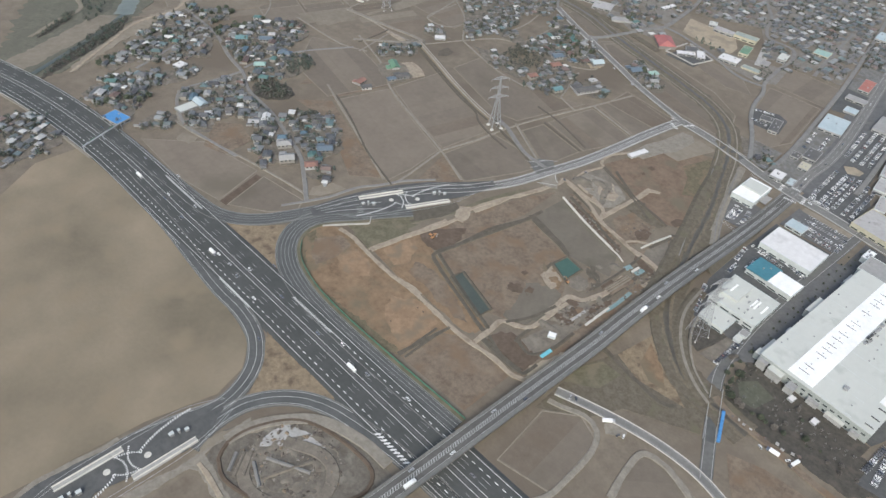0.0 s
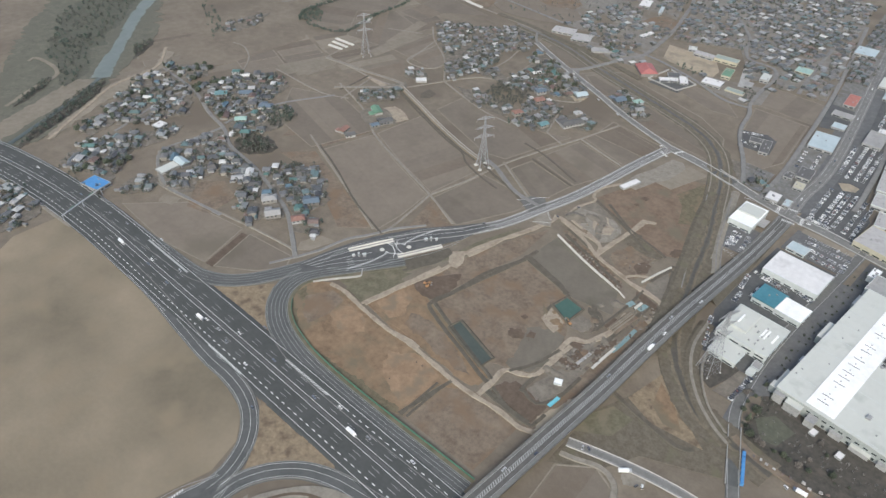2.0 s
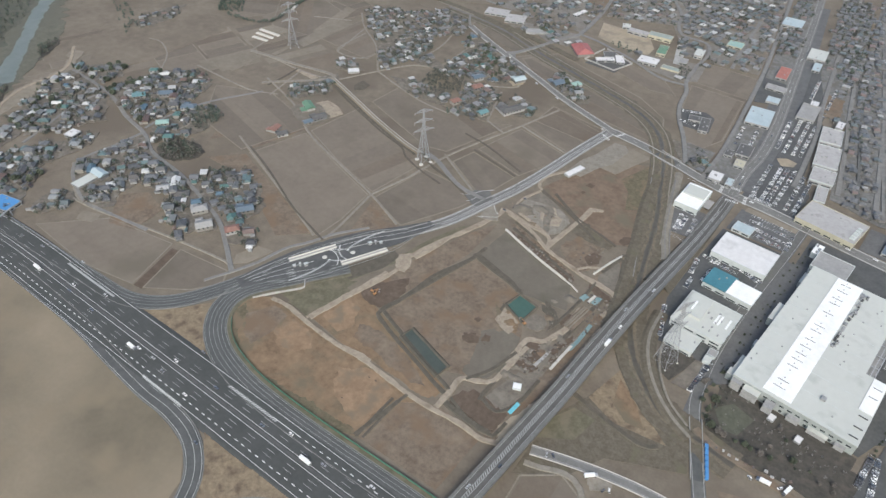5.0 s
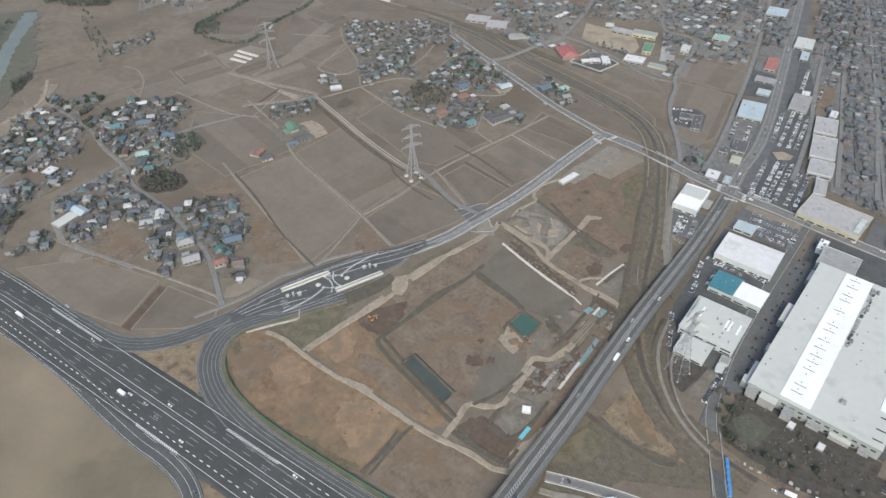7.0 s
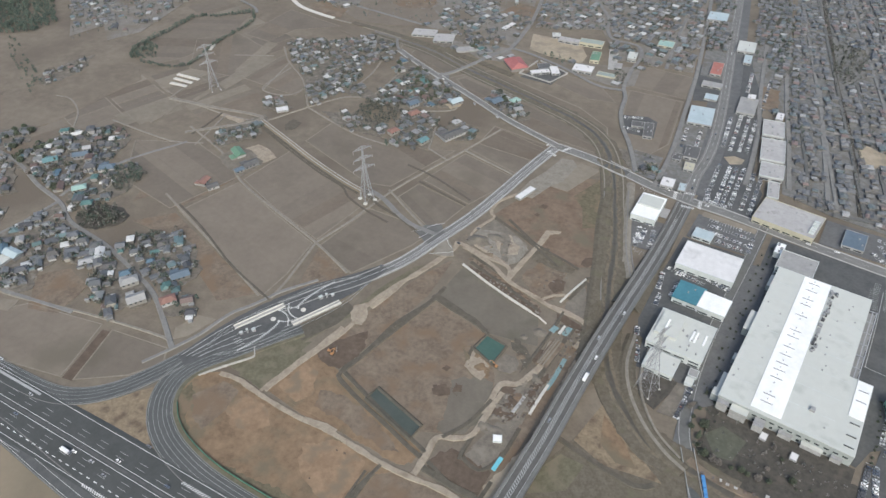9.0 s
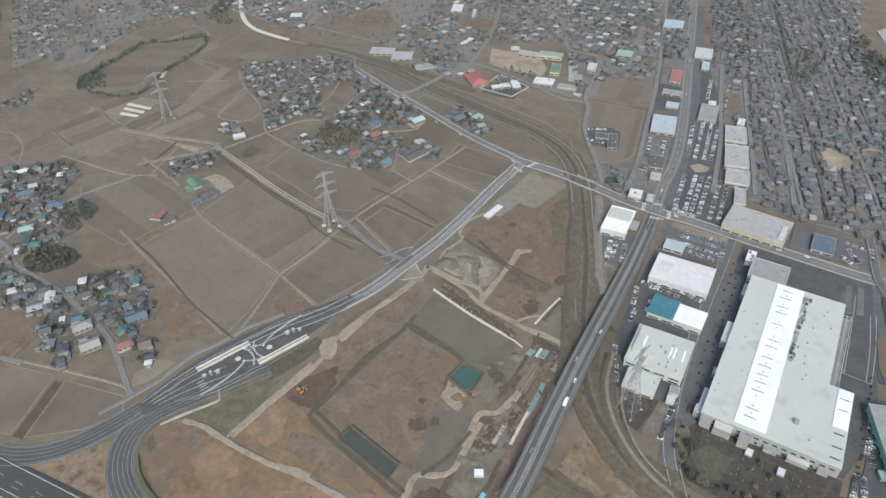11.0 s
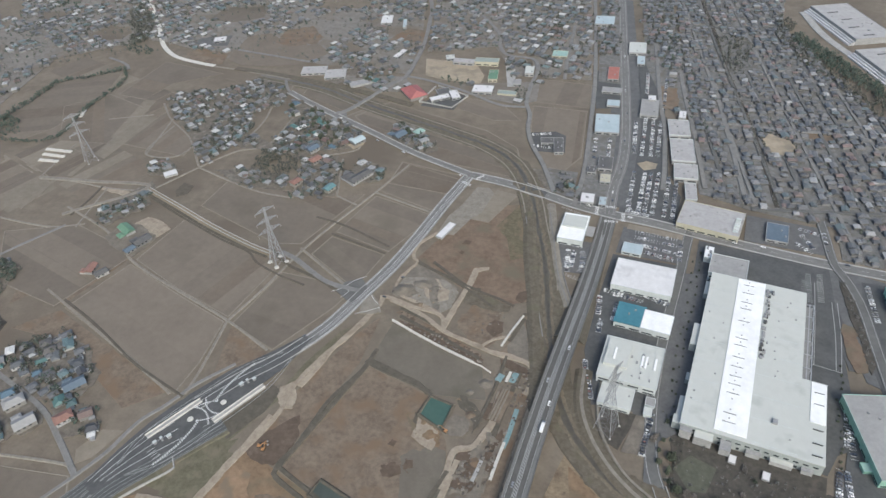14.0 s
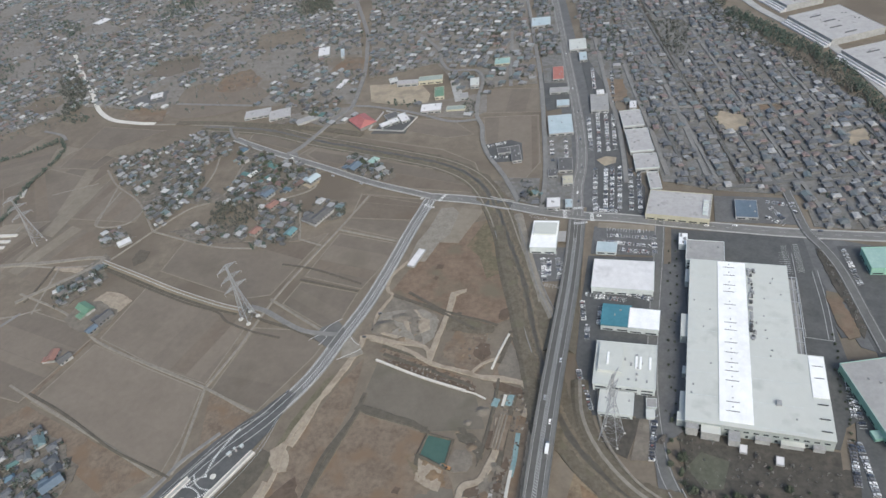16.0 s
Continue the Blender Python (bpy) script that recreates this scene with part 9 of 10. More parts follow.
plant_wood([(-1473.1, 1505.5), (-995.6, 1598.1), (-575.4, 1549.7), (-416.7, 1087.8), (-407.2, 976.8), (-567.1, 987.9), (-678, 969.3), (-923.6, 1034.9), (-1069.4, 998.5)], 13, 0.5, 0.8, 18, "twigs")
plant_wood([(-1473.1, 1505.5), (-995.6, 1598.1), (-575.4, 1549.7), (-416.7, 1087.8), (-407.2, 976.8), (-567.1, 987.9), (-678, 969.3), (-923.6, 1034.9), (-1069.4, 998.5)], 30, 0.4, 0.9, 48, "hedge")
plant_wood([(-1398.4, 1038.1), (-984.3, 1172.4), (-834, 983), (-963.5, 911.1), (-1024.7, 701.5)], 12, 0.5, 0.9, 19, "twigs")
plant_wood([(-1398.4, 1038.1), (-984.3, 1172.4), (-834, 983), (-963.5, 911.1), (-1024.7, 701.5)], 22, 0.5, 1.0, 49, "hedge")
plant_wood([(-778.7, 231.6), (-713.2, 239.5), (-660, 238.1), (-660.8, 228.8), (-740.8, 226.8)], 6, 0.5, 0.9, 24, False)
for x, y, t in TREE_SPOTS:
    if t < 0:
        plant(x, y, 0, 0.52, "hedge" if int(x * 7) % 8 == 0 else "twigs")
    elif free(x, y, -1.6, False, False):
        plant(x, y, t, 0.92, True if t < 0.4 else ("hedge" if t < 0.6 else False))
plant_wood([(-356.6, 961.5), (-345.7, 963.8), (-301.7, 947.9), (-304.6, 940), (-347.6, 952)], 6, 0.7, 0.9, 91, "hedge")
plant_wood([(-241, 950), (-229, 960), (-226, 925), (-236, 911)], 5, 0.8, 0.8, 92, False)
for t in TREES:
    for o in (t, *t.children_recursive):
        bpy.data.objects.remove(o)
tagged(link("garden_shrubs", twig_v, twig_f, M_HAZY_TWIGS), "garden shrubs and far trees, distance haze painted into their grey", "shrubs", kind="stuff")
tagged(link("hedges", hedge_v, hedge_f, M_CONIFER), "dense dark green conifer hedges and copses", "hedge", kind="stuff")
tagged(link("woods", wood_v, wood_f, M_WOODS), "dull green and grey winter woods and garden trees", "woods", kind="stuff")

# ---- cars ----
M_CARPAINT = palette("car_paint", [(0.78, 0.78, 0.78), (0.50, 0.51, 0.52), (0.35, 0.36, 0.37), (0.80, 0.80, 0.78), (0.10, 0.10, 0.11), (0.70, 0.70, 0.69), (0.22, 0.23, 0.25), (0.06, 0.07, 0.10), (0.55, 0.56, 0.57), (0.16, 0.16, 0.17), (0.80, 0.80, 0.79), (0.11, 0.13, 0.17)], 0.3, amount=0.05)
M_TYRE = surface("black_tyre", (0.02, 0.02, 0.02), (0.035, 0.035, 0.035), 1, 0.2, rough=0.9, bump=0)
M_LORRY = surface("white_lorry_box", (0.72, 0.72, 0.71), (0.82, 0.82, 0.81), 2, 0.5, rough=0.5, bump=0)


def car_master(kind):
    L, W, H = {"car": (4.4, 1.75, 1.45), "van": (3.8, 1.6, 1.85), "lorry": (9.5, 2.4, 3.2)}[kind]
    bm = bmesh.new()
    if kind == "lorry":
        box_bm(bm, L / 2 - 2.0, -W / 2, 0.5, L / 2, W / 2, 2.5)
    else:
        box_bm(bm, -L / 2, -W / 2, 0.3, L / 2, W / 2, 0.95)
    bmesh.ops.bevel(bm, geom=bm.edges[:], offset=0.16, segments=2, affect="EDGES")
    if kind != "lorry":
        box_bm(bm, -L / 2 + (0.42 if kind == "van" else 1.07), -W / 2 + 0.2, H - 0.09, L / 2 - (1.25 if kind == "van" else 1.75), W / 2 - 0.2, H)
    base = part({"lorry": "lorry", "van": "van"}.get(kind, "car"), bm, M_CARPAINT)
    if kind == "lorry":
        bm = bmesh.new()
        box_bm(bm, -L / 2, -W / 2, 0.9, L / 2 - 2.15, W / 2, H)
        bmesh.ops.bevel(bm, geom=bm.edges[:], offset=0.06, segments=1, affect="EDGES")
        part("cargo_box", bm, M_LORRY, base, "white box body")
        slab(base, "windscreen", L / 2 - 0.3, -W / 2 + 0.15, 1.5, L / 2 + 0.03, W / 2 - 0.15, 2.2, M_WINDOW)
    else:
        x0, x1, y = -L / 2 + (0.1 if kind == "van" else 0.75), L / 2 - (0.75 if kind == "van" else 1.25), W / 2
        v = [(x0, -y + 0.06, 0.94), (x1, -y + 0.06, 0.94), (x1, y - 0.06, 0.94), (x0, y - 0.06, 0.94), (x0 + 0.35, -y + 0.22, H - 0.08), (x1 - 0.55, -y + 0.22, H - 0.08), (x1 - 0.55, y - 0.22, H - 0.08), (x0 + 0.35, y - 0.22, H - 0.08)]
        link("glasshouse", v, [(3, 2, 1, 0), (4, 5, 6, 7), (0, 1, 5, 4), (1, 2, 6, 5), (2, 3, 7, 6), (3, 0, 4, 7)], M_WINDOW, base)
    for sx in (-1, 1):
        for sy in (-1, 1):
            bm = bmesh.new()
            r = 0.45 if kind == "lorry" else 0.31
            bmesh.ops.create_cone(bm, cap_ends=True, segments=10, radius1=r, radius2=r, depth=0.22, matrix=Matrix.Translation((sx * L * 0.31, sy * (W / 2 - 0.1), r)) @ Matrix.Rotation(math.pi / 2, 4, "X"))
            part("wheel", bm, M_TYRE, base)
    return base


CAR, VAN, LORRY = car_master("car"), car_master("van"), car_master("lorry")
tagged(CAR, "small passenger car parked or driving on asphalt", "car")
tagged(VAN, "small boxy van on dark asphalt", "van")
tagged(LORRY, "white box lorry on the road", "lorry")


def drive(places, line, z, master=None, seed=1):
    """Vehicles on a road, turned along it."""
    rnd = random.Random(seed)
    pts = curve_points(line, 5.0)
    s = arc_lengths(pts)
    for x, y in places:
        i = min(range(len(pts)), key=lambda k: (pts[k].x - x) ** 2 + (pts[k].y - y) ** 2)
        d = pts[min(i + 1, len(pts) - 1)] - pts[max(i - 1, 0)]
        ob = copy_thing(master or rnd.choice((CAR, CAR, VAN)), pose(x, y, lift(z, s[i] / s[-1]), 0, 0, math.degrees(math.atan2(d.y, d.x))))
        tagged(ob, group="traffic on the roads")


drive([(-807.5, 198.7), (-758.4, 197.6), (-772, 214), (-687, 219.7), (-634.1, 222.9), (-497, 201.8), (-532.7, 204.9), (-412.5, 198), (-396, 193.8), (-364.3, 189), (-350, 206.8), (-239.5, 204.5), (-201.4, 210.8), (-297.4, 203), (-126.1, 198.7), (-150.6, 199.5), (-325.3, 165.8)], HW, 0.92)
drive([(-435, 195.4), (-252, 199.4)], HW, 0.92, LORRY)
drive([(-604.6, 224.9), (-535.3, 210.6), (-502, 219.1), (-430.2, 198.1), (-384.6, 224.9), (-395.4, 206.5), (-555.4, 233.2), (-274.9, 209.7)], HW, 0.92, None, 3)
drive([(-580.5, 205.3)], HW, 0.92, LORRY)
drive([(-156.2, 168.7), (-145.0, 198), (-146.4, 244.5), (-136.4, 269.6), (-132.2, 366), (-118.8, 437.5), (-123.0, 459), (-111.6, 496.2)], OVER, over_up(0.02), None, 4)
drive([(-149.5, 160.7), (-120.2, 415.3)], OVER, over_up(0.02), LORRY)
drive([(-331.4, 464.8), (-963.2, 1532.1)], ACCESS, 0.95, None, 5)
drive([(-117.5, 700.5), (-75.8, 688.9), (22.2, 668.1), (47, 667), (116.8, 655.6)], ARTERIAL, 0.72, None, 6)
drive([(-341, 763.5), (-380.8, 783)], VILLAGE_ROAD, 1.4, None, 8)
drive([(-95.2, 714.8), (-96, 729.8), (-90.4, 777.5), (-91.6, 837.3), (-93.1, 904.9), (-99.3, 966.4), (-107.7, 1072.7)], STREET, 0.72, None, 7)

M_CARFAR = palette("car_paint_far", [(0.70, 0.70, 0.70), (0.40, 0.41, 0.42), (0.25, 0.26, 0.27), (0.72, 0.72, 0.70), (0.10, 0.10, 0.11), (0.55, 0.55, 0.55), (0.16, 0.17, 0.19), (0.06, 0.07, 0.10), (0.45, 0.46, 0.47), (0.13, 0.13, 0.13), (0.22, 0.10, 0.09), (0.68, 0.68, 0.67)], 0.3, island=True, amount=0.05)
car_v, car_f, pane_v, pane_f = [], [], [], []


def far_car(x, y, turn, rnd):
    L = rnd.uniform(3.6, 4.6)
    v = [(-L / 2, -0.8, 0.3), (L / 2, -0.8, 0.3), (L / 2, 0.8, 0.3), (-L / 2, 0.8, 0.3), (-L / 2, -0.8, 0.95), (L / 2 - 0.2, -0.8, 0.85), (L / 2 - 0.2, 0.8, 0.85), (-L / 2, 0.8, 0.95)]
    w = [(-L / 2 + 0.3, -0.72, 0.9), (L / 2 - 1.0, -0.72, 0.9), (L / 2 - 1.0, 0.72, 0.9), (-L / 2 + 0.3, 0.72, 0.9), (-L / 2 + 0.7, -0.6, 1.45), (L / 2 - 1.7, -0.6, 1.45), (L / 2 - 1.7, 0.6, 1.45), (-L / 2 + 0.7, 0.6, 1.45)]
    faces = [(3, 2, 1, 0), (4, 5, 6, 7), (0, 1, 5, 4), (1, 2, 6, 5), (2, 3, 7, 6), (3, 0, 4, 7)]
    r = [(px, py, pz + 0.03) for px, py, pz in w[4:]] + [(px, py, pz + 0.1) for px, py, pz in w[4:]]
    for pts, V, F in ((v, car_v, car_f), (w, pane_v, pane_f), (r, car_v, car_f)):
        k = len(V)
        V.extend((px, py, pz + 0.4) for px, py, pz in moved(pts, x, y, turn))
        F.extend(tuple(i + k for i in q) for q in faces)


ROWS_CARS = [
    ([(-81.1, 889.3), (-79.6, 811.5)], 0.45), ([(-70.1, 894.9), (-70.9, 808.3)], 0.6), ([(-60.6, 896.6), (-60.9, 809.7)], 0.65), ([(-52.1, 892.7), (-53.4, 811.4)], 0.4), ([(-76.6, 773.1), (-78.8, 696.5)], 0.5), ([(-65.1, 775.5), (-68.9, 696)], 0.85),
    ([(-58.5, 775), (-62.8, 695.7)], 0.95), ([(-50.8, 774.3), (-55, 698.1)], 0.6), ([(-39.6, 773.4), (-43.6, 697.4)], 0.4), ([(-31.4, 772.8), (-35.4, 692.3)], 0.7), ([(-58.4, 636.9), (-33.9, 632.9)], 0.35),
    ([(-138.4, 637.8), (-117.1, 633)], 0.3), ([(-129.1, 625.2), (-127, 601.6)], 0.7), ([(-115.4, 624.8), (-113.3, 601.3)], 0.3), 
    ([(-84.3, 573.8), (-57.9, 570.1)], 0.7), ([(-55.6, 577), (-34, 568.5)], 0.8), ([(-60.4, 475.8), (-50.7, 475)], 0.9), ([(91, 488.5), (85.5, 452.7)], 0.6), ([(89.4, 467), (88.7, 445.1)], 0.7), ([(82.1, 432.5), (81.3, 394.5)], 0.8),
    ([(78.3, 435.9), (72.9, 402.5)], 0.8), ([(128.2, 630.8), (128.7, 585.5)], 0.7), ([(82.6, 695.1), (90.6, 675.3)], 0.5), ([(103.1, 701.2), (102.9, 672.1)], 0.5), ([(-26.1, 656.5), (-28, 627.9)], 0.6), ([(-78.1, 562.7), (-80.9, 539.6)], 0.6), ([(-124.9, 840.7), (-122.4, 791.6)], 0.5), ([(-108.5, 839), (-106.8, 790.3)], 0.5), ([(-72.9, 1020.9), (-71.9, 962.4)], 0.6), ([(-48, 1008.2), (-49.8, 921.1)], 0.5),
    ([(-93.9, 567.9), (-93, 545.4)], 0.9), ([(-90.3, 539.3), (-91.1, 524.7)], 0.9), ([(-98.1, 491.5), (-96.5, 482.9)], 0.95), ([(-94.3, 476.3), (-89.6, 455.4)], 0.95), ([(-90.3, 577.6), (-59.3, 569.1)], 0.3), ([(-61.8, 479.5), (-51.1, 471.4)], 0.9), ([(-44.8, 451), (-50.4, 413.3)], 0.6), ([(-59.8, 637.3), (-33.5, 630.7)], 0.4), ([(-145.1, 694.6), (-125.4, 685.3)], 0.0), ([(-111.8, 622.3), (-114.6, 597.9)], 0.1), ([(-123.3, 624.5), (-123.6, 601.4)], 0.6), ([(-128, 590.6), (-114.2, 586.7)], 0.05), ([(82, 637.6), (79.2, 598.9)], 0.0), ([(91.7, 639.5), (88.5, 601.5)], 0.0), ([(80.5, 703.6), (98, 697.4)], 0.6), ([(77.2, 679), (89.2, 667.2)], 0.4), ([(-79.8, 719.3), (-76.4, 699.7)], 0.8), ([(-74.2, 698.4), (-58.6, 695.9)], 0.95),
    ([(-70.2, 658.5), (-29.7, 652.5)], 0.2), ([(-72.4, 648.8), (-31, 641)], 0.6), ([(-70, 667.5), (-29, 662)], 0.1), ([(-130.3, 613.9), (-126.6, 595.9)], 0.3),
    ([(-199, 832.3), (-177.5, 839.4)], 0.7), ([(-193.7, 807.8), (-173.7, 806.4)], 0.5),
]
bays = new("bay_markings")
tagged(bays, "rows of white painted parking bay lines", "road marking", kind="structure")
bay_v, bay_f = [], []
parked = 0
for n, (ends, full) in enumerate(ROWS_CARS):
    rnd = random.Random(800 + n)
    a, b = Vector(ends[0]), Vector(ends[1])
    d = (b - a).normalized()
    turn = math.degrees(math.atan2(d.y, d.x)) + 90
    k = 0
    while k * 2.6 < (b - a).length:
        p = a + d * (k * 2.6)
        if rnd.random() < full and (n < 12 and k % 2 or parked >= 260):
            far_car(p.x, p.y, radians(turn), rnd)
        elif rnd.random() < full:
            ob = copy_thing(VAN if rnd.random() < 0.3 else CAR, pose(p.x, p.y, 0.6, 0, 0, turn + rnd.choice((0, 180)) + rnd.uniform(-2, 2)))
            tagged(ob, group="cars in the car parks")
            parked += 1
        q, w = p + d * 1.3, Vector((-d.y, d.x)) * 2.5
        i = len(bay_v)
        for c in (q - w - d * 0.12, q + w - d * 0.12, q + w + d * 0.12, q - w + d * 0.12):
            bay_v.append((c.x, c.y, 0.66))
        bay_f.append((i, i + 1, i + 2, i + 3))
        k += 1
crowd = new("parked_cars")
tagged(crowd, "crowded rows of small parked cars", "cars", kind="stuff")
tagged(link("car_bodies", car_v, car_f, M_CARFAR, crowd), kind="stuff")
tagged(link("car_windows", pane_v, pane_f, M_WINDOW, crowd), kind="stuff")
tagged(link("bay_lines", bay_v, bay_f, M_LINE, bays), kind="stuff")

# ---- pylons ----
M_PYLON = surface("weathered_pylon_steel", (0.24, 0.245, 0.25), (0.34, 0.345, 0.35), 2, 0.3, rough=0.6, bump=0)


def pylon(x, y, h, base_w, turn, label, foot=1.5, thick=1.0):
    """A lattice tower: four legs, rings, cross braces and three pairs of arms, as struts of real thickness."""
    p = new("pylon")
    p.matrix_world = pose(x, y, 0, 0, 0, turn)
    tagged(p, label, "pylon")

    def half(z):
        u = z / h
        return base_w / 2 * (1 - u / 0.62) + base_w * 0.11 * (u / 0.62) if u < 0.62 else base_w * 0.11 * (1 - (u - 0.62) / 0.38 * 0.7)

    levels = [h * u for u in (0, 0.12, 0.23, 0.33, 0.42, 0.50, 0.57, 0.63, 0.69, 0.75, 0.81, 0.87, 0.93, 1.0)]
    corners = ((-1, -1), (1, -1), (1, 1), (-1, 1))
    for sx, sy in corners:
        v, f = [], []
        for i, z0 in enumerate(levels):
            for ox, oy in ((0.24 * thick, 0.24 * thick), (-0.24 * thick, 0.24 * thick), (-0.24 * thick, -0.24 * thick), (0.24 * thick, -0.24 * thick)):
                v.append((sx * half(z0) + ox, sy * half(z0) + oy, z0))
            if i:
                f += [(4 * i - 4 + k, 4 * i - 4 + (k + 1) % 4, 4 * i + (k + 1) % 4, 4 * i + k) for k in range(4)]
        link("leg", v, f, M_PYLON, p)
        bm = bmesh.new()
        bmesh.ops.create_cone(bm, cap_ends=True, segments=12, radius1=foot, radius2=foot * 0.95, depth=1.0, matrix=Matrix.Translation((sx * half(0), sy * half(0), 0.6)))
        part("footing", bm, M_PALECONC, p, "round pale concrete footing")
    for i in range(4):
        (ax, ay), (bx, by) = corners[i], corners[(i + 1) % 4]
        v, f = [], []
        for z0, z1 in zip(levels, levels[1:]):
            h0, h1 = half(z0), half(z1)
            limb(v, f, (ax * h0, ay * h0, z0), (bx * h1, by * h1, z1), 0.12 * thick, 0.12 * thick, 4)
            limb(v, f, (bx * h0, by * h0, z0), (ax * h1, ay * h1, z1), 0.12 * thick, 0.12 * thick, 4)
            limb(v, f, (ax * h1, ay * h1, z1), (bx * h1, by * h1, z1), 0.12 * thick, 0.12 * thick, 4)
        link("lattice", v, f, M_PYLON, p)
    for u, reach in ((0.60, 0.18), (0.77, 0.165), (0.94, 0.155)):
        z = h * u
        for sx in (-1, 1):
            v, f = [], []
            w = half(z)
            tip = (sx * h * reach, 0, z + 0.6)
            for sy in (-1, 1):
                limb(v, f, (sx * w, sy * w, z), tip, 0.20, 0.14, 4)
                limb(v, f, (sx * w, sy * w, z + h * 0.055), tip, 0.20, 0.14, 4)
            for k in range(1, 6):
                q, r = k / 6, (k - 1) / 6
                x0, x1 = sx * w + (tip[0] - sx * w) * q, sx * w + (tip[0] - sx * w) * r
                for sy in (-1, 1):
                    limb(v, f, (x1, sy * w * (1 - r), z), (x0, sy * w * (1 - q), z + h * 0.055 * (1 - q)), 0.11, 0.11, 4)
                    limb(v, f, (x0, sy * w * (1 - q), z), (x0, sy * w * (1 - q), z + h * 0.055 * (1 - q)), 0.10, 0.10, 4)
                limb(v, f, (x0, -w * (1 - q), z), (x0, w * (1 - q), z + h * 0.055 * (1 - q)), 0.10, 0.10, 4)
            link("arm", v, f, M_PYLON, p)
            v, f = [], []
            limb(v, f, tip, (tip[0], 0, z - 2.6), 0.14, 0.14, 5)
            link("insulator", v, f, M_PALECONC, p)
    return p


pylon(*(-398.8, 550), 66, 11.5, 60, "tall grey lattice pylon standing in the paddies", 2.3)
pylon(*(-76.2, 431.7), 68, 14, 66, "tall grey lattice pylon beside the works", 0.8, 0.6)
pylon(*(-714, 675), 64, 12, 60, "grey lattice pylon in the far fields", 0.8, 0.7)

# ---- the building site ----
def heap(x, y, r, h, material, seed, label="loose mound of brown earth", category="earth mound"):
    rnd = random.Random(seed)
    v, f = [(x, y, h)], []
    rings, seg = 5, 14
    for i in range(1, rings + 1):
        u = i / rings
        for k in range(seg):
            a = 2 * math.pi * k / seg
            rr = r * u * rnd.uniform(0.82, 1.15)
            v.append((x + math.cos(a) * rr, y + math.sin(a) * rr * 0.8, max(0.0, h * (1 - u) ** 1.2 + rnd.uniform(-0.12, 0.12) * h * (u < 1)) + 0.05 * (u < 1)))
    for k in range(seg):
        f.append((0, 1 + k, 1 + (k + 1) % seg))
    for i in range(rings - 1):
        for k in range(seg):
            a, b = 1 + i * seg + k, 1 + i * seg + (k + 1) % seg
            f.append((a, a + seg, b + seg, b))
    return tagged(link("earth_mound", v, f, material, smooth=True), label, category)


def wall_line(name, pts, h, t, material, label, category):
    return ribbon(name, pts, t / 2, -t / 2, h, material, depth=h + 0.0, label=label, category=category, kind="", raw=True)


wall_line("culvert_wall", [(-264, 499.9), (-223.3, 482.8), (-184.3, 469.3)], 1.9, 1.6, M_PALECONC, "long white concrete culvert wall", "culvert")
wall_line("culvert_wall", [(-184.3, 469.3), (-176.9, 467.2), (-168.4, 462.5)], 1.2, 1.0, M_PALECONC, "white concrete culvert wall end", "culvert")
wall_line("culvert_wall", [(-166.1, 492), (-160.7, 511.4), (-154.5, 529.9)], 1.6, 1.4, M_PALECONC, "white concrete culvert wall", "culvert")
wall_line("culvert_wall", [(-148.6, 370.6), (-147.1, 386.4), (-145.2, 402.1)], 1.2, 2.2, M_PALECONC, "long white concrete channel wall beside the overpass", "culvert")
wall_line("retaining_wall", [(-397.4, 290.5), (-385.6, 306), (-369.7, 325.8), (-375.9, 333.5)], 2.2, 0.7, M_CONCRETE, "thin pale concrete retaining wall by the toll plaza", "wall")
wall_line("white_beam", [(-157.7, 383.8), (-158.7, 376.2), (-160.5, 366.6)], 1.2, 2.6, M_CONCRETE, "pale concrete blocks beside the trench", "concrete block")
wall_line("pipe_trench", [(-155.5, 353.7), (-155.4, 374.4), (-155.3, 382.8)], 1.0, 3.0, M_GREYSITE, "grey pipe trench edge", "trench")
wall_line("sheet_cover", [(-154.9, 316.1), (-153.3, 327.6)], 1.2, 3.0, M_TARPCYAN, "bright blue sheet over a stack", "sheet")
wall_line("sheet_cover", [(-141.8, 432.7), (-143.4, 409.7), (-145.3, 397.4)], 0.9, 3.4, M_TARPDULL, "blue-green sheets along the trench", "sheet")
wall_line("sheet_cover", [(-159.3, 463), (-161.6, 455.7)], 0.9, 5.0, M_TARPDULL, "blue-green sheet on the ground", "sheet")
wall_line("sheet_cover", [(-148.7, 466.8), (-150.6, 456.8)], 0.9, 5.0, M_TARPDULL, "blue-green sheet on the ground", "sheet")
wall_line("white_pipe", [(-153.2, 466.5), (-154.9, 455.9)], 1.4, 2.2, M_PALECONC, "short white pipe section", "pipe")
BOXES = [(-24.1, 374.6), (-15.2, 346.8)]
for k in range(6):
    p = Vector(BOXES[0]).lerp(Vector(BOXES[1]), (k + 0.5) / 6)
    e = Vector(BOXES[1]) - Vector(BOXES[0])
    box = new("site_container")
    box.matrix_world = pose(p.x, p.y, 0.3, 0, 0, math.degrees(math.atan2(e.y, e.x)))
    tagged(box, "bright blue site container beside the works bridge", "container", "row of blue containers")
    slab(box, "shell", -e.length / 13, -1.2, 0, e.length / 13, 1.2, 2.4, M_TARP, bevel=0.08)
    slab(box, "door", -0.5, -1.27, 0.1, 0.5, -1.2, 2.1, M_WALLPALE)
PLATFORM = [(-152.0, 448), (-157, 418)]
wall_line("earth_platform", PLATFORM, 1.3, 10, M_SITE, "raised ribbed earth platform", "platform")
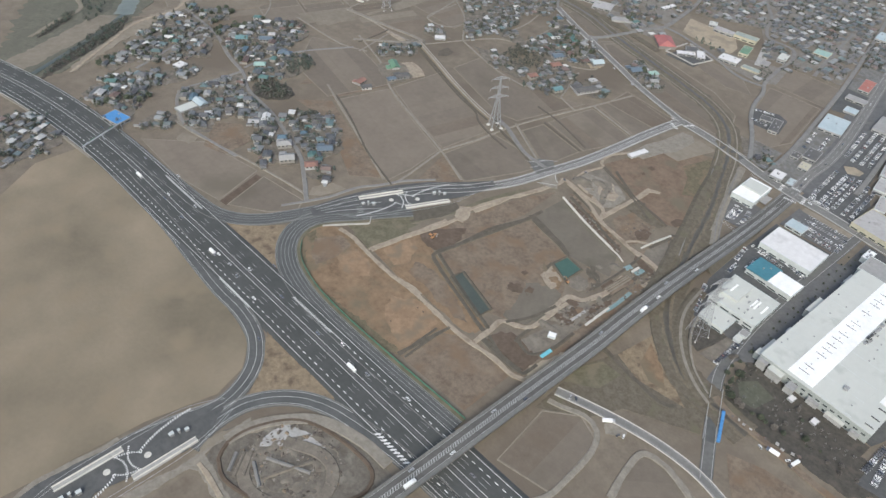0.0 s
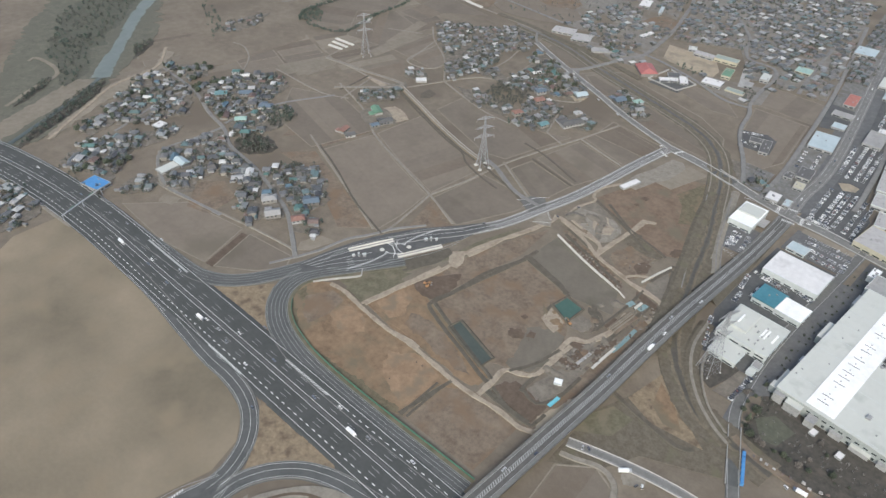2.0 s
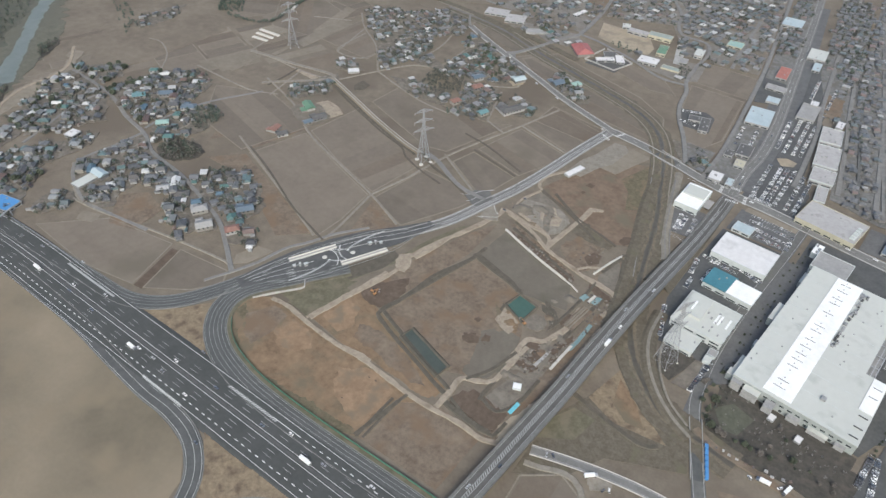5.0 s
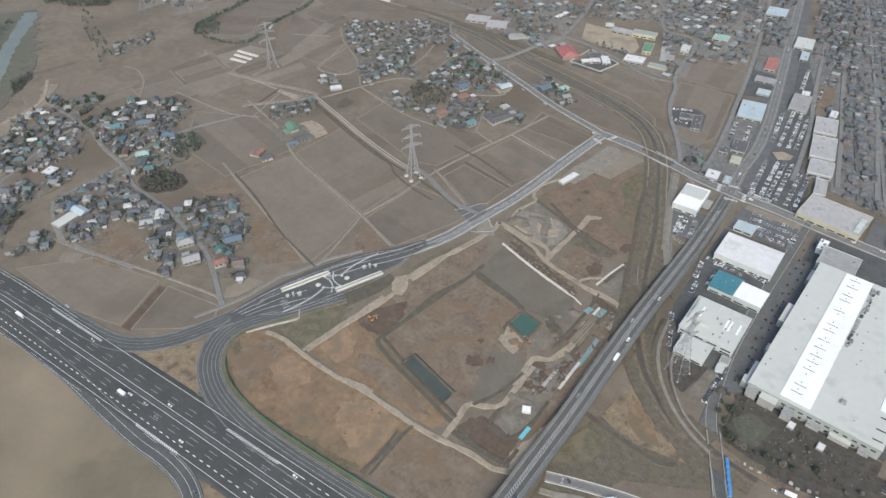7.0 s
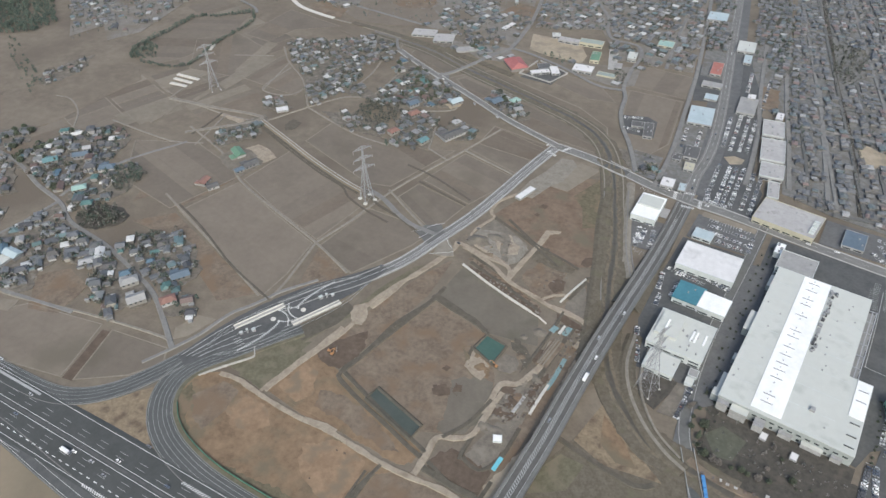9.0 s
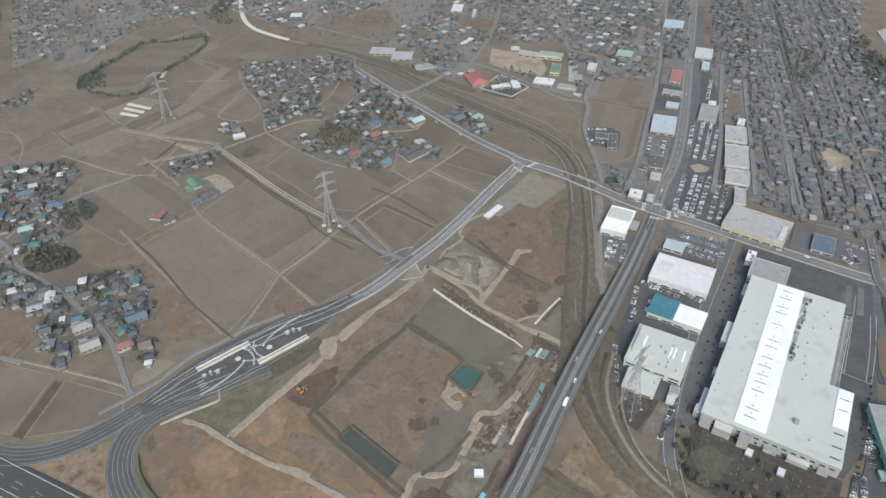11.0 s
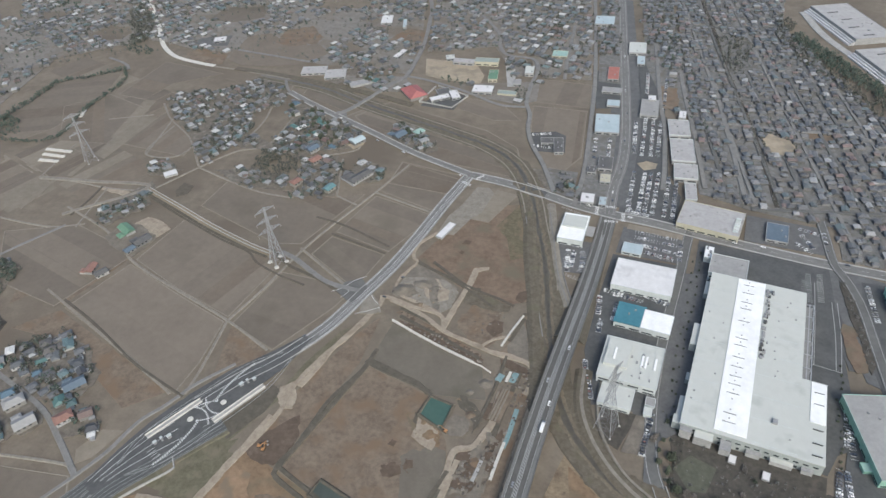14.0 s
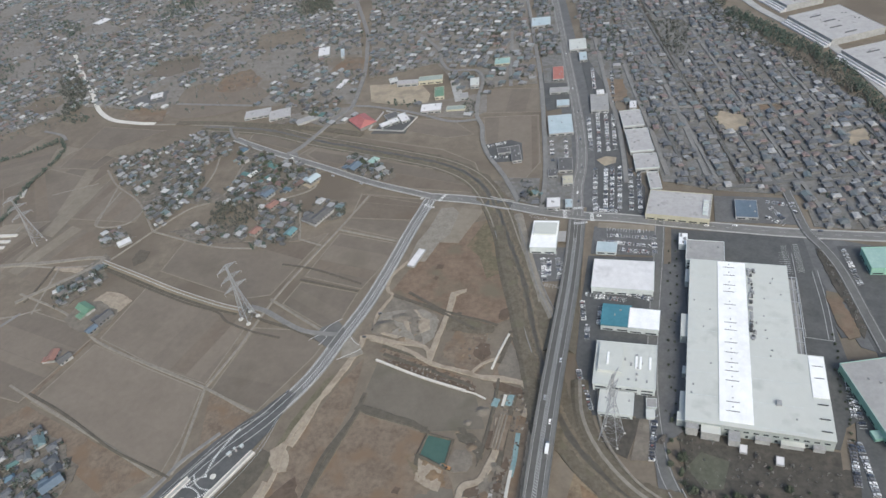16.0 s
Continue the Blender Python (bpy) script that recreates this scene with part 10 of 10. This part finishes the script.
for o in (-3.2, -1.2, 1.4):
    ribbon("earth_ridge", PLATFORM, o + 0.5, o - 0.5, 1.7, M_BUND, label="low pale ridge of earth on a platform", category="ridge", depth=0.5, bank=0.3, raw=True)
def rough_patch(name, poly, step, amount, material, label, seed, lift_by=0.35):
    """Churned ground: a fine sheet with mounds and ruts, level at its rim."""
    xs, ys = [p[0] for p in poly], [p[1] for p in poly]
    nx, ny = int((max(xs) - min(xs)) / step) + 1, int((max(ys) - min(ys)) / step) + 1
    idx, v, f = {}, [], []
    for i in range(nx + 1):
        for j in range(ny + 1):
            x, y = min(xs) + i * step, min(ys) + j * step
            if inside((x, y), poly):
                rim = all(inside((x + dx * step * 1.6, y + dy * step * 1.6), poly) for dx, dy in ((1, 0), (-1, 0), (0, 1), (0, -1)))
                h = noise.noise(Vector((x / 7.0, y / 7.0, seed))) + 0.5 * noise.noise(Vector((x / 2.6, y / 2.6, seed + 3)))
                idx[i, j] = len(v)
                v.append((x, y, lift_by + (amount * max(-0.25, h) if rim else 0)))
    for i in range(nx):
        for j in range(ny):
            q = [idx.get(k) for k in ((i, j), (i + 1, j), (i + 1, j + 1), (i, j + 1))]
            if None not in q:
                f.append(tuple(q))
    return tagged(link(name, v, f, material, smooth=True), label, "churned ground", "", "structure")


rough_patch("churned_ground", [(-182.8, 338.7), (-175.9, 376.7), (-165.2, 396), (-154.7, 427.7), (-157.8, 450.8), (-150.2, 451.9), (-150.8, 414.4), (-147, 401.5), (-149.6, 371.4), (-150.9, 354.9), (-157.7, 344.4)], 1.4, 2.4, M_GREYSITE, "churned grey earth and rubble beside the trench", 1)
rough_patch("churned_ground", [(-264.9, 509.3), (-260.3, 514.9), (-180.1, 481.8), (-179.2, 473)], 1.3, 1.8, M_SITE, "churned earth along the culvert", 3)
rough_patch("churned_ground", [(-249.6, 100.4), (-254.4, 113), (-226.4, 145.6), (-203.3, 146.7), (-189.9, 130.4), (-187, 113.7), (-218, 83)], 1.6, 1.6, M_GREYSITE, "churned grey rubble inside the ramp", 4)
rough_patch("churned_ground", [(-324.5, 173.4), (-304.9, 175.3), (-266.5, 177), (-238.1, 170.9), (-259.6, 161.8), (-278, 144.7), (-286.6, 130.9), (-298, 146.4)], 1.6, 1.0, M_REED, "rough dry reeds between the ramps", 5, 0.3)
rough_patch("churned_ground", [(-93.4, 376.2), (-92.1, 387.3), (-75.9, 372.7), (-65.3, 359.8), (-81.4, 364.3)], 1.6, 1.2, M_CLAY, "rough orange earth slope", 6)
rough_patch("churned_ground", [(-224.4, 410.3), (-212.1, 415.6), (-193.5, 403.1), (-187.5, 386), (-208.7, 389.3)], 1.5, 0.8, M_CLAY, "tan earth beside the green pond", 7)
for i, (x, y) in enumerate([(-180.3, 440.3), (-174.3, 420.1), (-170, 451.2), (-161.3, 381.3), (-170.9, 371.3), (-246.8, 523.6), (-237.8, 547.5)]):
    heap(x, y, 4 + i % 4 * 1.4, 1.4 + i % 3 * 0.6, (M_GREYSITE, M_SITE)[i % 2], i)
for i, (x, y) in enumerate([(-223.7, 363.2), (-217.8, 366.3), (-209.9, 372.6), (-266.3, 255.1), (-261.4, 282), (-254.9, 282.3), (-210.6, 366.9)]):
    heap(x, y, 3.2 + i % 3, 0.6, M_CLAYDARK, 40 + i, "low dark heap of soil")
heap(*(-266.2, 538.1), 13, 5, M_GREYSITE, 60, "pale conical gravel heap")
heap(*(-251.9, 549.7), 10, 3, M_GREYSITE, 61, "pale conical gravel heap")
M_DIGGER = surface("orange_digger_paint", (0.30, 0.15, 0.06), (0.40, 0.22, 0.10), 1, 0.3, rough=0.5, bump=0)


M_RUBBLE = palette("broken_concrete_and_soil", [(0.10, 0.085, 0.07), (0.17, 0.15, 0.125), (0.21, 0.19, 0.165), (0.07, 0.058, 0.048), (0.20, 0.155, 0.11), (0.14, 0.12, 0.10), (0.10, 0.086, 0.072)], 0.9, island=True, grain=0.6, amount=0.3)
rubble_v, rubble_f = [], []


def rubble(poly, step, density, size, seed):
    for x, y, rnd in lattice(poly, (step, step), 15, density, seed, 0.5):
        s, k = size * rnd.choice((0.5, 0.7, 1.0, 1.6)), len(rubble_v)
        t = rnd.uniform(0, 3.14)
        for px, py, pz in ((-1, -0.6, 0), (1, -0.7, 0), (0.8, 0.6, 0), (-0.9, 0.7, 0), (-0.6, -0.3, 0.7), (0.6, -0.4, 0.9), (0.4, 0.4, 0.6), (-0.5, 0.4, 0.8)):
            px, py = px * s * rnd.uniform(0.7, 1.3), py * s * rnd.uniform(0.7, 1.3)
            rubble_v.append((x + px * math.cos(t) - py * math.sin(t), y + px * math.sin(t) + py * math.cos(t), 0.45 + pz * s * 0.75))
        rubble_f.extend(tuple(i + k for i in q) for q in ((4, 5, 6, 7), (0, 1, 5, 4), (1, 2, 6, 5), (2, 3, 7, 6), (3, 0, 4, 7)))


rubble([(-172.5, 379.2), (-158.8, 384.6), (-157.5, 395.8), (-147.5, 402.6), (-144.5, 426.4), (-140.6, 437), (-137, 428.2), (-145.8, 394.2), (-147, 372.9), (-156.9, 360.5), (-164.5, 354.7), (-170.3, 363.2)], 2.2, 0.6, 0.9, 1)
rubble([(-258.4, 502.2), (-238.9, 496.6), (-218.9, 491), (-198.3, 480.9), (-177.1, 474.4), (-177.9, 468.7), (-201.4, 475.9), (-226.7, 486.2), (-255.3, 496.6)], 2.0, 0.6, 0.8, 2)
rubble([(-167.9, 461.4), (-160.9, 468.5), (-145.3, 474.8), (-138, 468.4), (-137.9, 450.2), (-147.3, 451.8), (-161.3, 449.8)], 2.2, 0.5, 0.8, 3)
rubble([(-189.3, 433), (-178, 433.1), (-167.1, 421), (-166.7, 402.5), (-174.7, 419.2), (-184.6, 426.7)], 2.6, 0.35, 0.8, 4)
rubble([(-280, 541.2), (-255.3, 550.2), (-237.5, 557.7), (-226.7, 519), (-245.5, 518.1), (-272.2, 525.5)], 3.0, 0.4, 0.7, 5)
rubble([(-197.9, 515.8), (-183.1, 532), (-169.9, 535), (-168.2, 504), (-184.5, 497.3)], 3.2, 0.3, 0.8, 6)
rubble([(-255.9, 100.2), (-257.1, 124.5), (-231.8, 150), (-200.6, 149.5), (-184.2, 130.5), (-185.5, 112.5), (-219, 79.3)], 2.6, 0.5, 1.0, 7)
rubble([(-153.9, 447.7), (-150, 467.6), (-132.9, 468.6), (-134.3, 434.2), (-149.4, 429.4)], 2.4, 0.5, 0.8, 8)
tagged(link("rubble", rubble_v, rubble_f, M_RUBBLE), "scattered concrete rubble and clods on bare earth", "rubble", kind="stuff")


def digger(x, y, turn):
    d = new("excavator")
    d.matrix_world = pose(x, y, 0.35, 0, 0, turn)
    tagged(d, "orange excavator standing on bare earth", "excavator", "excavators on the site")
    for y0 in (-1.3, 0.7):
        slab(d, "track", -1.9, y0, 0, 1.9, y0 + 0.6, 0.8, M_TYRE, bevel=0.2)
    slab(d, "house", -1.7, -1.2, 0.85, 1.2, 1.2, 1.9, M_DIGGER, bevel=0.12)
    slab(d, "cab", 0.1, 0.2, 1.92, 1.4, 1.2, 2.9, M_WINDOW, bevel=0.08)
    for a, b in (((1.0, -0.2, 1.6), (3.6, -0.2, 4.2)), ((3.6, -0.2, 4.2), (6.0, -0.2, 2.2))):
        v, f = [], []
        limb(v, f, a, b, 0.32, 0.25, 6)
        link("boom", v, f, M_DIGGER, d)
    slab(d, "bucket", 5.6, -0.8, 0.9, 6.6, 0.4, 2.0, M_VENT, bevel=0.15)


for i, (x, y) in enumerate([(-317.8, 357.2), (-313.9, 355.5), (-189.2, 401.4)]):
    digger(x, y, i * 70 + 20)
for i, (x, y) in enumerate([(-82.7, 303.6), (-71.2, 298.4), (-67.7, 300.6), (9.2, 366), (17.7, 368.1), (28.8, 369.6), (33, 369.4), (-115.5, 300.8), (-111.5, 302.7), (-280.7, 525.6), (-272.4, 554.2)]):
    ob = copy_thing(LORRY if i in (0, 4, 6) else VAN, pose(x, y, 0.5, 0, 0, 40 + i * 35))
    tagged(ob, group="vehicles on the building site")
rk = random.Random(9)
STACKS = [(-24.4, 377.1), (-17.1, 376.1), (-6.3, 376.2), (4.5, 375.5), (16.9, 376.4), (29, 377.5), (40.5, 381)]
M_STACK = palette("stacked_goods", [(0.22, 0.10, 0.075), (0.16, 0.12, 0.10), (0.30, 0.29, 0.28), (0.12, 0.10, 0.09), (0.26, 0.15, 0.10), (0.40, 0.39, 0.37)], 0.7, grain=1.0, amount=0.25)
line = curve_points(STACKS, 4.6)
for i, p in enumerate(line[:-1]):
    e = line[i + 1] - p
    stack = new("material_stack")
    stack.matrix_world = pose(p.x + rk.uniform(-1.5, 1.5), p.y + rk.uniform(-1.5, 1.5), 0.6, 0, 0, math.degrees(math.atan2(e.y, e.x)) + rk.choice((0, 90)) + rk.uniform(-8, 8))
    tagged(stack, "stack of reddish-brown and grey building goods beside a lane", "stack", "stacked goods along the lane")
    slab(stack, "pallet", -1.4, -0.9, 0, 1.4, 0.9, 0.15, M_STACK)
    slab(stack, "load", -1.3, -0.8, 0.15, rk.uniform(0.7, 1.3), 0.8, rk.uniform(0.7, 1.8), M_STACK, bevel=0.1)
for p in ([(-350.9, 935.9), (-361.1, 889.6)], [(-361.1, 889.6), (-313.4, 880.4)], [(-313.4, 880.4), (-300.4, 915.8)], [(-300.4, 915.8), (-347.9, 938.2)]):
    wall_line("boundary_wall", p, 2.4, 0.8, M_CONCRETE, "pale boundary wall round a low store", "wall")
hall("site_office", *(-161.5, 339.6), 6, 5, 20, 3, M_ROOFBRIGHT, M_WALLPALE, "small white site office on the levelled plot", "site office", lip=0.1)
for ob in (CAR, VAN, LORRY):
    for o in (ob, *ob.children_recursive):
        bpy.data.objects.remove(o)

for pts in ([(-782.1, 663), (-755, 664.4)], [(-786.9, 675.6), (-755, 675.3)], [(-791.3, 686.8), (-753.5, 687.1)], [(-812.1, 786.7), (-804.6, 768.1)]):
    wall_line("greenhouse", pts, 1.6, 4.5, M_PALECONC, "long low plastic greenhouse in a field", "greenhouse")

# crossings and stop lines at the junctions
for k, (p, turn) in enumerate((((-96.5, 703.2), 4), ((-109, 694.3), 94), ((-82.4, 687.4), 94), ((-93.6, 678.7), 4), ((-260.7, 735.1), 60), ((-240.4, 730.7), 60), ((-252.6, 715.9), 150))):
    cross = new("crossing")
    cross.matrix_world = pose(p[0], p[1], 0, 0, 0, turn)
    tagged(cross, "white zebra crossing at a road junction", "zebra crossing", kind="structure")
    for i in range(8):
        slab(cross, "bar", -6.3 + i * 1.7, -1.8, 0.9, -5.5 + i * 1.7, 1.8, 0.945, M_LINE)
